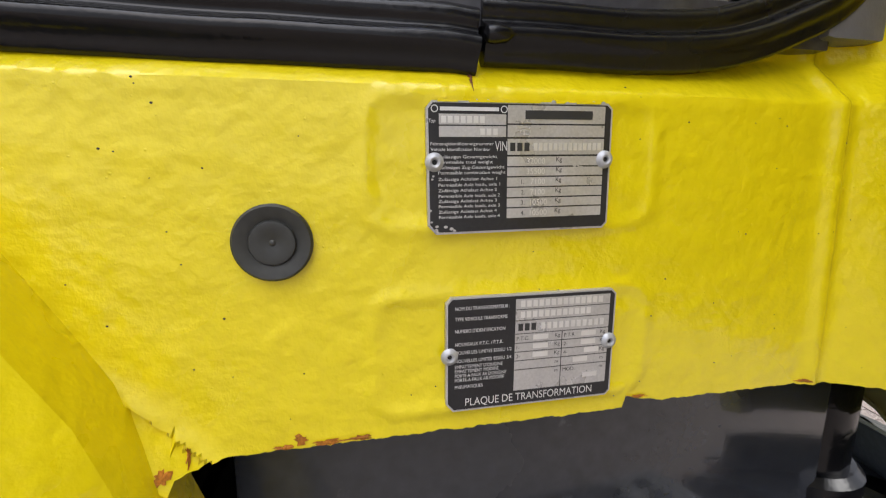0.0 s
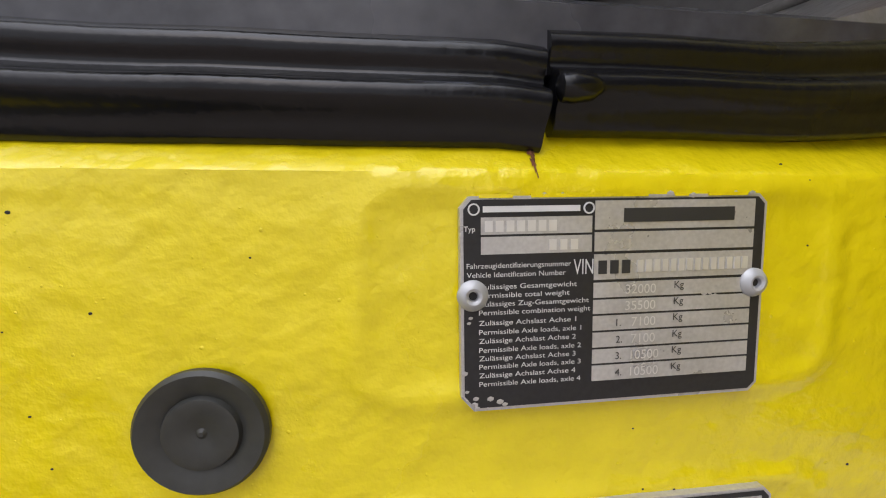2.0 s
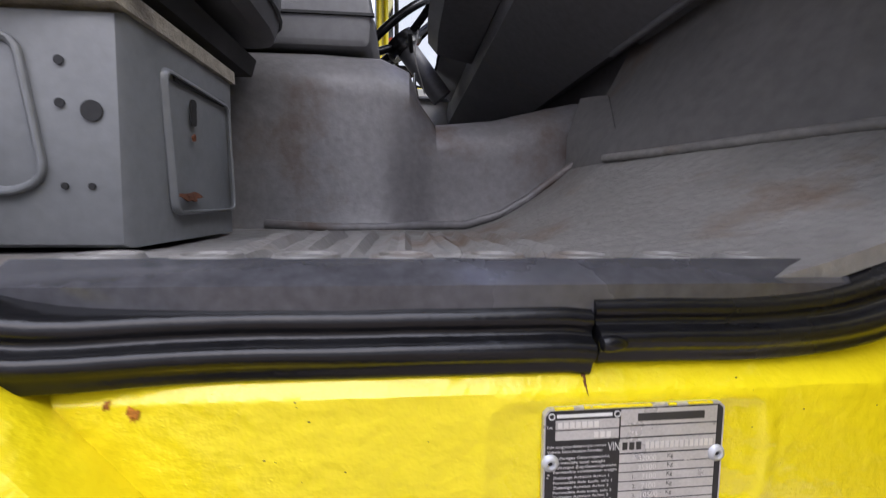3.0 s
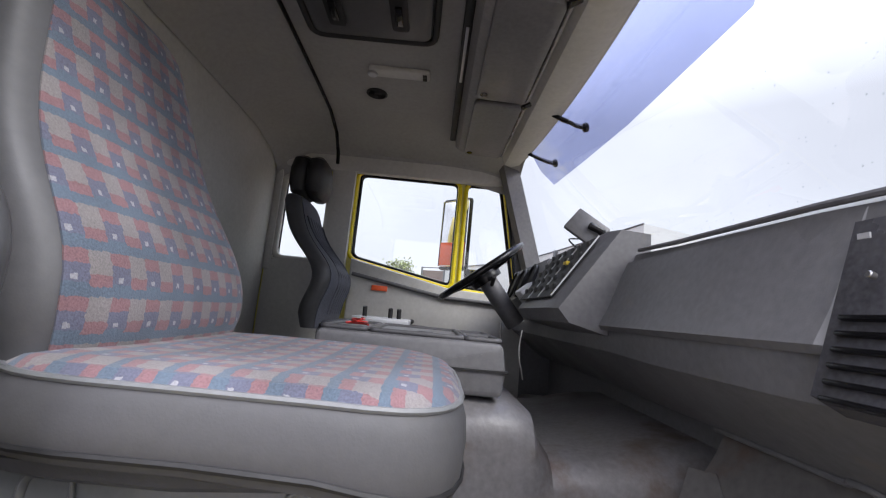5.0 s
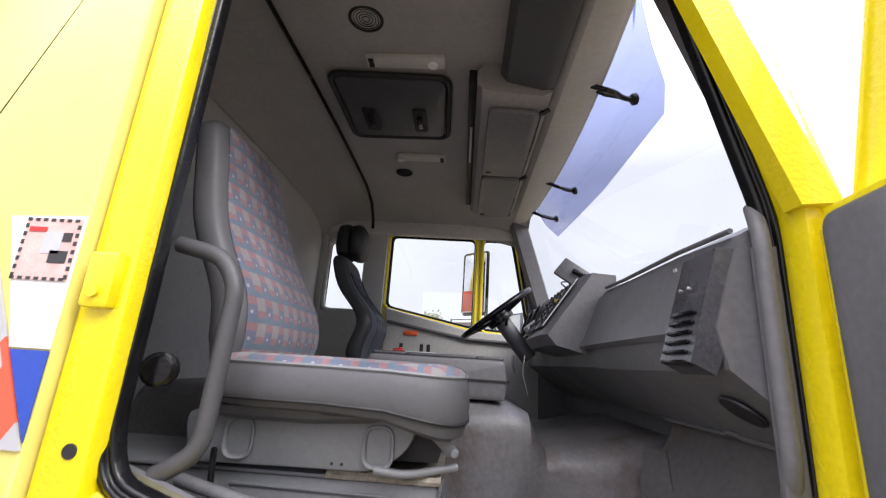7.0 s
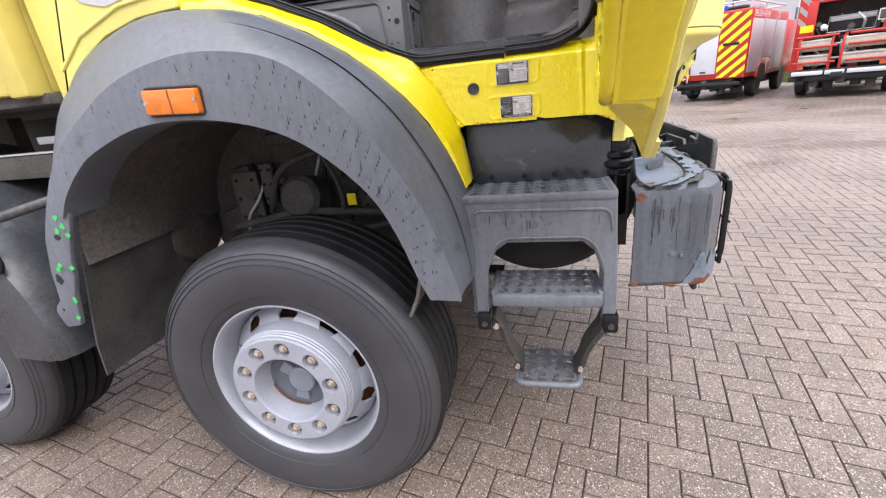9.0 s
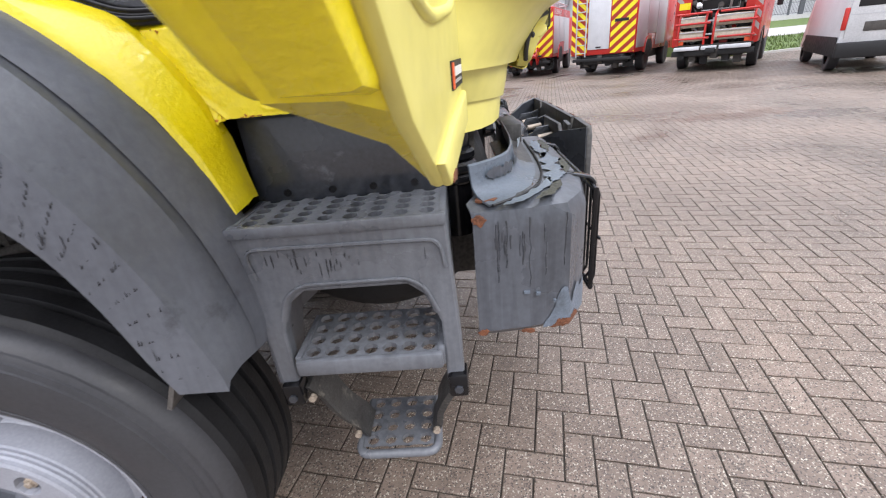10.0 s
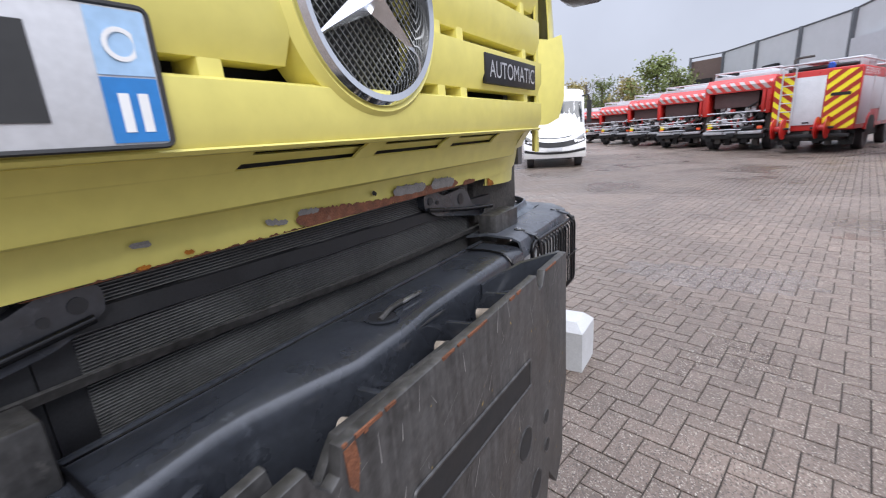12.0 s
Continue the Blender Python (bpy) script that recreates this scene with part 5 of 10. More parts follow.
part("bumper_scoop", thick(loft([[(x, y, 1.135 + (z - 1.135) * 0.45) for x, y, z in r] for r in scoop_rings(-1)], closed=False), 0.004), SCOOP, far_corner)


# headlamps behind wire guards
LAMP_GLASS = mat("headlamp_glass", (0.55, 0.57, 0.58), 0.08, metal=0.5, vary=0.1, scale=12)


def headlamp(side):
    """A lamp in the bumper's opening, an indicator round the corner and a wire guard before them."""
    def across(a, b):
        return min(side * a, side * b), max(side * a, side * b)
    lamp = part("headlamp", box(1.385, 1.432, *across(0.62, 0.985), 0.895, 1.065, 0.012), LAMP_GLASS, truck, "square headlamp behind a wire guard")
    part("lamp_frame", tube([(1.436, side * y, z) for y, z in ring_round([(0.61, 0.888), (0.995, 0.888), (0.995, 1.072), (0.61, 1.072)], 0.02)], 0.008, 6, loop=True), DARK_PARTS_SHADE, lamp)
    part("lamp_split", box(1.430, 1.436, *across(0.795, 0.805), 0.895, 1.065), DARK_PARTS_SHADE, lamp)
    part("indicator", loft([[(1.392 + e, side * (1.012 - 0.012 * q), z) for e, z in ((0, 0.905), (0.016, 0.915), (0.020, 0.975), (0.016, 1.035), (0, 1.045))] for q in (0, 1, 2, 3)]), ORANGE, lamp, "orange indicator lens")
    guard = part("lamp_guard", tube(rounded([(1.470, side * y, z) for y, z in ((1.035, 1.105), (0.61, 1.108), (0.61, 0.862), (1.035, 0.862))], 0.03), 0.0065, 8, loop=True), BLACK, truck, "black wire lamp guard")
    for k in range(15):
        y = side * (1.02 - 0.395 * k / 14)
        part("guard_bar", tube(rounded([(1.468, y, 1.108), (1.482, y, 1.092), (1.482, y, 0.88), (1.468, y, 0.862)], 0.012), 0.0034, 6), BLACK, guard)
    part("guard_rail", tube([(1.486, side * 1.03, 0.985), (1.486, side * 0.615, 0.985)], 0.0034, 6), BLACK, guard)
    for y in (0.995, 0.65):
        clip = part("guard_clip", box(1.400, 1.468, *across(y - 0.012, y + 0.012), 1.126, 1.131, 0.001, about((1.45, side * y, 1.128), 0, 14, 0)), BLACK_STEEL, guard)
        part("clip_bolt", disc((1.425, side * y, 1.133), (0, 0, 1), 0.007, 0.006, 8), WORN_STEEL, clip)
        part("clip_end", tube(rounded([(1.462, side * y, 1.122), (1.476, side * y, 1.112), (1.480, side * y, 1.07)], 0.012), 0.006, 6), BLACK, clip)


headlamp(-1), headlamp(1)

# ---- front mounting plate ----
ram_outline = [(-0.515, 1.118), (-0.500, 1.146), (-0.344, 1.152), (-0.336, 1.128), (-0.322, 1.112), (-0.310, 1.118), (-0.304, 1.148), (0.236, 1.148), (0.240, 1.128), (0.252, 1.113), (0.268, 1.113), (0.278, 1.128), (0.286, 1.143), (0.438, 1.143), (0.448, 0.80), (0.42, 0.70), (0.42, 0.60), (0.37, 0.54), (0.31, 0.62), (0.29, 0.52), (-0.40, 0.52), (-0.43, 0.485), (-0.47, 0.485), (-0.515, 0.60)]
ram_bm = prism(ram_outline, "x", 1.60, 1.618, 0.003)
ram = part("mounting_plate", ram_bm, WORN_STEEL, truck, "scuffed black steel front mounting plate with slots and lugs")
part("slot_edge", tube([(1.619, y, z) for y, z in ring_round([(-0.205, 0.952), (-0.205, 1.008), (0.191, 0.987), (0.191, 0.929)], 0.006)], 0.003, 6, loop=True), WORN_STEEL, ram)
part("plate_slot", prism(ring_round([(-0.2, 0.957), (-0.2, 1.003), (0.187, 0.983), (0.187, 0.933)], 0.006), "x", 1.6175, 1.6195), DARK, ram)
for y, z, r in ((0.160, 0.81, 0.032), (0.288, 0.792, 0.013), (0.291, 0.713, 0.013), (-0.175, 0.745, 0.034), (0.22, 0.66, 0.03), (-0.28, 0.62, 0.02)):
    part("plate_hole", disc((1.618, y, z), (1, 0, 0), r, 0.0015, 24), DARK, ram)
    part("hole_rim", lathe([(r, 0), (r + 0.003, 0.002), (r + 0.006, 0)], (1.618, y, z), (1, 0, 0), 24, caps=False), WORN_STEEL, ram)
for near, far in ((-0.36, -0.51), (0.30, 0.44)):
    part("plate_cheek", thick(loft([[(1.462, near, a), (1.53, (near + far) / 2, b), (1.604, far, c)] for a, b, c in ((1.085, 1.125, 1.142), (0.92, 0.92, 0.92), (0.72, 0.70, 0.66), (0.66, 0.61, 0.60))], closed=False), 0.012), BLACK_STEEL, ram)
part("rear_lug", prism([(-0.42, 0.98), (-0.42, 1.140), (-0.355, 1.146), (-0.345, 1.095), (-0.30, 1.085), (-0.285, 1.105), (-0.27, 1.122), (-0.02, 1.116), (-0.02, 0.98)], "x", 1.560, 1.575, 0.003), WORN_STEEL, ram)
for y in (-0.20, 0.04, 0.2):
    part("link_pin", tube([(1.50, y, 1.060), (1.560, y + 0.01, 1.066)], 0.012, 10), RUSTY_STEEL, ram)
    part("link_plate", prism([(1.462, 1.03), (1.50, 1.095), (1.55, 1.10), (1.58, 1.03)], "y", y + 0.035, y + 0.047, 0.002), BLACK_STEEL, ram)
for y in (-0.33, -0.1, 0.12, 0.32):
    part("plate_web", prism([(1.46, 1.05), (1.60, 1.10), (1.60, 0.9), (1.46, 0.95)], "y", y, y + 0.014, 0.002), BLACK_STEEL, ram)
part("cross_tube", tube([(1.53, -0.42, 0.98), (1.53, 0.36, 0.98)], 0.035, 12), BLACK_STEEL, ram)
scratches, flecks = bmesh.new(), bmesh.new()
rng = random.Random(21)
for k in range(260):
    y, z = rng.uniform(-0.54, 0.41), rng.uniform(0.60, 1.12)
    if -0.21 < y < 0.2 and 0.92 < z < 1.01:
        continue
    a, long, w = rng.gauss(1.2, 0.5), rng.uniform(0.006, 0.05), rng.uniform(0.0003, 0.0011)
    bm = scratches if k % 4 else flecks
    if k % 4 == 0:
        long, w = rng.uniform(0.002, 0.008), rng.uniform(0.001, 0.003)
    dy, dz = math.cos(a) * long, math.sin(a) * long
    bm.faces.new([bm.verts.new((1.6186, y + u, z + v)) for u, v in ((-w, 0), (w, 0), (dy + w * 0.3, dz), (dy - w * 0.3, dz))])
tagged(part("scratch", scratches, mat("bright_scratch", (0.32, 0.31, 0.30), 0.5, metal=0.3), ram), kind="stuff")
tagged(part("rust_fleck", flecks, mat("yellow_brown_fleck", (0.34, 0.24, 0.09), 0.8, vary=0.5, scale=40), ram), kind="stuff")
for y0, y1, z in ((-0.49, -0.43, 1.1465), (-0.302, -0.22, 1.1485), (-0.12, 0.02, 1.1485), (0.10, 0.15, 1.1485), (0.29, 0.36, 1.1435)):
    chip = bmesh.new()
    for k in range(14):
        q = y0 + (y1 - y0) * k / 14
        if noise.noise((q * 60, z, 2)) > -0.25:
            add_box(chip, 1.6165, 1.6192, q, q + (y1 - y0) / 14, z - 0.003 - 0.005 * abs(noise.noise((q * 90, 1, 1))), z + 0.0006)
    part("edge_rust", chip, RUST, ram)
part("notch_rust", prism([(-0.302, 1.142), (-0.300, 1.10), (-0.290, 1.085), (-0.283, 1.12), (-0.286, 1.144)], "x", 1.6170, 1.6190), RUST, ram)
for k in range(26):
    y, z = -0.455 + 0.006 * (k % 7) + 0.02 * noise.noise((k, 3, 1)), 0.625 + 0.012 * (k // 7) + 0.01 * noise.noise((k, 1, 8))
    x = 1.462 + (1.604 - 1.462) * (-0.36 - y) / 0.15
    part("paint_scrape", prism(ragged(x, z, 0.010, 0.008, 70 + k, 9), "y", y - 0.006, y - 0.0005), STEEL, ram)

# ---- radiator behind the gap ----
radiator = part("radiator", box(1.22, 1.258, -0.42, 0.62, 0.95, 1.60), DARK_PARTS_SHADE, truck, "dark finned radiator core")
fins = bmesh.new()
for k in range(66):
    z = 1.03 + 0.0045 * k
    add_box(fins, 1.258, 1.2635, -0.38, 0.6, z, z + 0.0016)
tagged(part("finned_core", fins, mat("radiator_fin", (0.13, 0.128, 0.125), 0.45, metal=0.3, vary=0.3, scale=9), radiator), kind="stuff")
part("radiator_rail", loft([[(1.256, y, z - 0.012), (1.285, y, z - 0.006), (1.292, y, z + 0.008), (1.288, y, z + 0.010), (1.278, y, z + 0.002), (1.256, y, z - 0.002)] for y, z in ((-0.66, 1.178), (-0.34, 1.174), (0.1, 1.150), (0.80, 1.140))]), WORN_STEEL, radiator)
part("radiator_rail", loft([[(1.256, y, z - 0.014), (1.272, y, z - 0.012), (1.272, y, z + 0.014), (1.256, y, z + 0.016)] for y, z in ((-0.60, 1.246), (-0.3, 1.238), (0.75, 1.215))]), DARK_PARTS_SHADE, radiator)
part("core_side", box(1.235, 1.260, -0.66, -0.42, 1.02, 1.30, 0.006), DARK_PARTS_SHADE, radiator)
for side in (1, -1):
    bracket = part("radiator_bracket", loft([[(1.262 + e, side * y, z) for y, z in ring_round([(-0.685, 1.188), (-0.66, 1.176), (-0.40, 1.222), (-0.345, 1.250), (-0.345, 1.285), (-0.40, 1.288), (-0.44, 1.270), (-0.54, 1.278), (-0.575, 1.262), (-0.60, 1.222), (-0.68, 1.205)], 0.012, 3)] for e in (0.0, 0.022)]), BLACK_STEEL, radiator, "black bent bracket beside the radiator")
    for y, z, r in ((-0.372, 1.266, 0.010), (-0.405, 1.258, 0.006), (-0.53, 1.248, 0.016)):
        part("bracket_hole", disc((1.2845, side * y, z), (1, 0, 0), r, 0.0015, 14), DARK_PARTS_SHADE, bracket)
    part("bracket_hose", tube(rounded([(1.30, side * -0.70, 1.20), (1.29, side * -0.55, 1.215), (1.285, side * -0.36, 1.245)], 0.05), 0.006, 6), BLACK, bracket)
for k, (z0, r) in enumerate(((1.20, 0.045), (1.225, 0.05), (1.25, 0.046))):
    part("rubber_bellows", lathe([(r - 0.006, 0), (r, 0.006), (r, 0.018), (r - 0.006, 0.024)], (1.168, -1.0, z0 - 0.06), (0, 0, 1), 24), BLACK, truck)
part("hinge_tube", tube([(1.168, -1.0, 1.02), (1.168, -1.0, 1.30)], 0.036, 16), BLACK, truck)
part("corner_backing", box(1.10, 1.24, 0.70, 1.06, 1.13, 1.38, 0.02), UNDER, truck)
part("dark_backing", box(1.10, 1.215, -0.98, 0.98, 0.9, 1.55), UNDER, truck)

# ---- cab front: corner panels and grille ----
plan = [(1.185, -1.165), (1.25, -1.155), (1.315, -1.115), (1.365, -1.05), (1.40, -0.97), (1.424, -0.885), (1.430, -0.858)]


FOOT = [(1.165, -1.172), (1.205, -1.135), (1.245, -1.085), (1.278, -1.025), (1.302, -0.955), (1.322, -0.885), (1.335, -0.82)]
NORMALS = ((0.0, -1.0), (0.35, -0.93), (0.6, -0.8), (0.75, -0.66), (0.88, -0.47), (0.96, -0.28), (1, 0))
BAND_TOP = [(1.160, -1.155, 1.385), (1.195, -1.122, 1.385), (1.233, -1.074, 1.385), (1.264, -1.016, 1.385), (1.287, -0.95, 1.385), (1.306, -0.88, 1.38), (1.322, -0.80, 1.372), (1.332, -0.70, 1.366), (1.336, -0.3, 1.362), (1.336, 0.0, 1.36)]
BAND_FOOT = [(1.158, -1.108, 1.312), (1.198, -1.075, 1.312), (1.236, -1.030, 1.310), (1.266, -0.975, 1.307), (1.286, -0.91, 1.303), (1.297, -0.84, 1.298), (1.299, -0.77, 1.293), (1.294, -0.69, 1.290), (1.291, -0.3, 1.289), (1.290, 0.0, 1.284)]
LIP_FOOT = [(1.155, -1.098, 1.254), (1.195, -1.064, 1.253), (1.232, -1.022, 1.252), (1.262, -0.965, 1.252), (1.281, -0.90, 1.254), (1.290, -0.83, 1.257), (1.290, -0.765, 1.260), (1.284, -0.70, 1.264)]
for side in (1, -1):
    skin = []
    for k in range(7):
        x, y = plan[k]
        nx, ny = NORMALS[k]
        bulge = -0.012 * math.sin(math.pi * k / 6)
        column = [(x - nx * (i + bulge), side * (y - ny * (i + bulge)), z) for z, i in ((2.2, 0.03), (2.0, 0.014), (1.75, -0.006), (1.56, -0.013), (1.508, -0.012), (1.500, -0.0115), (1.494, -0.010), (1.489, -0.005))]
        rx, ry = column[-1][0], column[-1][1]
        fx, fy = FOOT[k]
        column += [(rx + (fx - rx) * q, ry + (side * fy - ry) * q, z) for z, q in ((1.484, 0.10), (1.474, 0.30), (1.460, 0.46), (1.44, 0.60), (1.415, 0.75), (1.39, 0.91), (1.374, 0.99), (1.371, 1.0))]
        column.append((fx - nx * 0.012, side * (fy - ny * 0.012), 1.372))
        skin.append(column)
    seam = [Vector(column[4]) for column in skin]
    corner_panel = part("corner_panel", thick(loft(skin, closed=False), 0.003), YELLOW_PALE, truck, "rounded pale yellow cab corner panel")
    part("panel_seam", tube(seam, 0.0014, 6), RUST, corner_panel)
    band = []
    for k, ((tx, ty, tz), (bx, by, bz)) in enumerate(zip(BAND_TOP, BAND_FOOT)):
        # towards the middle the band steps back under the skirt, then hangs upright
        step_back = (0, 0, 0, 0, 0, 0.2, 0.6, 1, 1, 1)[k]
        band.append([(tx + (bx - tx) * (q + step_back * (min(1, q * 3.2 if q < 0.26 else 0.80 + 0.2 * q) - q)) + 0.003 * math.sin(math.pi * q) * (1 - step_back), side * (ty + (by - ty) * q), tz + (bz - tz) * q) for q in (0, 0.25, 0.5, 0.75, 0.93, 1.0)] + [(bx - 0.010, side * (by + 0.004), bz + 0.001)])
    part("corner_skirt", thick(loft(band, closed=False), 0.003), YELLOW_PALE, truck, "pale yellow lower skirt below the grille")
    lip_rings = []
    for (tx, ty, tz), (bx, by, bz) in zip(BAND_FOOT, LIP_FOOT):
        lip_rings.append([(tx - 0.005 + (bx - tx + 0.003) * q, side * (ty + 0.004 + (by - ty) * q), tz + 0.006 + (bz - tz - 0.006) * q) for q in (0, 0.35, 0.7, 0.95, 1.0)] + [(bx - 0.009, side * (by + 0.004), bz + 0.001)])
    lip_piece = part("corner_lip", thick(loft(lip_rings, closed=False), 0.003), YELLOW_PALE, truck)
    part("rust_patch", loft([[(x + 0.0045, side * y, z0 + 0.002 * noise.noise((y * 200, 0, 1))), (x + 0.0055, side * y, z1 + 0.004 * noise.noise((y * 200, 4, 1)))] for x, y, z0, z1 in ((1.288, -0.738, 1.264, 1.268), (1.2875, -0.728, 1.263, 1.276), (1.287, -0.718, 1.263, 1.280), (1.286, -0.708, 1.264, 1.286), (1.285, -0.7, 1.264, 1.288))], closed=False), RUST_EDGE, lip_piece, "rusted end of the lip")
    part("corner_rib", loft([[(x - 0.014, side * y, z), (x + 0.010, side * (y - 0.008), z), (x + 0.018, side * (y + 0.004), z), (x + 0.01, side * (y + 0.02), z), (x - 0.014, side * (y + 0.02), z)] for x, y, z in ((1.158, -1.162, 1.376), (1.158, -1.135, 1.33), (1.158, -1.112, 1.29), (1.157, -1.104, 1.252))]), YELLOW_PALE, corner_panel)
    part("panel_screw", lathe([(0.006, 0), (0.006, 0.004), (0.003, 0.006)], (1.351, side * -0.924, 1.42), (0.9, side * -0.4, 0), 12), DARK_PARTS_SHADE, corner_panel)
part("wing_flap", loft([[(1.40, 0.80, z), (1.44 + w, 0.86, z), (1.457 + w, 0.925, z + 0.02), (1.446 + w, 0.93, z + 0.02), (1.428 + w, 0.872, z), (1.39, 0.812, z)] for z, w in ((1.44, -0.006), (1.5, 0.01), (1.62, 0.01), (1.69, 0.0))]), YELLOW_PALE, truck)

grille = part("grille", bmesh.new(), YELLOW_PALE, truck, "pale yellow slatted front grille")


def set_back(y):
    """How far the grille's near end stands behind its middle."""
    return 0.094 * max(-y - 0.30, 0)


def swept(bm):
    """Bends a piece of the front back towards the near corner."""
    bmesh.ops.bisect_plane(bm, geom=bm.verts[:] + bm.edges[:] + bm.faces[:], plane_co=(0, -0.30, 0), plane_no=(0, 1, 0))
    for v in bm.verts:
        v.co.x -= set_back(v.co.y)
    return bm


def slat(name, y0, y1, z0, z1, x, depth, slope=0.015, bevel=0.006):
    bm = bmesh.new()
    add_prism(bm, [(x - depth, z0), (x - slope, z0), (x, z0 + (z1 - z0) * 0.35), (x, z1 - 0.004), (x - 0.01, z1), (x - depth, z1)], "y", y0, y1, bevel * 0.5)
    swept(bm)
    return part(name, bm, YELLOW_PALE, grille)


# the skirt below the plate: a leaning face with three slots, its ends rounded
SKIRT_LOW = [(1.371, 1.403), (1.3675, 1.400), (1.358, 1.376), (1.353, 1.360), (1.351, 1.356), (1.343, 1.353)]
SLOTS = ((-0.205, 0.015), (0.065, 0.285), (0.335, 0.555))
part("skirt_ledge", thick(loft([[(1.444 - set_back(y), y, 1.432), (1.440 - set_back(y), y, 1.4285), (1.388, y, 1.4265)] for y in (-0.87, -0.6, -0.3, 0.0, 0.3, 0.76)], closed=False), 0.003), YELLOW_PALE, grille)
part("skirt_face", thick(loft([[(x, y, z) for x, z in SKIRT_LOW] for y in (-0.84, -0.4, 0.0, 0.4, 0.76)], closed=False), 0.003), YELLOW_PALE, grille)
for y0, y1 in ((-0.84, -0.205), (0.015, 0.065), (0.285, 0.335), (0.555, 0.76)):
    a, b = (0.022 if y0 > -0.8 else 0), (0.022 if y1 < 0.7 else 0)
    part("skirt_bridge", thick(loft([[(1.392, y0 + a, 1.4265), (1.379, y0 + a * 0.5, 1.415), (1.371, y0, 1.403)], [(1.392, y1 + b, 1.4265), (1.379, y1 + b * 0.5, 1.415), (1.371, y1, 1.403)]], closed=False), 0.004), YELLOW_PALE, grille)
for y0, y1 in SLOTS:
    part("slot_blade", loft([[(1.370, y, 1.4215), (1.376, y, 1.4195), (1.366, y, 1.4085), (1.358, y, 1.4095)] for y in (y0 - 0.01, y1 + 0.03)]), YELLOW_PALE, grille)
    # near-black box behind each slot, standing in for the shade within
    part("slot_shadow", box(1.345, 1.350, y0 - 0.02, y1 + 0.04, 1.395, 1.43), DARK_PARTS_SHADE, grille)
end_rings = []
for y, top, low, out in ((-0.890, 1.418, 1.398, -0.012), (-0.888, 1.428, 1.386, -0.004), (-0.882, 1.438, 1.376, 0.001), (-0.872, 1.444, 1.369, 0.003), (-0.857, 1.448, 1.362, 0.002), (-0.84, 1.450, 1.356, 0.0)):
    face = [(1.380, 1.450), (1.390, 1.4365), (1.391, 1.4265), (1.381, 1.415), (1.371, 1.403), (1.362, 1.385), (1.356, 1.370), (1.352, 1.356)]
    end_rings.append([(1.33, y, low + (top - low) * 0.9)] + [(x + out, y, min(max(z, low), top)) for x, z in face] + [(1.33, y, low + 0.002)])
part("skirt_end", loft(end_rings), YELLOW_PALE, grille)
# dark tube drawn round the skirt's end as the shade of the cove
part("skirt_gap", tube(rounded([(1.392, -0.872, 1.462), (1.372, -0.889, 1.455), (1.356, -0.897, 1.437), (1.346, -0.899, 1.41), (1.343, -0.896, 1.39), (1.345, -0.880, 1.372)], 0.01), 0.0055, 8), DARK_PARTS_SHADE, grille)
slat("plate_slat", -0.872, 0.755, 1.428, 1.504, 1.450, 0.06, 0.012)
for z0, z1, x, left in ((1.524, 1.615, 1.447, -0.872), (1.637, 1.725, 1.441, -0.64), (1.747, 1.835, 1.434, -0.64), (1.857, 1.92, 1.427, -0.64)):
    slat("slat", left, -0.145, z0, z1, x, 0.055)
    slat("slat", 0.145, 0.765, z0, z1, x, 0.055)
for y in (-0.26, -0.62, 0.21, 0.30, 0.66):
    part("grille_rib", swept(prism([(1.38, 1.43), (1.435, 1.43), (1.42, 1.9), (1.38, 1.9)], "y", y, y + 0.03, 0.004)), YELLOW_PALE, grille)
part("grille_back", box(1.315, 1.325, -0.86, 0.76, 1.45, 1.95), DARK, grille)
part("grille_end", thick(loft([[(1.43, 0.765, z), (1.425, 0.80, z), (1.39, 0.85, z)] for z in (1.36, 1.5, 1.7, 1.9)], closed=False), 0.006), YELLOW_PALE, grille)
part("grille_cheek", swept(prism([(1.395, 1.55), (1.441, 1.55), (1.437, 1.62), (1.428, 1.75), (1.415, 1.93), (1.37, 1.93)], "y", -0.865, -0.625, 0.008)), YELLOW_PALE, grille)
part("front_panel", box(1.30, 1.38, -0.95, 0.95, 1.90, 2.2, 0.03), YELLOW_PALE, truck)
# paint flaked off the lower lip: brown rust and grey primer in ragged patches
def lip_x(z):
    """How far out the skirt's foot stands at a height."""
    return 1.2950 + (z - 1.286) * 0.17


PRIMER = mat("grey_primer", (0.26, 0.25, 0.24), 0.7, vary=0.3, scale=40, bump=0.5, bump_scale=200)


def flake(name, y0, y1, low, high, material, label, proud, seed):
    """A ragged patch on the skirt's foot between two heights over its edge, given at its two ends."""
    rings = []
    count = max(6, int((y1 - y0) / 0.003))
    for k in range(count + 1):
        q = k / count
        y = y0 + (y1 - y0) * q
        ends = min(1, q * 9, (1 - q) * 9) ** 0.5
        jag = 0.005 * noise.noise((y * 70, seed, 1)) + 0.004 * noise.noise((y * 190, seed, 2))
        a, b = low[0] + (low[1] - low[0]) * q, high[0] + (high[1] - high[0]) * q
        mid, half = (a + b) / 2, max(0.0006, ((b - a) / 2) * ends)
        z0, z1 = 1.2875 + max(mid - half + jag * 0.5 * (a > 0.004), 0.0), 1.2875 + mid + half + jag
        z1 = max(z1, z0 + 0.0005)
        rings.append([(lip_x(z) + proud, y, z) for z in (z0, (z0 + z1) / 2, z1)])
    return part(name, loft(rings, closed=False), material, grille, label)


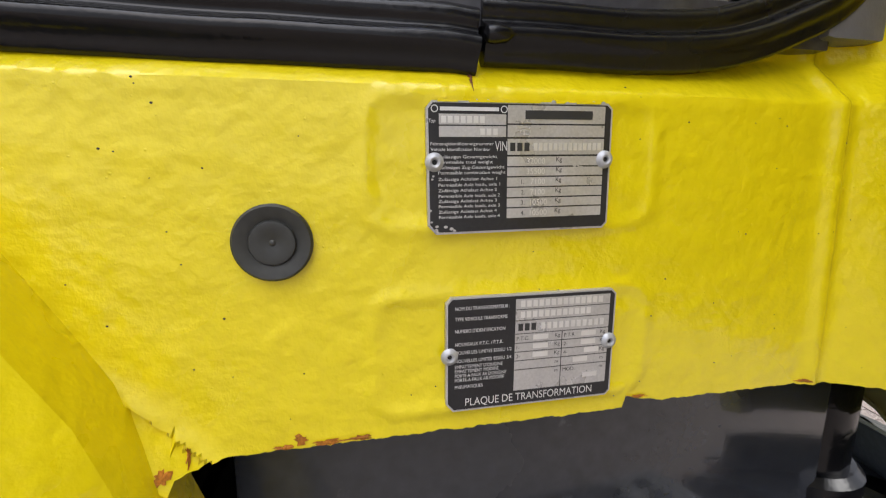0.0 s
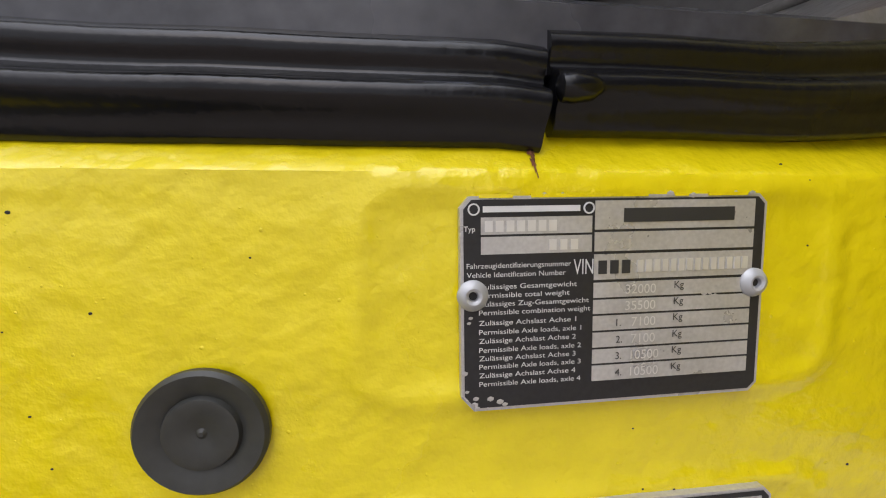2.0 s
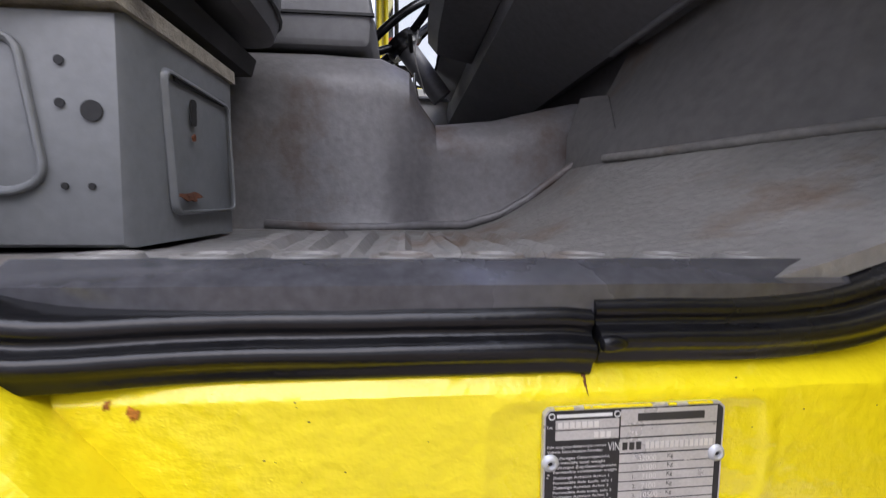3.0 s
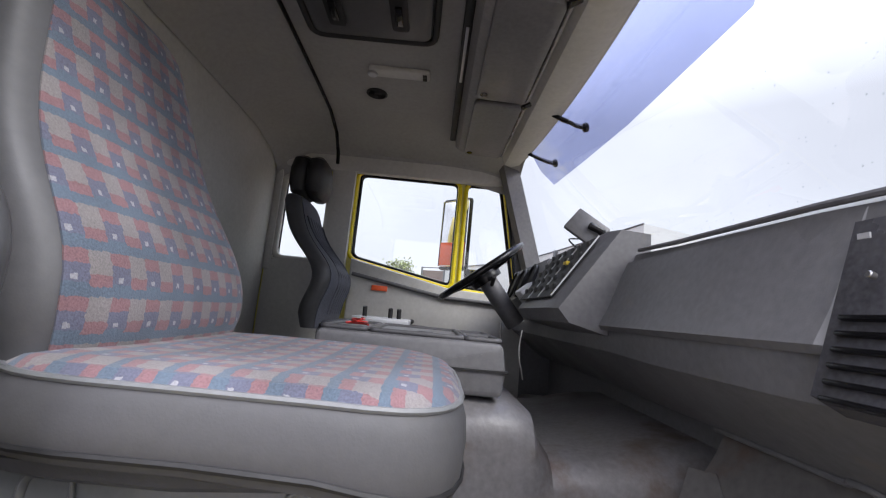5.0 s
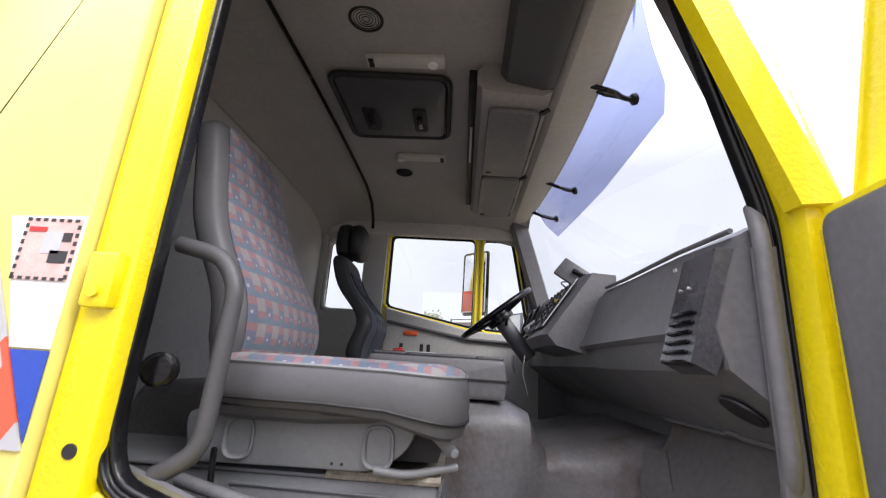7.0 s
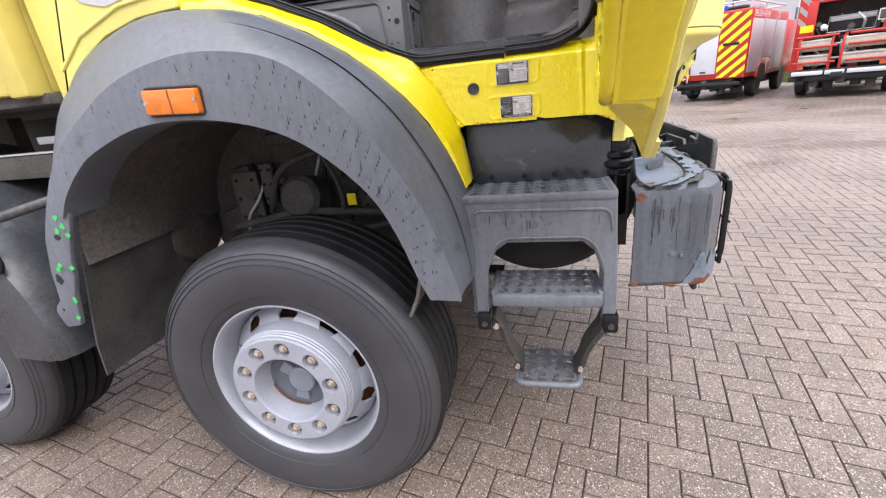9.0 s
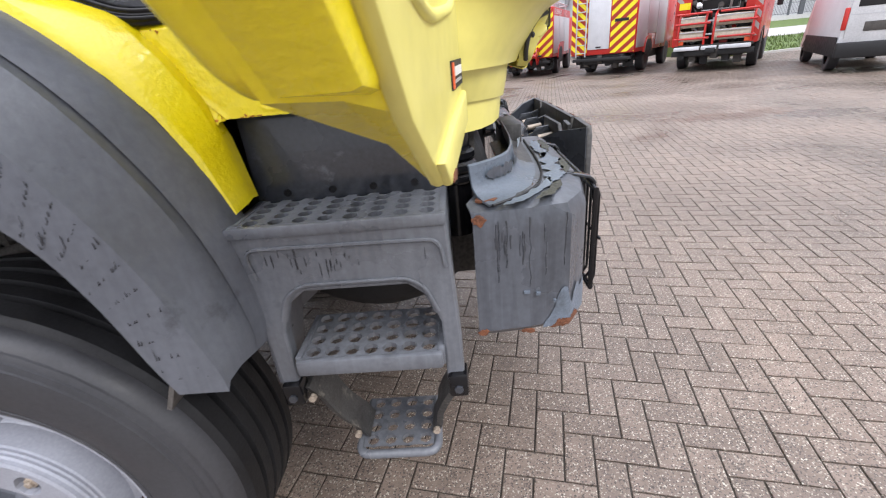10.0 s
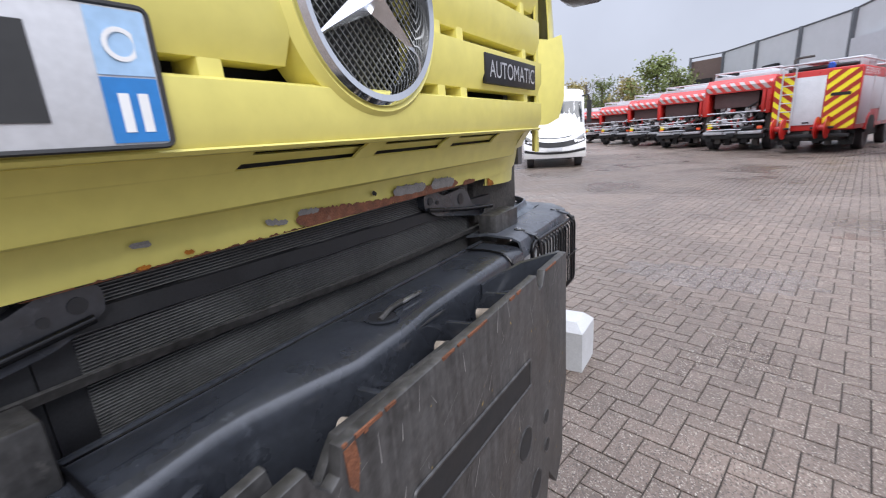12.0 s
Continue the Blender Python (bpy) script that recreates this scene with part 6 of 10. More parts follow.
RUST_FLAKE = mat("flaking_brown_rust", (0.23, 0.095, 0.055), 0.85, vary=0.5, scale=40, bump=0.8, bump_scale=220, spots=(0.30, 0.24, 0.20), spot_amount=0.35, spot_scale=45)
flake("rust_patch", -0.062, 0.215, (0, 0), (0.033, 0.014), RUST_FLAKE, "brown rust where the paint has flaked", 0.0006, 1)
flake("rust_patch", 0.195, 0.50, (0, 0.002), (0.026, 0.022), RUST_FLAKE, "brown rust where the paint has flaked", 0.0007, 2)
flake("rust_patch", 0.53, 0.60, (0, 0.0), (0.014, 0.012), RUST_FLAKE, "brown rust where the paint has flaked", 0.0006, 3)
flake("primer_patch", 0.205, 0.335, (0.016, 0.012), (0.038, 0.034), PRIMER, "grey primer where the paint has flaked", 0.0012, 4)
flake("primer_patch", 0.36, 0.475, (0.010, 0.006), (0.038, 0.030), PRIMER, "grey primer where the paint has flaked", 0.0012, 5)
flake("primer_patch", -0.058, -0.01, (0.024, 0.022), (0.035, 0.031), PRIMER, "grey primer where the paint has flaked", 0.0012, 6)
flake("primer_patch", -0.122, -0.078, (0.020, 0.014), (0.030, 0.023), PRIMER, "grey primer where the paint has flaked", 0.0008, 7)
flake("primer_patch", -0.313, -0.288, (0.032, 0.028), (0.039, 0.036), PRIMER, "small chip down to grey primer", 0.0008, 8)
flake("rust_patch", -0.250, -0.236, (0.007, 0.006), (0.014, 0.012), RUST_EDGE, "orange rust fleck", 0.0008, 9)
flake("rust_patch", -0.309, -0.292, (0.002, 0.001), (0.008, 0.008), RUST_EDGE, "orange rust fleck", 0.0008, 10)
flake("rust_patch", 0.135, 0.15, (0.030, 0.028), (0.040, 0.037), DARK, "dark chip", 0.0008, 11)
flake("edge_rust", -0.42, 0.56, (0, 0), (0.0022, 0.0022), RUST, "rusted lower edge", 0.0004, 12)

# round emblem in a chrome ring
emblem = part("emblem_ring", lathe([(0.152, -0.02), (0.152, 0.012), (0.146, 0.02), (0.136, 0.018), (0.132, 0.0), (0.132, -0.02)], (1.445, 0.012, 1.63), (1, 0, 0), 64, close=True), CHROME, truck, "round chrome front emblem over wire mesh")
part("emblem_collar", lathe([(0.175, -0.05), (0.172, 0.0), (0.160, 0.012), (0.152, 0.006), (0.152, -0.05)], (1.445, 0.012, 1.63), (1, 0, 0), 64, close=True), YELLOW_PALE, emblem)
star = bmesh.new()
for k in range(3):
    a = math.pi / 2 + 2 * math.pi * k / 3
    tip, l, r = (0.136, a), (0.021, a + math.pi / 3), (0.021, a - math.pi / 3)
    spots = [(1.447, 0.012 + p[0] * math.cos(p[1]), 1.63 + p[0] * math.sin(p[1])) for p in (tip, l, r)]
    top, t, u, w = star.verts.new((1.470, 0.012, 1.63)), *[star.verts.new(p) for p in spots]
    star.faces.new((top, t, u)), star.faces.new((top, w, t)), star.faces.new((t, w, u))
part("emblem_star", star, CHROME, emblem, smooth=False)
mesh_bm = bmesh.new()
for k in range(-12, 13):
    h = math.sqrt(max(0.134 ** 2 - (k * 0.0106) ** 2, 0))
    c, s = math.cos(radians(45)), math.sin(radians(45))
    for q in (1, -1):
        a, b = Vector((k * 0.0106, -h)), Vector((k * 0.0106, h))
        pa, pb = [(1.434 + 0.001 * q, 0.012 + v.x * c - q * v.y * s, 1.63 + q * v.x * s + v.y * c) for v in (a, b)]
        if h > 0.01:
            add_tube(mesh_bm, [pa, pb], 0.0015, 4)
tagged(part("wire_mesh", mesh_bm, mat("dull_wire", (0.20, 0.20, 0.19), 0.4, metal=0.7), emblem), kind="stuff")
part("emblem_back", disc((1.38, 0.012, 1.63), (1, 0, 0), 0.145, 0.004, 40), DARK, emblem)

badge = part("badge", swept(box(1.441, 1.452, 0.385, 0.70, 1.535, 1.60, 0.003)), DARK, truck, "black model badge with raised silver letters")
words("badge_word", "AUTOMATIC", (1.452, 0.40, 1.5655), (0, 1, 0), (0, 0, 1), 0.037, SILVER, badge, 0.0015, 0.285)

plate = part("number_plate", swept(box(1.452, 1.456, -0.842, -0.312, 1.437, 1.553, 0.002)), mat("dirty_white_plate", (0.56, 0.565, 0.58), 0.4, vary=0.08, scale=8), truck, "white number plate with blue ends, characters as bars")
BLUE = mat("plate_blue", (0.03, 0.19, 0.50), 0.35, vary=0.1)
INK = mat("black_ink", (0.03, 0.03, 0.03), 0.5)
part("plate_frame", tube([(1.4555 - set_back(y), y, z) for y, z in ring_round([(-0.843, 1.436), (-0.311, 1.436), (-0.311, 1.554), (-0.843, 1.554)], 0.008)], 0.0025, 6, loop=True), INK, plate)
part("blue_end", swept(box(1.4555, 1.4572, -0.840, -0.795, 1.440, 1.550)), BLUE, plate)
part("blue_end", swept(box(1.4555, 1.4572, -0.358, -0.315, 1.440, 1.495)), BLUE, plate)
part("region_field", swept(box(1.4555, 1.4570, -0.358, -0.315, 1.497, 1.550)), mat("pale_blue", (0.35, 0.52, 0.72), 0.4), plate)
for y0, y1, z0, z1 in ((-0.786, -0.752, 1.458, 1.533), (-0.737, -0.703, 1.458, 1.533), (-0.680, -0.665, 1.490, 1.502), (-0.653, -0.619, 1.458, 1.533), (-0.606, -0.572, 1.458, 1.533), (-0.559, -0.525, 1.458, 1.533), (-0.511, -0.497, 1.490, 1.502), (-0.476, -0.442, 1.458, 1.533), (-0.431, -0.397, 1.458, 1.533)):
    part("plate_bar", swept(box(1.4555, 1.4572, y0, y1, z0, z1)), INK, plate)
for y0, y1, z0, z1 in ((-0.348, -0.340, 1.449, 1.482), (-0.333, -0.325, 1.449, 1.482), (-0.825, -0.810, 1.449, 1.472)):
    part("end_bar", swept(box(1.4572, 1.4578, y0, y1, z0, z1)), WHITE, plate)
part("end_disc", lathe([(0.010, 0), (0.010, 0.001), (0.014, 0.001), (0.014, 0)], (1.4535, -0.337, 1.522), (1, 0, 0), 20, close=True), WHITE, plate)
for k in range(12):
    a = 2 * math.pi * k / 12
    part("end_dot", swept(disc((1.4572, -0.818 + 0.014 * math.cos(a), 1.52 + 0.014 * math.sin(a)), (1, 0, 0), 0.0018, 0.0006, 8)), mat("plate_gold", (0.75, 0.55, 0.05), 0.4) if k == 0 else bpy.data.materials["plate_gold"], plate)
part("plate_screw", swept(disc((1.457, -0.832, 1.497), (1, 0, 0), 0.005, 0.003, 12)), STEEL, plate)

# mirror arms: one at the far front corner, one outside the far window
mirror = part("mirror", box(0.51, 0.74, 1.331, 1.37, 2.32, 2.80, 0.02, about((0.62, 1.33, 2.5), 0, 0, -40)), BLACK, truck, "tall black door mirror with orange sticker")
part("mirror_glass", box(0.52, 0.73, 1.326, 1.3285, 2.34, 2.78, 0.008, about((0.62, 1.33, 2.5), 0, 0, -40)), mat("mirror_glass", (0.8, 0.8, 0.82), 0.03, metal=1.0), mirror)
part("mirror_sticker", box(0.53, 0.72, 1.318, 1.3215, 2.35, 2.50, 0.002, about((0.62, 1.33, 2.5), 0, 0, -40)), ORANGE_RED, mirror)
part("mirror_arm", tube(rounded([(0.85, 1.16, 2.30), (0.75, 1.30, 2.28), (0.68, 1.36, 2.40), (0.68, 1.36, 2.75)], 0.06), 0.014, 8), BLACK, mirror)
part("arm_clamp", box(0.70, 0.80, 1.15, 1.22, 2.27, 2.32, 0.01), BLACK, mirror)
front_mirror = part("front_mirror", box(1.42, 1.56, 0.95, 1.12, 1.82, 2.02, 0.03), BLACK, truck, "black kerb mirror on the cab corner")
part("mirror_stalk", tube([(1.40, 1.0, 1.98), (1.30, 1.02, 2.05)], 0.016, 8), BLACK, front_mirror)


# ---- the open cab door ----
def swung(bm):
    bmesh.ops.transform(bm, matrix=about((1.165, -1.15, 0), 0, 0, DOOR_ANGLE), verts=bm.verts)
    return bm


DOOR_ANGLE = 84
outer_edge = [(1.155, 1.292), (0.95, 1.272), (0.86, 1.264), (0.72, 1.357), (0.63, 1.459), (0.54, 1.529), (0.432, 1.610), (0.30, 1.665), (0.04, 1.71)]
waist = [(0.04, 2.24), (1.155, 2.24)]
door = part("cab_door", swung(prism(outer_edge + waist, "y", -1.178, -1.158, 0.008)), YELLOW_PALE, truck, "open pale yellow cab door with black inner trim")
inner_edge = [(1.15, 1.40), (0.90, 1.39), (0.74, 1.375), (0.66, 1.387), (0.585, 1.464), (0.47, 1.547), (0.36, 1.622), (0.25, 1.668), (0.05, 1.725)]
part("door_inner", swung(prism(inner_edge + waist, "y", -1.162, -1.085, 0.010)), YELLOW_OLD, door)
part("door_hem", swung(thick(loft([[(x, -1.160, z + 0.012), (x + (u - x) * 0.5, -1.135, (z + w) / 2 + 0.01), (u, -1.092, w)] for (x, z), (u, w) in zip(outer_edge, inner_edge)], closed=False), 0.003)), YELLOW_OLD, door)
part("door_step", swung(prism([(1.150, 1.290), (0.95, 1.271), (0.862, 1.264), (0.81, 1.302), (0.95, 1.322), (1.150, 1.343)], "y", -1.186, -1.172, 0.005)), YELLOW_PALE, door)
part("door_crease", swung(tube(rounded([(1.08, -1.178, 2.1), (1.08, -1.178, 1.46), (0.80, -1.178, 1.43), (0.60, -1.178, 1.50), (0.40, -1.178, 1.70), (0.12, -1.178, 1.85)], 0.08), 0.007, 6)), YELLOW_PALE, door)
for a, b in (((0.06, 2.22), (0.06, 2.90)), ((0.06, 2.90), (0.93, 2.90)), ((0.93, 2.90), (1.14, 2.24)), ((0.70, 2.24), (0.70, 2.89))):
    part("window_frame", swung(tube([(a[0], -1.15, a[1]), (b[0], -1.15, b[1])], 0.026, 8)), YELLOW_OLD, door)
door_glass = part("door_glass", swung(prism([(0.08, 2.24), (1.12, 2.24), (0.92, 2.88), (0.08, 2.88)], "y", -1.153, -1.148)), GLASS, door)
door_glass.visible_shadow = False
part("door_lining", swung(prism(ring_round([(1.135, 1.578), (0.42, 1.573), (0.382, 1.602), (0.331, 1.634), (0.248, 1.665), (0.10, 1.735), (0.08, 2.22), (1.135, 2.22)], 0.03), "y", -1.088, -1.065, 0.01)), TRIM_DARK, door, "black plastic door lining")
part("door_pocket", swung(prism(ring_round([(1.08, 1.62), (0.62, 1.62), (0.46, 1.68), (0.40, 1.74), (0.40, 1.82), (1.08, 1.84)], 0.04), "y", -1.068, -1.05, 0.008)), DARK, door)
part("door_pull", swung(tube(rounded([(0.30, -1.07, 1.95), (0.30, -1.02, 1.95), (0.60, -1.02, 1.90), (0.60, -1.07, 1.90)], 0.03), 0.014, 8)), BLACK, door)
part("inner_flange", swung(tube(rounded([(1.140, -1.084, 2.2)] + [(x - 0.004, -1.084, z + 0.012) for x, z in inner_edge], 0.03), 0.012, 8)), YELLOW_OLD, door)
for z in (1.70, 2.05):
    hinge = part("door_hinge", box(1.115, 1.172, -1.155, -1.11, z - 0.03, z + 0.03, 0.008), YELLOW_OLD, door)
    part("hinge_bolt", disc((1.125, -1.162, z), (0, -1, 0), 0.009, 0.006, 8), RUST, hinge)
sticker = part("dealer_sticker", swung(box(0.995, 1.148, -1.1805, -1.1775, 1.355, 1.392)), DARK, door, "small black sticker with an orange mark")
part("sticker_mark", swung(box(0.997, 1.012, -1.1822, -1.18, 1.357, 1.390)), ORANGE_RED, sticker)
part("sticker_bar", swung(box(1.02, 1.125, -1.1822, -1.18, 1.372, 1.384)), WHITE, sticker)
part("sticker_line", swung(box(1.02, 1.115, -1.1822, -1.18, 1.363, 1.367)), SILVER, sticker)
for x0, x1, z in ((0.70, 1.0, 1.455), (0.74, 1.02, 1.495)):
    part("pressed_rib", swung(tube(rounded([(x0, -1.085, z), (x0 + 0.02, -1.080, z + 0.012), (x1, -1.080, z + 0.014), (x1 + 0.02, -1.085, z)], 0.01), 0.008, 6)), YELLOW_OLD, door)
for x, z in ((1.10, 1.50), (1.10, 1.44), (1.065, 1.475)):
    part("panel_hole", swung(disc((x, -1.0825, z), (0, 1, 0), 0.010, 0.002, 14)), DARK, door)
part("edge_rust", swung(prism(ragged(0.885, 1.270, 0.03, 0.008, 3), "y", -1.1875, -1.18)), RUST, door)

# ---- cab interior ----
PLATE_DARK = mat("dark_smooth_plate", (0.06, 0.06, 0.067), 0.2, vary=0.3, scale=9, bump=0.05, spots=(0.11, 0.115, 0.125), spot_amount=0.35, spot_scale=5)
SEAT_SIDE = mat("dark_seat_vinyl", (0.062, 0.063, 0.070), 0.45, vary=0.1, scale=6, bump=0.08, bump_scale=300)
SEAT_VINYL = mat("grey_seat_vinyl", (0.078, 0.078, 0.083), 0.55, vary=0.08, scale=5, bump=0.06, bump_scale=300)
HANDLE = mat("grey_handle", (0.06, 0.06, 0.064), 0.5, vary=0.1, scale=9, bump=0.08)
def smooth_step(a, b, v):
    q = min(max((v - a) / (b - a), 0), 1)
    return q * q * (3 - 2 * q)


# floor with ribs, tread plate along the sill
def toe_edge(y):
    """Where the floor's ramp meets the toe board."""
    return 1.075 + min(max((-0.62 - y) / 0.32, 0), 1.2) * 0.098


floor_bm = bmesh.new()
grid = []
for i in range(241):
    x = -0.45 + 1.75 * i / 240
    line = []
    for j in range(121):
        y = -1.06 + (0.62 * j / 100 if j <= 100 else 0.62 + 1.5 * (j - 100) / 20)
        z = 1.525 + 0.004 * noise.noise((x * 6, y * 6, 0)) + 0.0012 * noise.noise((x * 40, y * 40, 2))
        fan = (x - 0.76) / (1 + 0.35 * (y + 0.93)) + 0.147
        if 0 < fan < 0.294:
            u = 1 - abs((fan / 0.042) % 1 - 0.5) * 2
            z += (0.010 * smooth_step(0.30, 0.48, u) - 0.004 * smooth_step(0.62, 0.80, u)) * smooth_step(-0.945, -0.93, y) * (1 - smooth_step(-0.650, -0.635, y))
        edge = toe_edge(y)
        z += 0.117 * min(max((x - 0.88) / (edge - 0.88), 0), 1.0) ** 1.6
        line.append(floor_bm.verts.new((x, y, z)))
    grid.append(line)
for one, two in zip(grid, grid[1:]):
    for j in range(120):
        floor_bm.faces.new((one[j], two[j], two[j + 1], one[j + 1]))
cab_floor = part("cab_floor", thick(floor_bm, 0.01), FLOOR, truck, "worn dirty grey-brown rubber cab floor")
tread = part("tread_plate", prism([(-1.064, 1.515), (-1.064, 1.535), (-1.045, 1.545), (-1.0, 1.54), (-1.0, 1.515)], "x", 0.58, 1.06, 0.003), PLATE_DARK, truck, "dark sill tread plate with oval studs")
for k in range(9):
    part("stud", lathe([(0.019, 0), (0.017, 0.003), (0.013, 0.003), (0.012, 0.0015), (0.0, 0.002)], (0.61 + 0.052 * k, -1.022, 1.542), (0, 0, 1), 20), FLOOR, tread, "worn round stud")
part("kick_wall", prism([(-1.07, 1.52), (-1.056, 1.52), (-1.056, 2.2), (-1.07, 2.2)], "x", 1.05, 1.09, 0.004), TRIM_DARK, truck)

# engine tunnel with its mat
def tunnel_ring(x, half, top, round_by=0.09):
    foot = 1.52
    out = [(x, -half - 0.03, foot), (x, -half, foot + 0.06)]
    for k in range(6):
        a = radians(15 * k)
        out.append((x, -half + round_by - round_by * math.cos(a), top - round_by + round_by * math.sin(a) + 0.0))
    return out + [(x, -y, z) for _, y, z in out[::-1]]


tunnel = part("engine_tunnel", loft([tunnel_ring(x, h, t) for x, h, t in ((-0.46, 0.43, 1.86), (0.2, 0.43, 1.865), (0.60, 0.44, 1.865), (0.72, 0.44, 1.86), (0.775, 0.43, 1.84), (0.80, 0.41, 1.78), (0.83, 0.40, 1.742), (0.95, 0.41, 1.752), (1.05, 0.42, 1.775), (1.12, 0.42, 1.79), (1.25, 0.42, 1.80))]),
              TUNNEL, truck, "engine tunnel covered in worn grey vinyl mat")
part("tunnel_hem", tube([(0.52, -0.475, 1.535), (0.62, -0.50, 1.53), (0.72, -0.50, 1.53), (0.80, -0.47, 1.533), (0.88, -0.452, 1.533), (0.95, -0.452, 1.554), (1.0, -0.458, 1.584), (1.05, -0.468, 1.624), (1.085, -0.475, 1.65)], 0.008, 8), TUNNEL, tunnel)


# walls, ceiling
part("rear_lining", prism([(-1.07, 1.5), (1.08, 1.5), (1.08, 2.75), (0.95, 2.95), (0.7, 3.03), (-0.7, 3.03), (-0.98, 2.95), (-1.07, 2.8)], "x", -0.50, -0.465, 0.02), TRIM, truck, "plain grey cab rear lining")
ceil = part("cab_ceiling", loft([[(x, y, z + e) for y, z in ((-1.065, 2.80), (-1.04, 2.92), (-0.95, 3.01), (-0.7, 3.045), (0, 3.055), (0.7, 3.045), (0.93, 3.0), (1.04, 2.93), (1.075, 2.83))] for x, e in ((-0.46, -0.14), (-0.40, -0.06), (-0.28, -0.01), (-0.1, 0.0), (0.5, 0.0), (0.75, -0.02), (0.97, -0.07))], closed=False), HEADLINER, truck, "grey fabric headliner")
part("ceiling_strip", tube([(-0.10, y, z) for y, z in ((-1.03, 2.90), (-0.95, 2.985), (-0.75, 3.03), (-0.4, 3.043), (0, 3.048), (0.4, 3.043), (0.7, 3.033), (0.88, 2.985), (0.97, 2.90), (0.99, 2.84))], 0.014, 8, flat=0.6), BLACK, ceil)
hatch = part("roof_hatch", prism(ring_round([(0.0, -0.39), (0.445, -0.37), (0.425, 0.045), (-0.002, 0.05)], 0.04), "z", 3.02, 3.05, 0.01), SEAT_SIDE, truck, "dark roof hatch with two finger grips")
part("hatch_rim", tube([(x, y, 3.03) for x, y in ring_round([(-0.015, -0.405), (0.46, -0.385), (0.44, 0.06), (-0.015, 0.065)], 0.05)], 0.012, 8, loop=True), DARK, hatch)
for x in (0.10, 0.32):
    grip = part("hatch_grip", prism(ring_round([(x - 0.03, -0.19), (x + 0.03, -0.19), (x + 0.03, -0.02), (x - 0.03, -0.02)], 0.015), "z", 3.008, 3.022, 0.004), DARK, hatch)
    part("grip_lever", box(x - 0.012, x + 0.012, -0.15, -0.06, 2.998, 3.01, 0.004), BLACK, grip)
for x, y, r in ((0.19, -0.655, 0.058), (0.165, 0.51, 0.05)):
    vent = part("ceiling_speaker", lathe([(r, 0), (r, 0.008), (r - 0.008, 0.012), (r - 0.012, 0.004), (0.0, 0.006)], (x, y, 3.052), (0, 0, -1), 32), DARK, truck, "round dark ceiling speaker")
    for k in range(4):
        part("speaker_rib", lathe([(0.01 + 0.01 * k, 0.005), (0.012 + 0.01 * k, 0.009), (0.014 + 0.01 * k, 0.005)], (x, y, 3.052), (0, 0, -1), 24), DARK, vent)
for y, x0, x1, knob in ((-0.465, 0.15, 0.445, 0.40), (0.30, 0.16, 0.42, 0.175)):
    strip = part("reading_lamp", box(x0, x1, y - 0.032, y + 0.032, 3.03, 3.052, 0.008), TRIM, truck, "ceiling lamp strip with round knob")
    part("lamp_knob", disc((knob, y, 3.032), (0, 0, -1), 0.021, 0.014, 20, 0.004), WHITE if knob > 0.3 else SILVER, strip)
    for k in range(2):
        part("lamp_switch", box(x0 + 0.012 if knob > 0.3 else x1 - 0.03, x0 + 0.03 if knob > 0.3 else x1 - 0.012, y - 0.022 + 0.024 * k, y - 0.004 + 0.024 * k, 3.024, 3.032, 0.002), DARK, strip)
SHELF = mat("grey_shelf_padding", (0.26, 0.255, 0.25), 0.7, vary=0.12, scale=5, bump=0.12, bump_scale=300)
# overhead shelf and inner visors over the windscreen
def shelf_ring(y, drop):
    return [(0.60, y, 3.05), (0.565, y, 3.0), (0.568, y, 2.945), (0.585, y, 2.912 + drop), (0.615, y, 2.902 + drop), (0.80, y, 2.905), (0.835, y, 2.925), (0.845, y, 2.96), (0.845, y, 3.04)]


shelf = part("overhead_shelf", loft([shelf_ring(y, d) for y, d in ((-0.47, 0.02), (-0.455, 0.006), (-0.43, 0.0), (0.1, 0.0), (0.74, 0.0), (0.79, 0.006), (0.82, 0.02))]), SHELF, truck, "grey overhead shelf above the windscreen")
part("shelf_slot", box(0.535, 0.566, -0.42, 0.84, 2.985, 3.05, 0.006), DARK, shelf)
part("shelf_slot_light", box(0.545, 0.556, -0.12, 0.22, 2.979, 2.987, 0.003), SILVER, shelf)
for y0, y1 in ((-0.41, 0.155), (0.172, 0.75)):
    visor = part("inner_visor", prism(ring_round([(0.612, y0), (0.805, y0 + 0.012), (0.805, y1), (0.612, y1 - 0.008)], 0.03), "z", 2.876, 2.899, 0.008), TRIM_DARK, truck, "dark grey padded sun visor")
    part("visor_clip", tube([(0.805, y0 + 0.03, 2.888), (0.838, y0 + 0.02, 2.905)], 0.010, 8), BLACK, visor)
    part("visor_rod", tube([(0.807, y0 + 0.01, 2.888), (0.810, (y0 + y1) / 2, 2.888), (0.807, y1 - 0.01, 2.888)], 0.006, 6), BLACK, visor)
    part("visor_notch", disc((0.640, y1 - 0.05, 2.877), (0, 0, -1), 0.014, 0.003, 14), BLACK, visor)
part("header_trim", loft([[(0.845, y, 3.02), (0.847, y, 2.955), (0.868, y, 2.928), (0.905, y, 2.918), (0.945 + 0.03 * (1 - y * y), y, 2.925), (0.965 + 0.05 * (1 - y * y), y, 2.945), (0.97 + 0.05 * (1 - y * y), y, 3.0)] for y in (-1.02, -0.8, -0.6, -0.4, -0.2, 0, 0.2, 0.4, 0.6, 0.8, 1.02)]), TRIM, truck, "grey trim above the windscreen")
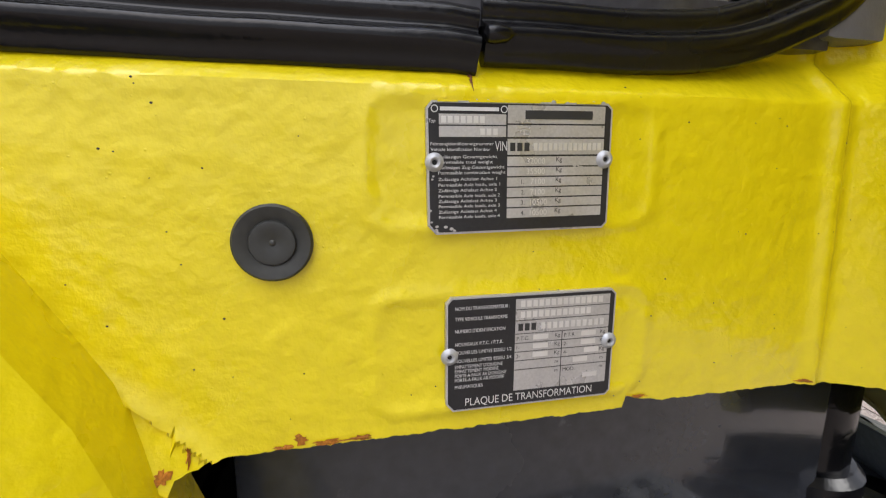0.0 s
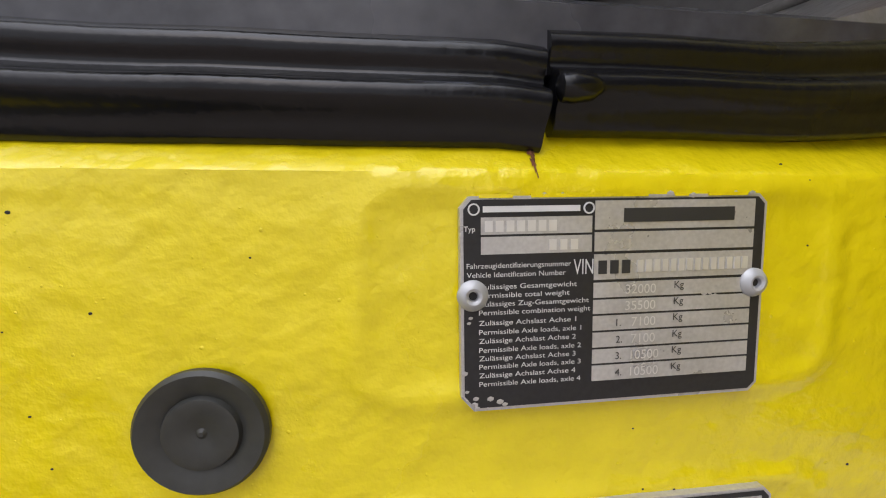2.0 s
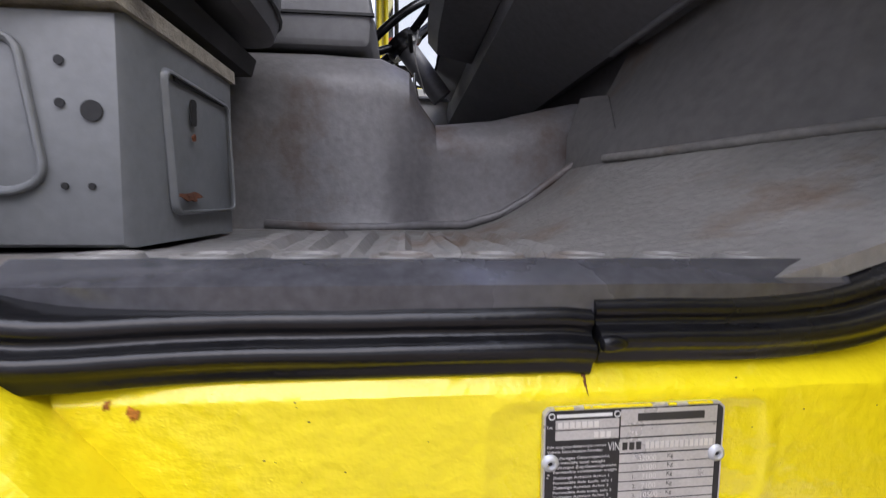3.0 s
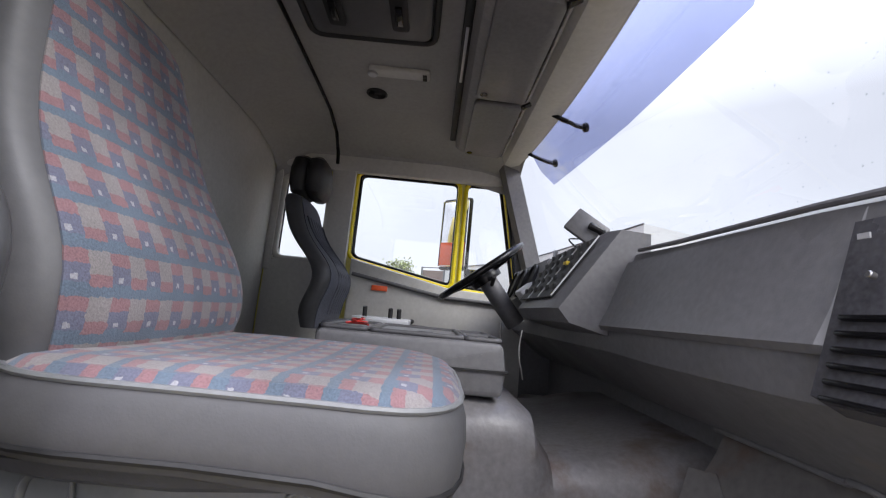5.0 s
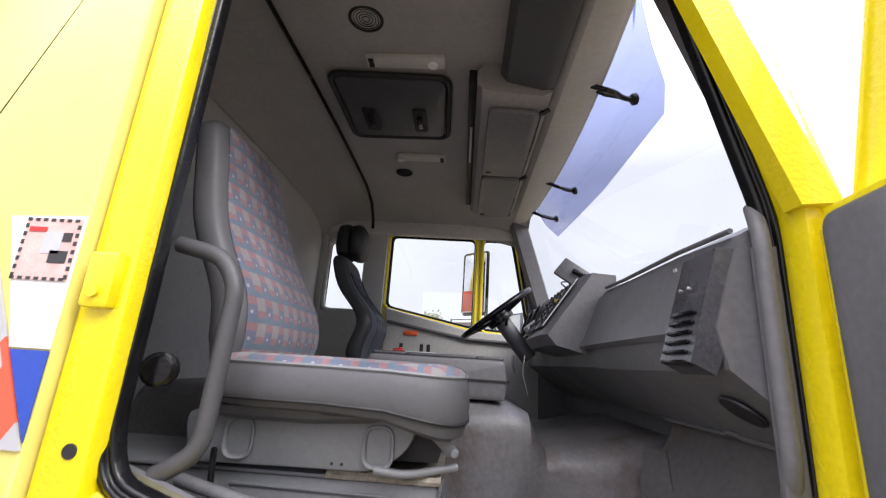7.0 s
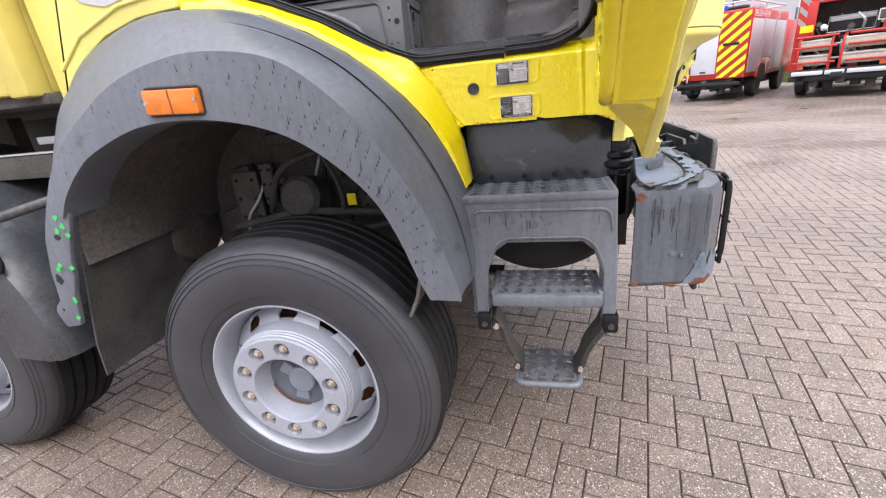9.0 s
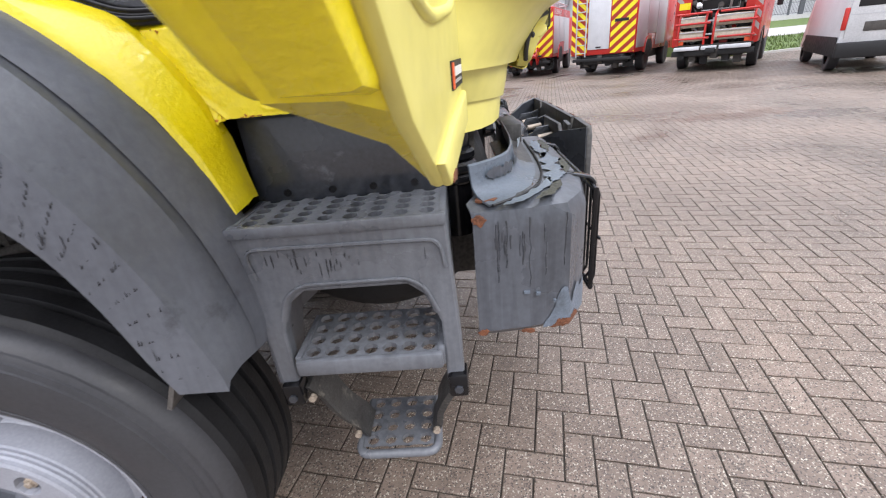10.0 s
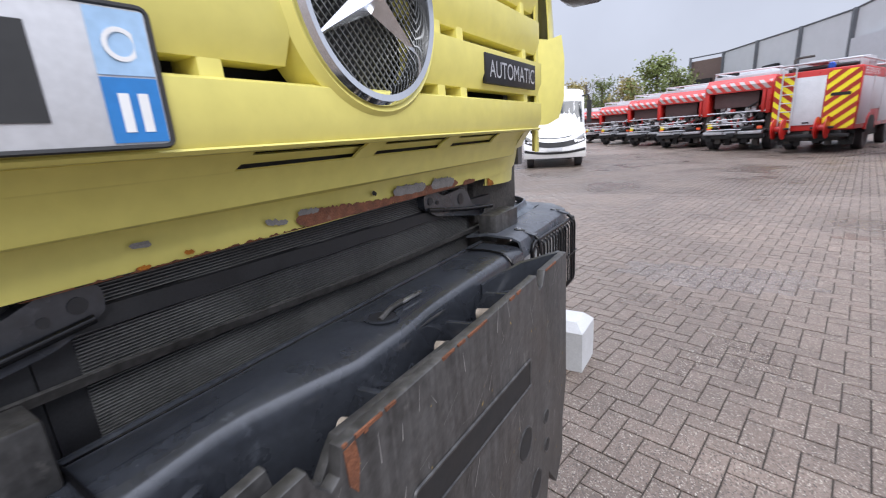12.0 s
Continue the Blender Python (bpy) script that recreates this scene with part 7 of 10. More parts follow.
roll = part("header_roll", loft([[(0.655, y, 3.03), (0.648, y, 2.99), (0.67, y, 2.955), (0.80, y, 2.925), (0.838, y, 2.93), (0.842, y, 3.0)] for y in (-1.0, -0.96, -0.7, -0.50, -0.475)]), SEAT_SIDE, truck, "dark grey flap beside the overhead shelf")
for s, y in ((1, 1.05), (-1, -1.05)):
    part("pillar_trim", loft([[(1.15 - 0.215 * q - 0.02 * a * (1.0 if s > 0 else 0.3), s * (1.05 - 0.04 * q - b), 2.27 + 0.70 * q) for a, b in ((-0.6, 0), (0.0, 0.035), (4.4, 0.04), (5.6, 0.0), (5.0, -0.03))] for q in (0, 0.5, 1)]), TRIM_DARK, truck)
part("left_door_lining", prism([(0.03, 1.5), (0.03, 2.31), (0.62, 2.185), (1.08, 2.17), (1.08, 1.5)], "y", 1.06, 1.105, 0.015), TRIM, truck, "grey lining of the far door")
part("lining_ledge", tube([(0.05, 1.055, 2.22), (0.60, 1.05, 2.13), (1.0, 1.05, 2.12)], 0.012, 8), TRIM_DARK, truck)
part("left_foot_lining", prism([(1.05, 1.3), (1.05, 2.2), (1.25, 2.2), (1.25, 1.3)], "y", 1.055, 1.098), TRIM_DARK, truck)
part("right_sill_lining", prism([(-0.05, 1.45), (0.58, 1.45), (0.60, 1.515), (0.51, 1.555), (0.36, 1.648), (0.18, 1.725), (0.045, 1.77), (-0.05, 1.80)], "y", -1.06, -1.045), TRIM_DARK, truck)
part("bulkhead", box(1.22, 1.25, -1.06, 1.06, 1.4, 2.25), TRIM_DARK, truck)
part("left_rear_lining", prism([(-0.46, 1.5), (-0.46, 2.27), (0.0, 2.27), (0.0, 1.5)], "y", 1.06, 1.10, 0.01), TRIM, truck)
part("rear_corner_lining", box(-0.475, -0.425, 1.05, 1.10, 2.2, 2.95, 0.01), TRIM, truck)
part("left_post_lining", prism([(-0.14, 2.2), (-0.14, 2.9), (0.0, 2.9), (0.0, 2.2)], "y", 1.055, 1.10, 0.012), TRIM, truck)
for q in (0.0, 0.022):
    part("pillar_seal", tube([(0.893 + q * 3.4, 1.066 - q, 2.86), (1.0 + q * 5.2, 1.064 - q, 2.2)], 0.008, 8), BLACK, truck)
part("far_pillar_lining", prism([(0.895, 2.83), (0.985, 2.83), (1.165, 2.2), (1.015, 2.18)], "y", 1.07, 1.098, 0.008), TRIM_DARK, truck)
part("left_rail_lining", box(-0.46, 0.95, 1.045, 1.10, 2.82, 2.93, 0.02), TRIM, truck)
part("quarter_frame", tube([(x, 1.08, z) for x, z in ring_round([(-0.42, 2.27), (-0.14, 2.27), (-0.14, 2.77), (-0.42, 2.77)], 0.06)], 0.02, 8, loop=True), TRIM, truck)
part("door_reflector", box(0.17, 0.26, 1.05, 1.062, 2.135, 2.165, 0.003), ORANGE_RED, truck)
part("window_crank", tube(rounded([(0.42, 1.05, 1.98), (0.42, 1.02, 1.98), (0.34, 1.0, 1.94), (0.34, 0.97, 1.94)], 0.02), 0.013, 8), DARK, truck)
part("belt_anchor", box(-0.10, -0.04, 1.03, 1.06, 2.16, 2.19, 0.006), DARK, truck)
part("right_rear_lining", box(-0.46, 0.0, -1.09, -1.06, 1.72, 2.95, 0.01), TRIM, truck)

# ---- passenger seat ----
def plaid(name, axis, period):
    """Woven cloth of staggered grey, red and blue blocks; its rows run along the axis."""
    m = bpy.data.materials.new(name)
    m.use_nodes = True
    n, l = m.node_tree.nodes, m.node_tree.links
    place = n.new("ShaderNodeTexCoord").outputs["Object"]
    sep = n.new("ShaderNodeSeparateXYZ")
    l.new(place, sep.inputs[0])

    def calc(op, a, b=None):
        q = n.new("ShaderNodeMath")
        q.operation = op
        for k, v in enumerate((a, b)):
            if isinstance(v, (int, float)):
                q.inputs[k].default_value = v
            elif v is not None:
                l.new(v, q.inputs[k])
        return q.outputs[0]

    def blend(under, over, factor):
        q = n.new("ShaderNodeMix")
        q.data_type = "RGBA"
        for key, v in (("A", under), ("B", over)):
            if isinstance(v, tuple):
                q.inputs[key].default_value = (*v, 1)
            else:
                l.new(v, q.inputs[key])
        l.new(factor, q.inputs["Factor"])
        return q.outputs["Result"]

    jitter = n.new("ShaderNodeTexNoise")
    jitter.inputs["Scale"].default_value = 150
    l.new(place, jitter.inputs["Vector"])
    shake = calc("MULTIPLY", calc("SUBTRACT", jitter.outputs["Fac"], 0.5), 0.12)
    v = calc("FRACT", calc("ADD", calc("ADD", calc("DIVIDE", sep.outputs[axis], period), shake), 50.0))
    u = calc("FRACT", calc("ADD", calc("ADD", calc("DIVIDE", sep.outputs["Y"], 0.058), shake), 50.0))
    a_col = calc("LESS_THAN", u, 0.5)
    grey, red, blue, navy = (0.185, 0.17, 0.17), (0.19, 0.105, 0.115), (0.085, 0.115, 0.155), (0.10, 0.105, 0.15)
    light = blend(blend(blue, red, calc("GREATER_THAN", v, 0.22)), grey, calc("GREATER_THAN", v, 0.48))
    dark = blend(blend(blue, navy, calc("GREATER_THAN", v, 0.30)), red, calc("GREATER_THAN", v, 0.70))
    colour = blend(dark, light, a_col)
    dash_mark = calc("MULTIPLY", calc("MULTIPLY", calc("GREATER_THAN", u, 0.66), calc("LESS_THAN", u, 0.78)), calc("MULTIPLY", calc("GREATER_THAN", v, 0.34), calc("LESS_THAN", v, 0.46)))
    colour = blend(colour, (0.25, 0.25, 0.27), dash_mark)
    wear, weave = n.new("ShaderNodeTexNoise"), n.new("ShaderNodeTexNoise")
    wear.inputs["Scale"].default_value, weave.inputs["Scale"].default_value = 7, 420
    l.new(place, wear.inputs["Vector"]), l.new(place, weave.inputs["Vector"])
    shade = n.new("ShaderNodeVectorMath")
    shade.operation = "SCALE"
    l.new(colour, shade.inputs[0])
    l.new(calc("ADD", calc("MULTIPLY", weave.outputs["Fac"], 0.9), calc("ADD", calc("MULTIPLY", wear.outputs["Fac"], 1.0), 0.05)), shade.inputs["Scale"])
    b = n["Principled BSDF"]
    l.new(shade.outputs["Vector"], b.inputs["Base Color"])
    b.inputs["Roughness"].default_value = 0.95
    b.inputs["Sheen Weight"].default_value = 0.15
    bump = n.new("ShaderNodeBump")
    bump.inputs["Strength"].default_value, bump.inputs["Distance"].default_value = 0.4, 0.002
    l.new(weave.outputs["Fac"], bump.inputs["Height"]), l.new(bump.outputs["Normal"], b.inputs["Normal"])
    return m


PLAID_BACK, PLAID_SEAT = plaid("plaid_seat_cloth", "Z", 0.056), plaid("plaid_cushion_cloth", "X", 0.056)
GREY_CLOTH = mat("dark_striped_cloth", (0.075, 0.08, 0.10), 0.9, vary=0.3, scale=14, bump=0.3, bump_scale=400)


def squircle(cx, cy, rx, ry, power, count=36):
    """A rounded outline between an ellipse and a rectangle."""
    out = []
    for k in range(count):
        a = 2 * math.pi * k / count
        c, s = math.cos(a), math.sin(a)
        out.append((cx + rx * math.copysign(abs(c) ** (2 / power), c), cy + ry * math.copysign(abs(s) ** (2 / power), s)))
    return out


def seat(name, y0, y1, label, back_cloth, cushion_cloth, base, top, bulge, at, side, head=False, shift=0.0):
    """A cab seat: bulged backrest and cushion with cloth covers, steel pan, recliner."""
    s = thing(name, (0.25, (y0 + y1) / 2, 1.75), label, "seat", "cab seats")
    mid, half = (y0 + y1) / 2, (y1 - y0) / 2
    rings = []
    for k in range(25):
        q = 1 - (1 - k / 24) ** 1.25
        end = math.sqrt(max(1 - (max(q - 0.90, 0) / 0.10) ** 2, 0.0)) if q > 0.9 else 1.0
        foot = 0.75 + 0.25 * smooth_step(0, 0.12, q)
        lean = base[0] + (top[0] - base[0]) * q + bulge * math.exp(-((q - at) / 0.22) ** 2)
        wide = half * (1 - (0.26 if head else 0.25) * smooth_step(0.3, 1.0, q)) * (0.55 + 0.45 * end) * (0.92 + 0.08 * smooth_step(0, 0.15, q))
        deep = 0.062 * (1 - 0.25 * q) * (0.3 + 0.7 * end) * foot
        z = base[1] + (top[1] - base[1]) * q
        rings.append([(x, y, z) for x, y in squircle(lean - 0.03, mid + shift, deep, wide, 3.4)])
    part("backrest", loft(rings), side, s, "plain vinyl backrest shell")
    cover = []
    for r in rings[:-1]:
        back = min(p[0] for p in r)
        front = max(p[0] for p in r)
        wide = max(p[1] for p in r) - mid - shift
        cover.append([((front + back) / 2 + (front - back) / 2 * (1 - abs(q) ** 3.4) ** (1 / 3.4) + 0.004, mid + shift + wide * q, r[0][2]) for q in ((0.95 - 0.17 * len(cover) / 24) * (j - 8) / 8 for j in range(17))])
    part("back_cover", thick(loft(cover, closed=False), 0.003), back_cloth, s, "woven seat cloth")
    layers = []
    for z, w, drop in ((1.866, 0.90, 0.05), (1.872, 0.96, 0.045), (1.885, 0.99, 0.03), (1.91, 1.0, 0.02), (1.932, 0.99, 0.012), (1.950, 0.965, 0.008), (1.962, 0.92, 0.006), (1.967, 0.82, 0.003), (1.965, 0.55, 0.0), (1.962, 0.2, 0.0)):
        layers.append([(x, y, z - drop * smooth_step(0.36, 0.58, x)) for x, y in squircle(0.30, mid + 0.01, 0.283 * w, (half + 0.02) * w, 4.2)])
    layers.append([(0.30 + (x - 0.30) * 0.02, mid + (y - mid) * 0.02, 1.962) for x, y, z in layers[-1]])
    part("cushion", loft(layers), side, s, "rounded vinyl cushion side")
    part("cushion_cover", thick(loft([[(x, y, z + 0.003) for x, y, z in r] for r in layers[5:]], caps=False), 0.003), cushion_cloth, s, "woven seat cloth")
    part("piping", tube([(x, y, z + 0.002) for x, y, z in layers[5]], 0.004, 6, loop=True), SEAT_BOX, s)
    part("lower_piping", tube([(x, y, z) for x, y, z in layers[2]], 0.004, 6, loop=True), DARK, s)
    part("cushion_shell", loft([[(x, y, z + 0.03 * smooth_step(0.3, 0.55, x)) for x, y in squircle(0.27, mid, 0.25 * w, (half - 0.015) * w, 5)] for z, w in ((1.842, 0.90), (1.852, 0.97), (1.868, 1.0))]), SEAT_SIDE, s)
    pan = part("seat_pan", prism(ring_round([(0.02, 1.752), (0.40, 1.757), (0.465, 1.80), (0.482, 1.862), (0.0, 1.85)], 0.03), "y", y0 + 0.07, y1 - 0.05, 0.006), SEAT_BOX, s, "grey pressed steel seat pan")
    for x in (0.12, 0.403):
        part("pan_emboss", tube([(px, y0 + 0.068, pz) for px, pz in ring_round([(x - 0.026, 1.766), (x + 0.03, 1.768), (x + 0.028, 1.842), (x - 0.026, 1.84)], 0.024)], 0.006, 8, loop=True, flat=0.6), SEAT_BOX, pan)
    for x in (0.315, 0.335):
        part("pan_hole", disc((x, y0 + 0.07, 1.768), (0, -1, 0), 0.003, 0.0012, 10), DARK, pan)
    part("pan_gap", prism([(0.40, 1.772), (0.520, 1.774), (0.528, 1.800), (0.468, 1.846), (0.40, 1.855)], "y", y0 + 0.115, y1 - 0.06), DARK, s)
    link = part("recliner", prism(ring_round([(0.475, 1.868), (0.50, 1.862), (0.565, 1.80), (0.558, 1.785), (0.54, 1.79), (0.48, 1.845)], 0.008), "y", y0 + 0.10, y0 + 0.108, 0.002), TRIM_DARK, s)
    part("recliner_bolt", disc((0.553, y0 + 0.10, 1.798), (0, -1, 0), 0.009, 0.012, 12, 0.003), SEAT_BOX, link)
    part("adjuster_rod", tube(rounded([(0.40, y0 + 0.06, 1.765), (0.46, y0 + 0.07, 1.757), (0.56, y0 + 0.12, 1.768)], 0.03), 0.008, 8), SEAT_BOX, s)
    if head:
        for dx, rx in ((-0.035, 0.055), (0.035, 0.05)):
            part("headrest", loft([[(x, y, z) for x, y in squircle(top[0] + dx + 0.01, mid, rx * w, 0.135 * w, 2.6, 24)] for z, w in ((top[1] + 0.0, 0.55), (top[1] + 0.02, 0.85), (top[1] + 0.06, 1.0), (top[1] + 0.13, 1.0), (top[1] + 0.18, 0.85), (top[1] + 0.205, 0.45))]), DARK, s, "black rounded headrest pad")
        for k in range(-3, 4):
            part("cover_rib", tube([(rings[j][0][0] + 0.003, mid + k * 0.045, rings[j][0][2]) for j in range(2, 20, 2)], 0.004, 5), GREY_CLOTH, s)
    return s


seat("passenger_seat", -0.96, -0.46, "passenger seat in red and blue plaid cloth with dark sides", PLAID_BACK, PLAID_SEAT, (0.075, 1.93), (-0.095, 2.56), 0.05, 0.22, SEAT_VINYL, shift=0.03)
seat("driver_seat", 0.42, 0.92, "dark grey driver seat with a headrest", GREY_CLOTH, GREY_CLOTH, (0.03, 1.93), (-0.14, 2.535), 0.10, 0.40, mat("black_seat_vinyl", (0.045, 0.046, 0.05), 0.5, vary=0.1, scale=5), head=True)

seat_box = part("seat_base", prism([(-0.42, 1.53), (0.52, 1.53), (0.525, 1.735), (-0.42, 1.735)], "y", -0.86, -0.612, 0.012), SEAT_BOX, truck, "grey painted steel seat base box with holes")
FELT = mat("frayed_felt", (0.30, 0.27, 0.22), 0.95, vary=0.4, scale=60, bump=0.9, bump_scale=300)
felt_bm = bmesh.new()
add_loft(felt_bm, [[(x, -0.868 - 0.004 * noise.noise((x * 90, 0, 0)), 1.736), (x, -0.872 + 0.005 * noise.noise((x * 70, 2, 0)), 1.744), (x, -0.866, 1.752 + 0.004 * noise.noise((x * 80, 4, 0))), (x, -0.62, 1.752), (x, -0.62, 1.736)] for x in (0.30 + 0.0115 * k for k in range(21))])
part("felt_strip", felt_bm, FELT, seat_box, "frayed felt strip")
part("box_lip", box(-0.4, 0.30, -0.866, -0.614, 1.735, 1.742, 0.002), SEAT_BOX, seat_box)
part("box_bead", tube([(x, -0.8615, z) for x, z in ring_round([(0.10, 1.712), (0.445, 1.708), (0.46, 1.59), (0.425, 1.577), (0.215, 1.681), (0.10, 1.69)], 0.016)], 0.006, 8, loop=True, flat=0.6), SEAT_BOX, seat_box)
for x, z, r in ((0.501, 1.649, 0.009), (0.478, 1.69, 0.004), (0.476, 1.655, 0.004), (0.475, 1.585, 0.003), (0.497, 1.585, 0.003)):
    part("box_hole", disc((x, -0.861, z), (0, -1, 0), r, 0.0012, 16), DARK, seat_box)
part("box_slot", prism(ring_round([(-0.745, 1.658), (-0.732, 1.658), (-0.730, 1.688), (-0.742, 1.688)], 0.005), "x", 0.526, 0.5275), DARK, seat_box)
part("end_bead", tube([(0.526, y, z) for y, z in ring_round([(-0.795, 1.706), (-0.640, 1.702), (-0.632, 1.562), (-0.785, 1.560)], 0.014)], 0.0045, 8, loop=True, flat=0.5), SEAT_BOX, seat_box)
part("end_slit", box(0.5255, 0.5272, -0.775, -0.652, 1.698, 1.705), DARK, seat_box)
part("rust_patch", prism(ragged(-0.752, 1.578, 0.030, 0.006, 15, 20), "x", 0.5255, 0.5275), RUST, seat_box, "orange rust where the paint is scraped")
part("rust_patch", prism(ragged(-0.738, 1.645, 0.005, 0.006, 16, 14), "x", 0.5255, 0.5275), RUST, seat_box, "orange rust where the paint is scraped")
part("seat_cable", tube(rounded([(0.05, -0.95, 1.735), (0.20, -0.97, 1.71), (0.345, -0.97, 1.665), (0.41, -0.97, 1.625), (0.425, -0.97, 1.57), (0.395, -0.975, 1.53)], 0.06), 0.012, 10), TRIM_DARK, truck, "dark cable loop beside the seat base")
part("seat_cable", tube(rounded([(0.08, -0.9, 1.78), (0.13, -0.98, 1.70), (0.25, -0.97, 1.62)], 0.05), 0.006, 8), BLACK, truck)
handle = part("grab_handle", tube(rounded([(0.01, -1.03, 2.16), (0.10, -1.03, 2.14), (0.135, -1.03, 2.085), (0.125, -1.03, 1.80), (0.06, -1.04, 1.76)], 0.05), 0.0165, 12), HANDLE, truck, "grey grab handle beside the door")
part("handle_knob", disc((0.03, -1.03, 1.93), (0.3, -1, 0), 0.03, 0.03, 16, 0.008), BLACK, truck)
part("front_handle", tube(rounded([(1.075, -1.04, 2.28), (1.06, -1.075, 2.22), (1.06, -1.075, 1.85), (1.075, -1.04, 1.79)], 0.04), 0.014, 10), TRIM_DARK, truck)

# ---- centre console ----
console = thing("centre_console", (0.48, -0.05, 1.87), "dark grey plastic centre console with storage trays", "console")
part("console_body", prism(ring_round([(0.25, 1.868), (0.70, 1.868), (0.705, 1.93), (0.695, 1.99), (0.26, 1.99)], 0.015), "y", -0.40, 0.26, 0.012), TRIM_DARK, console)
part("console_seam", box(0.26, 0.709, -0.405, -0.395, 1.925, 1.93), DARK, console)
for x0, x1, y0, y1 in ((0.27, 0.37, -0.38, -0.04), (0.385, 0.60, -0.38, -0.04), (0.61, 0.69, -0.38, -0.22), (0.61, 0.69, -0.21, -0.04)):
    tray = part("tray_rim", tube([(x, y, 1.995) for x, y in ring_round([(x0, y0), (x1, y0), (x1, y1), (x0, y1)], 0.012)], 0.006, 6, loop=True), SEAT_VINYL, console)
    part("tray_floor", box(x0 + 0.004, x1 - 0.004, y0 + 0.004, y1 - 0.004, 1.991, 1.9935), TRIM_DARK, tray)
part("tray_grip", box(0.49, 0.53, -0.30, -0.285, 1.995, 1.998, 0.001), DARK, console)
red_cord = thing("red_cord", (0.33, -0.25, 1.995), "coil of red plastic cord in the console tray", "cord")
part("cord", tube([(0.33 + 0.028 * math.cos(k * 0.55) * (1 - k / 60), -0.25 + 0.04 * math.sin(k * 0.8) * (1 - k / 70), 1.998 + 0.0007 * k) for k in range(26)], 0.0028, 6), RED, red_cord)
switches = thing("switch_panel", (0.38, 0.10, 1.995), "grey switch plate with black levers on the console", "switch panel")
part("switch_plate", box(0.26, 0.45, 0.03, 0.20, 1.993, 2.012, 0.004), SILVER, switches)
for x in (0.29, 0.38, 0.41):
    part("lever", tube([(x, 0.12, 2.01), (x, 0.11, 2.045)], 0.008, 8), DARK, switches)

# ---- dashboard ----
dash = thing("dashboard", (1.1, -0.3, 1.8), "long dark grey moulded plastic dashboard", "dashboard")
def dash_ring(y, back, face_top, face_bot, low):
    return [(1.19 + 0.07 * (1 - y * y), y, 2.235), (back, y, 2.262), (face_top[0], y, face_top[1]), (face_bot[0], y, face_bot[1]), (low[0], y, low[1]), (1.16, y, 1.86), (1.24, y, 1.9)]


part("dash_top", loft([dash_ring(y, b, ft, fb, lo) for y, b, ft, fb, lo in (
    (-1.05, 1.10, (1.04, 2.225), (0.985, 2.06), (1.0, 1.99)), (-0.85, 1.10, (1.03, 2.232), (0.965, 2.055), (0.98, 1.985)), (-0.5, 1.11, (1.04, 2.24), (0.97, 2.055), (0.985, 1.985)), (-0.30, 1.12, (1.05, 2.25), (0.98, 2.06), (0.99, 1.99)),
    (0.1, 1.12, (1.05, 2.25), (0.98, 2.06), (0.99, 1.99)), (1.04, 1.10, (1.03, 2.24), (0.98, 2.05), (0.99, 1.99)))]), TRIM_DARK, dash)
part("dash_lip", tube([(1.032, -1.04, 2.235), (1.03, -0.85, 2.242), (1.04, -0.5, 2.25), (1.045, -0.32, 2.258)], 0.0055, 8), TRIM_DARK, dash)
glove = part("glovebox_lid", loft([[(1.035 - b, y, 2.226), (1.012 - b, y, 2.17), (0.985 - b, y, 2.10), (0.962 - b, y, 2.055), (0.966, y, 2.044), (0.99, y, 2.046), (1.05, y, 2.22)] for y, b in ((-0.925, -0.004), (-0.915, 0.004), (-0.75, 0.008), (-0.4, 0.008), (-0.245, 0.004), (-0.235, -0.004))]), TRIM_DARK, dash, "smooth grey glovebox lid")
part("footwell_panel", loft([[(1.0, y, 2.01), (1.08, y, 1.95), (1.17, y, 1.885), (1.195, y, 1.866), (1.26, y, 1.85), (1.30, y, 2.0)] for y in (-1.04, -0.75, -0.48)]), TRIM_DARK, dash)
part("panel_seam", tube(rounded([(1.158, -1.03, 1.858), (1.158, -0.80, 1.858), (1.148, -0.79, 1.865), (1.148, -0.76, 1.865), (1.158, -0.75, 1.858), (1.158, -0.45, 1.858)], 0.008), 0.006, 6), TRIM_DARK, dash)
TOE = mat("stained_toe_board", (0.135, 0.13, 0.125), 0.6, vary=0.18, scale=4, bump=0.1, bump_scale=60, spots=(0.14, 0.09, 0.06), spot_amount=0.5, spot_scale=3)
toe = part("toe_board", loft([[(1.20, y, 1.875), (1.165 + (toe_edge(y) - 1.08) * 0.4, y, 1.80), (toe_edge(y) + 0.012, y, 1.68), (toe_edge(y), y, 1.640), (toe_edge(y) - 0.004, y, 1.62), (1.25, y, 1.58), (1.25, y, 1.87)] for y in (-1.045, -0.94, -0.85, -0.75, -0.65, -0.54, -0.44)]), TOE, dash, "dark toe board with a stained lower edge")
part("toe_hem", tube([(toe_edge(y) - 0.004, y, 1.644 + 0.003 * noise.noise((y * 30, 1, 2))) for y in (-1.04, -0.95, -0.86, -0.78, -0.70, -0.62)], 0.006, 6), FLOOR, toe)
part("toe_gusset", thick(loft([[(1.076, -0.45, 1.64), (1.076, -0.45, 1.70), (1.10, -0.45, 1.775)], [(1.082, -0.56, 1.643), (1.086, -0.53, 1.70), (1.12, -0.47, 1.775)], [(1.092, -0.63, 1.645), (1.10, -0.59, 1.70), (1.14, -0.48, 1.775)]], closed=False), 0.004), TOE, toe)
part("footwell_boss", lathe([(0.042, -0.002), (0.041, 0.0015), (0.039, 0.0015), (0.037, -0.001)], (1.075, -0.945, 1.919), (-0.57, 0, -0.82), 28, caps=False), SEAT_SIDE, dash)
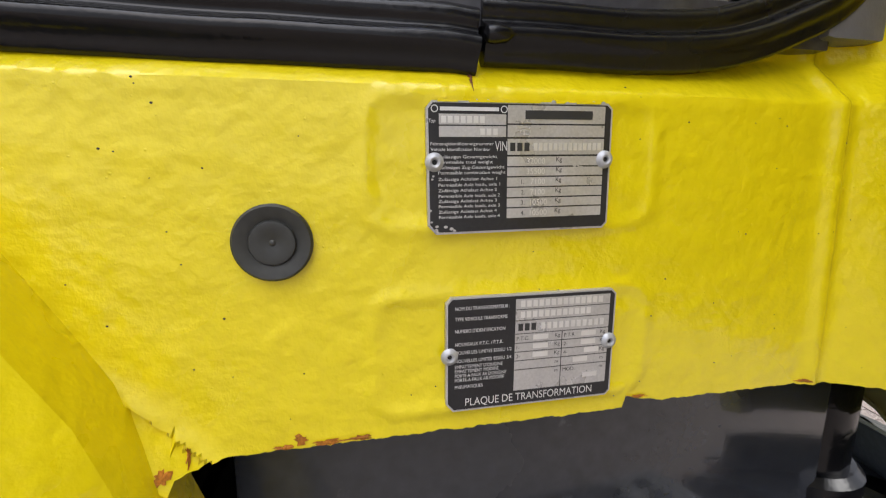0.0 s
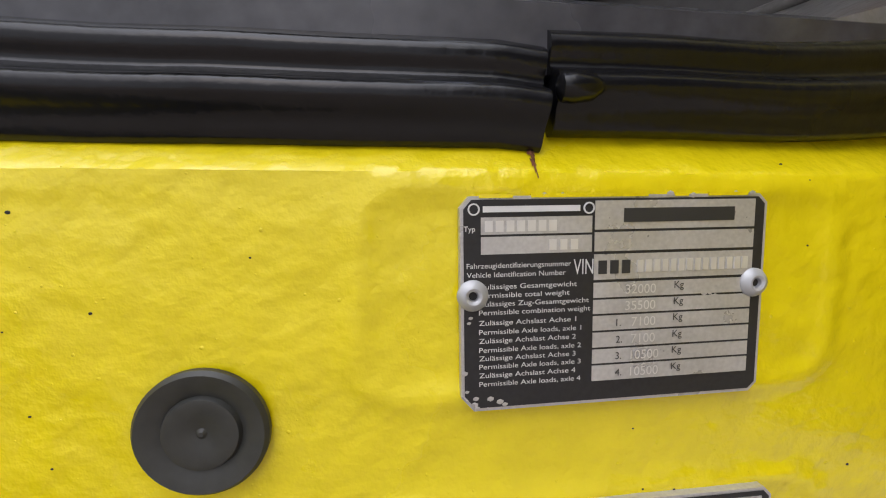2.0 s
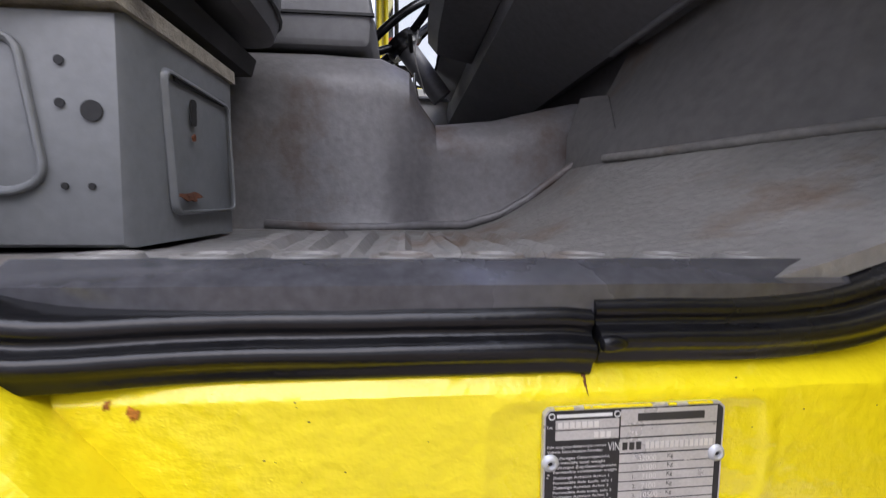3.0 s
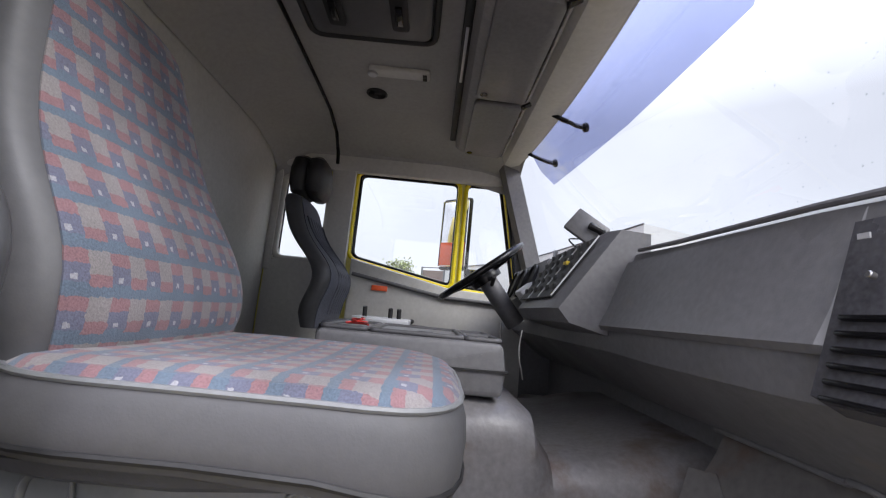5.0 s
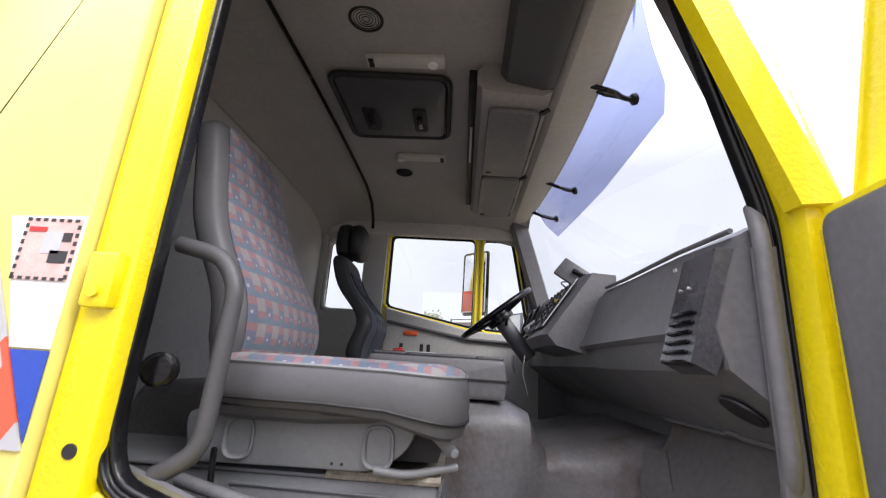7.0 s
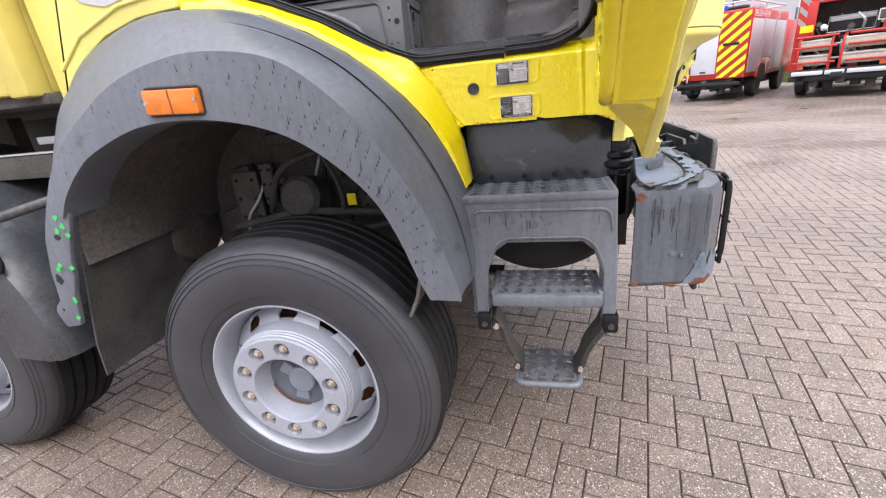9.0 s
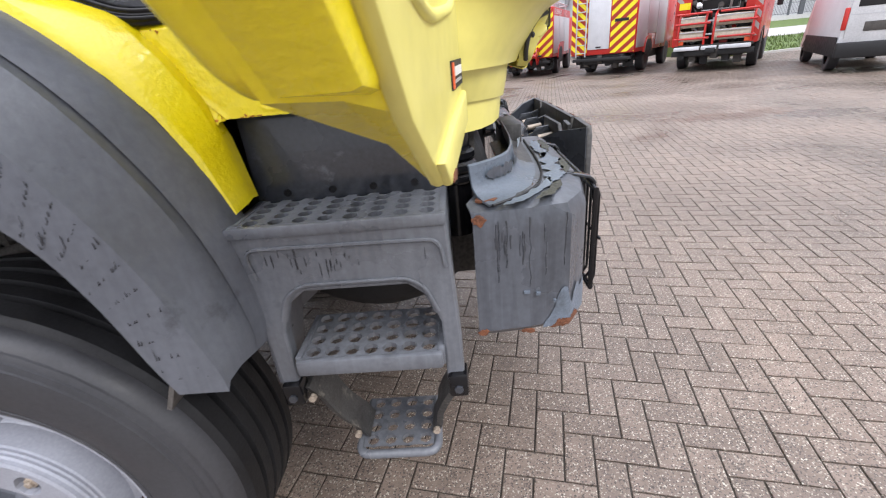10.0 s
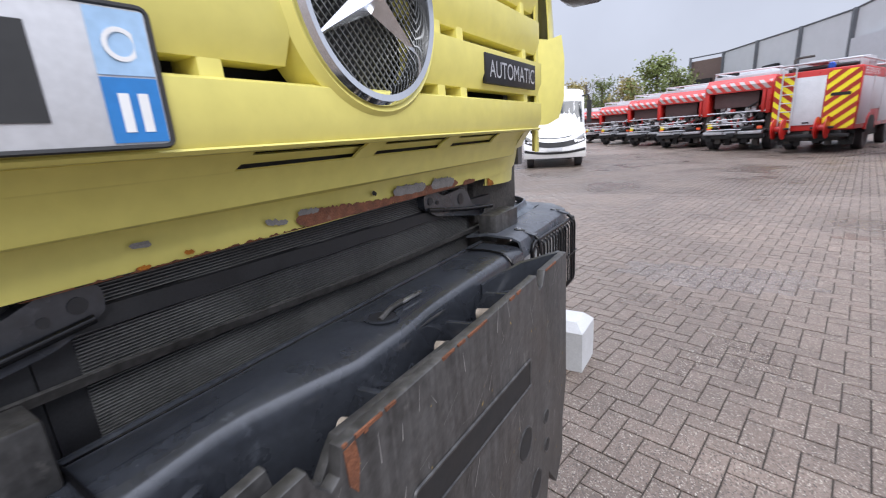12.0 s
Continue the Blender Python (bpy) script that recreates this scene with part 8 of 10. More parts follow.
part("boss_hole", disc((1.075, -0.945, 1.919), (-0.57, 0, -0.82), 0.0375, 0.002, 28), DARK, dash)
end_vent = part("end_panel", loft([[(1.0, y, 2.20), (0.94, y, 2.0), (0.98, y, 1.98), (1.08, y, 2.20)] for y in (-1.045, -0.93)]), PLATE_DARK, dash, "black end panel with air vent")
for k in range(6):
    part("vent_slat", box(0.945, 0.965, -1.03, -0.945, 1.995 + 0.018 * k, 2.001 + 0.018 * k, 0.002, about((0.95, -1, 2.04), 0, 16, 0)), BLACK, end_vent)
for y in (-0.975, -1.005):
    part("dash_knob", disc((0.972, y, 2.13), (-1, 0, 0.3), 0.004, 0.008, 12, 0.001), STEEL, end_vent)
part("end_label", box(0.958, 0.960, -0.985, -0.972, 2.168, 2.174), SILVER, end_vent)

cluster = thing("instrument_binnacle", (0.93, 0.15, 2.0), "angled instrument binnacle with dark panels and switches", "instrument panel")
part("binnacle_shell", loft([[(1.09, y, 2.31), (0.99 - b, y, 2.315), (0.83 - b, y, 2.09), (0.86 - b, y, 2.055), (0.98, y, 2.03), (1.09, y, 2.1)] for y, b in ((-0.29, -0.02), (-0.25, 0.0), (0.0, 0.0), (0.18, -0.01))]), TRIM_DARK, cluster)
normal = Vector((-0.225, 0, 0.16)).normalized()
for y0, y1 in ((-0.235, -0.10), (-0.09, 0.03), (0.04, 0.165)):
    panel = part("dial_panel", loft([[(0.972, y, 2.298), (0.845, y, 2.119), (0.841, y, 2.122), (0.968, y, 2.301)] for y in (y0, y1)]), DARK, cluster, "dark switch panel")
    for k in range(5):
        q = 0.12 + 0.18 * k
        c = Vector((0.968 - 0.127 * q, (y0 + y1) / 2, 2.301 - 0.179 * q)) + normal * 0.002
        for j in (-1, 1):
            key_bm = box(c.x - 0.004, c.x + 0.003, c.y + j * 0.036 - 0.013, c.y + j * 0.036 + 0.013, c.z - 0.009, c.z + 0.009, 0.002)
            part("switch", key_bm, DARK, panel)
for y in (-0.095, 0.035, -0.24):
    part("panel_line", loft([[(0.970, q, 2.302), (0.843, q, 2.123), (0.840, q, 2.125), (0.967, q, 2.304)] for q in (y - 0.0015, y + 0.0015)]), SILVER, cluster)
part("panel_mark", box(0.905, 0.915, -0.16, -0.13, 2.225, 2.235), mat("yellow_print", (0.8, 0.6, 0.05), 0.5), cluster)
speedo = part("gauge_hood", loft([[(1.08, y, 2.30), (0.95, y, 2.29), (0.90, y, 2.14), (1.0, y, 2.05), (1.08, y, 2.06)] for y in (0.20, 0.55, 0.86)]), TRIM_DARK, cluster)
for y in (0.36, 0.55, 0.72):
    part("gauge", lathe([(0.07, 0), (0.07, 0.012), (0.06, 0.014), (0.058, 0.004), (0, 0.004)], (0.925, y, 2.215), (-0.95, 0, 0.3), 28), DARK, speedo)
part("left_switches", box(0.86, 0.93, 0.19, 0.30, 2.12, 2.19, 0.008, about((0.9, 0.25, 2.15), 0, -40, 0)), SILVER, cluster)
part("keys", tube([(0.80, 0.30, 2.03), (0.80, 0.30, 1.99), (0.81, 0.31, 1.95)], 0.006, 6), STEEL, cluster)
part("cable_tie", tube(rounded([(0.80, -0.10, 2.02), (0.79, -0.11, 1.95), (0.81, -0.08, 1.90), (0.82, -0.06, 1.87)], 0.03), 0.002, 6), TRIM, cluster)

monitor = thing("monitor", (1.03, -0.12, 2.31), "small black screen on a swivel mount, seen from behind", "monitor")
part("screen_back", box(-0.058, 0.058, -0.010, 0.010, -0.042, 0.042, 0.006, Matrix.Translation((0.982, -0.10, 2.352)) @ pose(0, 0, 0, -14, 36, -20)), TRIM_DARK, monitor)
part("swivel", tube([(0.985, -0.115, 2.36), (1.02, -0.13, 2.34), (1.03, -0.12, 2.305)], 0.012, 8), BLACK, monitor)
part("mount", disc((1.03, -0.12, 2.303), (0, 0, 1), 0.03, 0.012, 16, 0.003), BLACK, monitor)
part("antenna_wire", tube(rounded([(1.0, 0.02, 2.305), (0.96, 0.03, 2.34), (1.02, 0.06, 2.35)], 0.03), 0.003, 6), BLACK, monitor)

wheel_axis = Vector((-0.62, -0.02, 0.785)).normalized()
hub_at = Vector((0.74, 0.62, 2.26))
steering = thing("steering_wheel", tuple(hub_at), "large black steering wheel with four spokes", "steering wheel")
e1 = wheel_axis.cross(Vector((0, 1, 0))).normalized()
e2 = wheel_axis.cross(e1)
circle = [hub_at + e1 * 0.225 * math.cos(a) + e2 * 0.225 * math.sin(a) for a in (2 * math.pi * k / 40 for k in range(40))]
part("wheel_rim", tube(circle, 0.016, 10, loop=True), BLACK, steering)
part("wheel_hub", lathe([(0.075, -0.03), (0.08, 0.0), (0.07, 0.03), (0.0, 0.035)], hub_at - wheel_axis * 0.03, wheel_axis, 24), BLACK, steering)
for a in (35, 145, 215, 325):
    d = e1 * math.cos(radians(a)) + e2 * math.sin(radians(a))
    part("spoke", tube([hub_at - wheel_axis * 0.02 + d * 0.06, hub_at - wheel_axis * 0.012 + d * 0.14, hub_at + d * 0.215], 0.016, 8), BLACK, steering)
part("column", tube([hub_at - wheel_axis * 0.04, hub_at - wheel_axis * 0.20, hub_at - wheel_axis * 0.30], 0.045, 14), TRIM_DARK, steering)
for s in (-1, 1):
    part("stalk", tube([hub_at - wheel_axis * 0.09, hub_at - wheel_axis * 0.07 + Vector((0, s * 0.17, 0.02))], 0.009, 8), DARK, steering)

# ---- the yard ----
PALE = mat("pale_grey_paint", (0.60, 0.61, 0.63), 0.45, vary=0.1, scale=3)
CONCRETE_GREY = mat("weathered_concrete", (0.36, 0.35, 0.33), 0.8, vary=0.15, scale=5, bump=0.3)
VAN = mat("dirty_white_van_paint", (0.56, 0.565, 0.57), 0.4, vary=0.12, scale=2, spots=(0.40, 0.38, 0.36), spot_amount=0.3, spot_scale=3)
BAY_PANEL = mat("dull_dark_panel", (0.10, 0.06, 0.058), 0.6, vary=0.2, scale=3)


def chevrons(name, one, two, angle, pitch):
    """Diagonal reflective stripes as a printed film."""
    m = mat(name, one, 0.4, vary=0.05, scale=4)
    n, l = m.node_tree.nodes, m.node_tree.links
    b = n["Principled BSDF"]
    base = b.inputs["Base Color"].links[0].from_socket
    tc = n.new("ShaderNodeTexCoord")
    sep = n.new("ShaderNodeSeparateXYZ")
    l.new(tc.outputs["Object"], sep.inputs[0])
    parts = []
    for axis, k in (("X", math.cos(angle)), ("Z", math.sin(angle))):
        mul = n.new("ShaderNodeMath")
        mul.operation = "MULTIPLY"
        mul.inputs[1].default_value = k / pitch
        l.new(sep.outputs[axis], mul.inputs[0])
        parts.append(mul.outputs[0])
    add, frac, gt, mix = n.new("ShaderNodeMath"), n.new("ShaderNodeMath"), n.new("ShaderNodeMath"), n.new("ShaderNodeMix")
    add.operation, frac.operation, gt.operation, mix.data_type = "ADD", "FRACT", "GREATER_THAN", "RGBA"
    l.new(parts[0], add.inputs[0]), l.new(parts[1], add.inputs[1]), l.new(add.outputs[0], frac.inputs[0]), l.new(frac.outputs[0], gt.inputs[0])
    gt.inputs[1].default_value = 0.5
    mix.inputs["B"].default_value = (*two, 1)
    l.new(gt.outputs[0], mix.inputs["Factor"]), l.new(base, mix.inputs["A"]), l.new(mix.outputs["Result"], b.inputs["Base Color"])
    return m


CHEV_L = chevrons("yellow_red_stripes", (0.85, 0.72, 0.02), (0.36, 0.03, 0.015), radians(50), 0.27)
CHEV_R = chevrons("yellow_red_stripes_mirrored", (0.85, 0.72, 0.02), (0.36, 0.03, 0.015), radians(130), 0.27)
RED_WHITE = chevrons("red_white_stripes", (0.33, 0.31, 0.30), (0.46, 0.03, 0.02), radians(45), 0.24)


def small_wheel(parent, x, y, r=0.5, w=0.28):
    wh = part("wheel", lathe([(0.26, 0.02), (0.30, 0.03), (r - 0.03, 0.02), (r, -0.02), (r, -w + 0.02), (r - 0.03, -w), (0.2, -w)], (x, y, r), (1, 0, 0), 28, caps=False), TYRE, parent)
    part("rim", lathe([(0.29, 0.02), (0.27, 0.025), (0.24, -0.03), (0.12, 0.0), (0.0, 0.01)], (x, y, r), (1, 0, 0), 24), UNDER, wh)
    return wh


def fire_engine(x, y, turn, height=3.1, width=2.45, length=7.0, shutter=True, ladder=True, reels=False):
    """A fire engine seen from behind: rear face with striped panels and a shutter, side lockers, roof kit, wheels."""
    e = thing("fire_engine", (0, 0, 0), "parked red fire engine with yellow and red striped rear panels", "fire engine", "fire engines in the yard")
    h = width / 2
    part("body", box(-h, h, 0, length - 2.0, 0.75, height - 0.12, 0.04), RED, e)
    part("cab", box(-h + 0.03, h - 0.03, length - 1.95, length, 0.6, height - 0.35, 0.12), RED, e)
    part("underframe", box(-0.9, 0.9, 0.1, length - 0.3, 0.40, 0.8, 0.02), DARK, e)
    part("rear_axle", lathe([(0.09, 0), (0.09, 0.7), (0.22, 0.8), (0.22, 1.1), (0.09, 1.2), (0.09, 1.9)], (-0.95, 1.9, 0.5), (1, 0, 0), 14), DARK, e)
    for k in range(7):
        part("under_fitting", box(-1.0 + 0.28 * k, -0.82 + 0.28 * k, 0.02 + 0.1 * (k % 3), 0.3 + 0.1 * (k % 2), 0.42 - 0.09 * (k % 3), 0.74, 0.02), (DARK, UNDER)[k % 2], e)
    if shutter:
        roller = part("rear_shutter", box(-0.55, 0.28, -0.03, 0.0, 0.95, height - 0.32, 0.008), PALE, e, "pale grey rear shutter")
        for k in range(9):
            part("shutter_slat", box(-0.54, 0.27, -0.033, -0.028, 1.0 + 0.19 * k, 1.002 + 0.19 * k), PALE, roller)
        part("shutter_handle", box(-0.22, -0.02, -0.05, -0.03, 1.0, 1.05, 0.01), DARK, roller)
        part("striped_panel", box(-h + 0.02, -0.58, -0.02, 0.0, 0.80, height - 0.2), CHEV_L, e, "yellow and red chevron panel")
        part("striped_panel", box(0.32, h - 0.02, -0.02, 0.0, 0.80, height - 0.2), CHEV_R, e, "yellow and red chevron panel")
        part("panel_sign", box(0.45, 0.95, -0.03, -0.018, 1.85, 1.95), DARK, e)
    rail = part("roof_rail", tube(rounded([(-h + 0.1, 0.1, height + 0.12), (h - 0.1, 0.1, height + 0.12), (h - 0.1, length - 2.2, height + 0.12), (-h + 0.1, length - 2.2, height + 0.12)], 0.1), 0.03, 8, loop=True), SILVER, e)
    for px in (-h + 0.1, h - 0.1):
        for py in (0.1, 2.0, 4.0):
            part("rail_post", tube([(px, py, height - 0.13), (px, py, height + 0.12)], 0.025, 6), SILVER, rail)
    part("roof_ladder", box(-0.5, 0.1, 0.3, 4.5, height + 0.12, height + 0.2, 0.01), SILVER, e)
    part("roof_box", box(0.15, 0.95, 1.6, 2.6, height - 0.12, height + 0.28, 0.03), SILVER, e)
    part("hose_bundle", tube(rounded([(-0.9, 0.4, height - 0.04), (0.8, 0.5, height - 0.02), (0.8, 1.1, height), (-0.9, 1.2, height)], 0.2), 0.07, 8), DARK, e)
    part("roof_pipe", tube(rounded([(-0.7, 0.2, height - 0.1), (-0.7, 0.2, height + 0.34), (-0.2, 0.3, height + 0.36)], 0.08), 0.04, 8), UNDER, e)
    part("blue_lamp", lathe([(0.09, 0), (0.1, 0.05), (0.09, 0.16), (0.03, 0.19)], (0.3, 0.25, height - 0.1), (0, 0, 1), 16), mat("blue_lens", (0.02, 0.10, 0.5), 0.15) if "blue_lens" not in bpy.data.materials else bpy.data.materials["blue_lens"], e)
    if ladder:
        rungs = part("ladder", tube([(-h + 0.25, -0.1, 0.7), (-h + 0.25, -0.1, height)], 0.025, 6), SILVER, e)
        part("ladder_rail", tube([(-h + 0.62, -0.1, 0.7), (-h + 0.62, -0.1, height)], 0.025, 6), SILVER, rungs)
        for k in range(8):
            part("rung", tube([(-h + 0.25, -0.1, 0.85 + 0.29 * k), (-h + 0.62, -0.1, 0.85 + 0.29 * k)], 0.018, 6), SILVER, rungs)
    for px in (-0.95, 0.75):
        part("mud_flap", box(px - 0.05, px + 0.35, 0.5, 0.52, 0.25, 0.7), BLACK, e)
    for k in range(3):
        locker = part("side_locker", box(h - 0.005, h + 0.015, 0.15 + 1.55 * k, 1.55 + 1.55 * k, 0.9 if k != 1 else 1.35, height - 0.45, 0.01), SILVER, e, "silver side shutter")
    for k in range(2):
        part("side_pillar", box(h + 0.001, h + 0.022, 1.56 + 1.55 * k, 1.69 + 1.55 * k, 0.9, height - 0.42), SILVER, e)
    part("wheel_arch", prism([(1.25, 0.7), (1.35, 1.05), (1.6, 1.25), (2.2, 1.25), (2.45, 1.05), (2.55, 0.7)], "x", h - 0.02, h + 0.05), RED, e)
    part("wheel_arch_gap", prism([(1.35, 0.6), (1.45, 1.0), (1.65, 1.15), (2.15, 1.15), (2.35, 1.0), (2.45, 0.6)], "x", h - 0.02, h + 0.056), DARK, e)
    part("side_stripe", box(h + 0.001, h + 0.012, 0.1, length - 2.2, height - 0.42, height - 0.18), RED, e)
    words("side_word", "FEUERWEHR", (h + 0.013, 0.25, height - 0.30), (0, 1, 0), (0, 0, 1), 0.20, PALE, e, 0.001, 1.9)
    words("side_number", "112", (h + 0.013, 3.1, height - 0.30), (0, 1, 0), (0, 0, 1), 0.20, PALE, e, 0.001, 0.5)
    part("step_bar", box(-h + 0.1, h - 0.1, -0.08, 0.1, 0.52, 0.64, 0.02), DARK, e)
    for px in (-h + 0.33, -h + 1.3 + 1.15):
        small_wheel(e, px if px < 0 else h - 0.05, 1.9)
    small_wheel(e, -h + 0.30, 5.4), small_wheel(e, h - 0.05, 5.4)
    if reels:
        for px in (-h + 0.35, h - 0.75):
            reel = part("hose_reel", lathe([(0.36, 0), (0.36, 0.03), (0.1, 0.05), (0.1, 0.25), (0.36, 0.27), (0.36, 0.30)], (px - 0.15, -0.25, 0.85), (1, 0, 0), 28), RED, e, "red hose reel wheel")
            part("reel_axle", tube([(px - 0.3, -0.25, 0.85), (px + 0.3, -0.25, 0.85)], 0.04, 8), DARK, reel)
    e.matrix_basis = pose(x, y, 0, 0, 0, turn)
    return e


def open_tender(x, y, turn, height=3.1, width=2.4, length=6.5, drums=False, label="parked red fire tender with open pump bay at the rear"):
    """A red tender with a striped hood and an open bay full of gear."""
    e = thing("fire_tender", (0, 0, 0), label, "fire engine", "fire engines in the yard")
    h = width / 2
    part("body", box(-h, h, 0.9, length - 1.9, 0.8, height - 0.3, 0.05), RED, e)
    for s in (-1, 1):
        part("bay_side", box(min(s * h, s * (h - 0.18)), max(s * h, s * (h - 0.18)), 0.0, 0.95, 0.8 if drums else 1.45, height - 0.45, 0.04), RED, e)
        if not drums:
            part("bay_locker_side", box(min(s * (h - 0.02), s * (h - 0.2)), max(s * (h - 0.02), s * (h - 0.2)), 0.35, 0.95, 0.75, 1.47, 0.03), UNDER, e)
    part("bay_hood", prism([(0, height - 0.75), (0.0, height - 0.5), (0.35, height - 0.2), (0.95, height - 0.2), (0.95, height - 0.75)], "x", -h, h, 0.02), RED, e)
    part("hood_stripes", prism([(-0.008, height - 0.70), (-0.008, height - 0.5), (0.14, height - 0.375), (0.15, height - 0.395), (0.005, height - 0.52), (0.005, height - 0.70)], "x", -h + 0.05, h - 0.05), RED_WHITE, e, "red and white warning stripes")
    part("bay_floor", box(-h + 0.1, h - 0.1, 0.0, 0.95, 0.75, 0.85, 0.01), UNDER, e)
    part("bay_back", box(-h + 0.15, h - 0.15, 0.86, 0.9, 0.85, height - 0.7), UNDER, e)
    rng = random.Random(int(height * 100 + x * 7))
    if not drums:
        part("bay_panel", box(-h + 0.3, h - 0.5, 0.3, 0.34, height - 1.35, height - 0.76, 0.01), BAY_PANEL, e, "dull dark panel under the hood")
        part("side_screen", box(h - 0.32, h - 0.2, 0.0, 0.5, 1.5, height - 0.6, 0.02), RED, e)
    for k in range(40):
        px, pz = rng.uniform(-h + 0.3, h - 0.4), rng.uniform(0.88, height - 1.3)
        py = rng.uniform(0.1, 0.7)
        paint = rng.choice((DARK, UNDER, STEEL, SILVER, RED, PALE, UNDER))
        if k % 3 == 0:
            part("bay_case", box(px - rng.uniform(0.05, 0.14), px + rng.uniform(0.05, 0.14), py, py + 0.2, pz - rng.uniform(0.05, 0.12), pz + rng.uniform(0.05, 0.14), 0.015), paint, e)
        elif k % 3 == 1:
            part("bay_pipe", tube(rounded([(px, py + 0.2, pz - 0.25), (px + rng.uniform(-0.2, 0.2), py - 0.1, pz), (px + rng.uniform(-0.4, 0.4), py, pz + 0.2)], 0.1), rng.uniform(0.015, 0.04), 6), paint, e)
        else:
            part("bay_valve", lathe([(0.04, 0), (0.09, 0.02), (0.09, 0.05), (0.03, 0.06), (0.03, 0.14), (0.07, 0.16)], (px, py, pz), (rng.uniform(-0.3, 0.3), -1, rng.uniform(-0.2, 0.4)), 12), paint, e)
    for k in range(6):
        part("under_fitting", box(-1.0 + 0.33 * k, -0.78 + 0.33 * k, -0.1 + 0.12 * (k % 3), 0.4, 0.40 - 0.09 * (k % 3), 0.72, 0.02), (DARK, UNDER)[k % 2], e)
    for sx in (-1, 1):
        part("rear_mudguard", prism([(0.85, 0.55), (0.95, 1.05), (1.3, 1.25), (1.9, 1.25), (2.25, 1.05), (2.35, 0.55), (2.28, 0.55), (2.15, 0.98), (1.85, 1.17), (1.35, 1.17), (1.03, 0.98), (0.93, 0.55)], "x", min(sx * (h - 0.3), sx * (h + 0.02)), max(sx * (h - 0.3), sx * (h + 0.02))), DARK, e)
    if drums:
        cream = bpy.data.materials.get("cream_hose") or mat("cream_hose", (0.55, 0.50, 0.40), 0.8, vary=0.2, scale=12, bump=0.5, bump_scale=40)
        for a, b2 in ((-h + 0.22, -0.28), (0.02, h - 0.2)):
            for z in (1.12, 1.55):
                roller = part("hose_drum", lathe([(0.06, 0), (0.20, 0.01), (0.20, 0.03), (0.165, 0.035), (0.165, b2 - a - 0.035), (0.20, b2 - a - 0.03), (0.20, b2 - a - 0.01), (0.06, b2 - a)], (a, 0.08, z), (1, 0, 0), 24), cream, e, "cream hose wound on a drum")
                part("drum_bar", tube([(a, -0.10, z + 0.12), (b2, -0.10, z + 0.12)], 0.02, 8), SILVER, roller)
            for px in (a - 0.02, b2 + 0.02):
                part("drum_frame", tube(rounded([(px, -0.10, 0.85), (px, -0.16, 1.2), (px, -0.10, 1.75), (px, 0.4, 1.85)], 0.15), 0.035, 8), RED, e)
        part("bay_locker", box(-0.55, 0.6, 0.45, 0.9, 1.85, 2.35, 0.03), DARK, e)
        part("locker_frame", tube([(-0.52, 0.42, 1.88), (0.56, 0.42, 1.88), (0.56, 0.42, 2.32), (-0.52, 0.42, 2.32)], 0.02, 6, loop=True), PALE, e)
        for sx in (-1, 1):
            part("rear_panel", box(min(sx * (h - 0.48), sx * (h - 0.01)), max(sx * (h - 0.48), sx * (h - 0.01)), -0.02, 0.03, 1.75, height - 0.7, 0.01), RED, e)
            part("panel_stripes", box(min(sx * (h - 0.24), sx * (h - 0.03)), max(sx * (h - 0.24), sx * (h - 0.03)), -0.026, -0.018, 1.0 if sx > 0 else 2.1, height - 0.72), RED_WHITE, e)
            for z in (1.05, 1.5, 1.8):
                part("drum_crossbar", tube([(sx * 0.12, -0.14, z), (sx * (h - 0.1), -0.14, z)], 0.035, 8), RED, e)
        part("yellow_sign", box(-h + 0.12, -h + 0.45, -0.03, -0.018, 1.95, 2.15), YELLOW, e)
        part("framed_sign", box(h - 0.62, h - 0.32, -0.03, -0.018, 2.05, 2.35), PALE, e)
        part("sign_face", box(h - 0.59, h - 0.35, -0.035, -0.028, 2.08, 2.32), UNDER, e)
        part("side_mirror", box(h + 0.1, h + 0.3, length - 1.2, length - 1.1, 1.9, 2.5, 0.04), DARK, e)
        part("light_bar", box(-0.5, 0.55, 0.40, 0.46, 2.18, 2.30, 0.02), SILVER, e)
    for px in (-h + 0.28, h - 0.28):
        part("rear_lamp", box(px - 0.09, px + 0.09, -0.03, 0.03, 0.86, 0.98, 0.015), ORANGE_RED, e)
    part("tow_jaw", box(-0.14, 0.14, -0.38, -0.2, 0.58, 0.74, 0.03), DARK, e)
    pump = part("pump", lathe([(0.1, 0), (0.26, 0.05), (0.28, 0.3), (0.15, 0.4), (0.12, 0.55)], (0.0, 0.85, 1.35), (0, -1, 0), 20), STEEL, e)
    for k in range(6):
        px = -0.8 + 0.32 * k
        part("valve", lathe([(0.07, 0), (0.08, 0.1), (0.05, 0.14), (0.05, 0.3), (0.09, 0.32)], (px, 0.75, 1.05 + 0.22 * (k % 3)), (0, -1, 0), 14), (STEEL, RED, DARK)[k % 3], pump)
        part("coupling", lathe([(0.045, 0), (0.06, 0.03), (0.06, 0.09), (0.03, 0.10)], (px + 0.12, 0.30, 0.98 + 0.16 * (k % 2)), (0.3, -1, 0.2), 10), (SILVER, STEEL)[k % 2], pump)
        part("pump_hose", tube(rounded([(px, 0.7, 0.95), (px + 0.1, 0.35, 1.25 + 0.1 * (k % 2)), (px + 0.25, 0.6, 1.55)], 0.15), 0.03, 6), DARK, pump)
    for z in (1.15, 1.55):
        part("bay_rail", tube([(-h + 0.15, 0.03, z), (h - 0.15, 0.03, z)], 0.03, 8), SILVER, e)
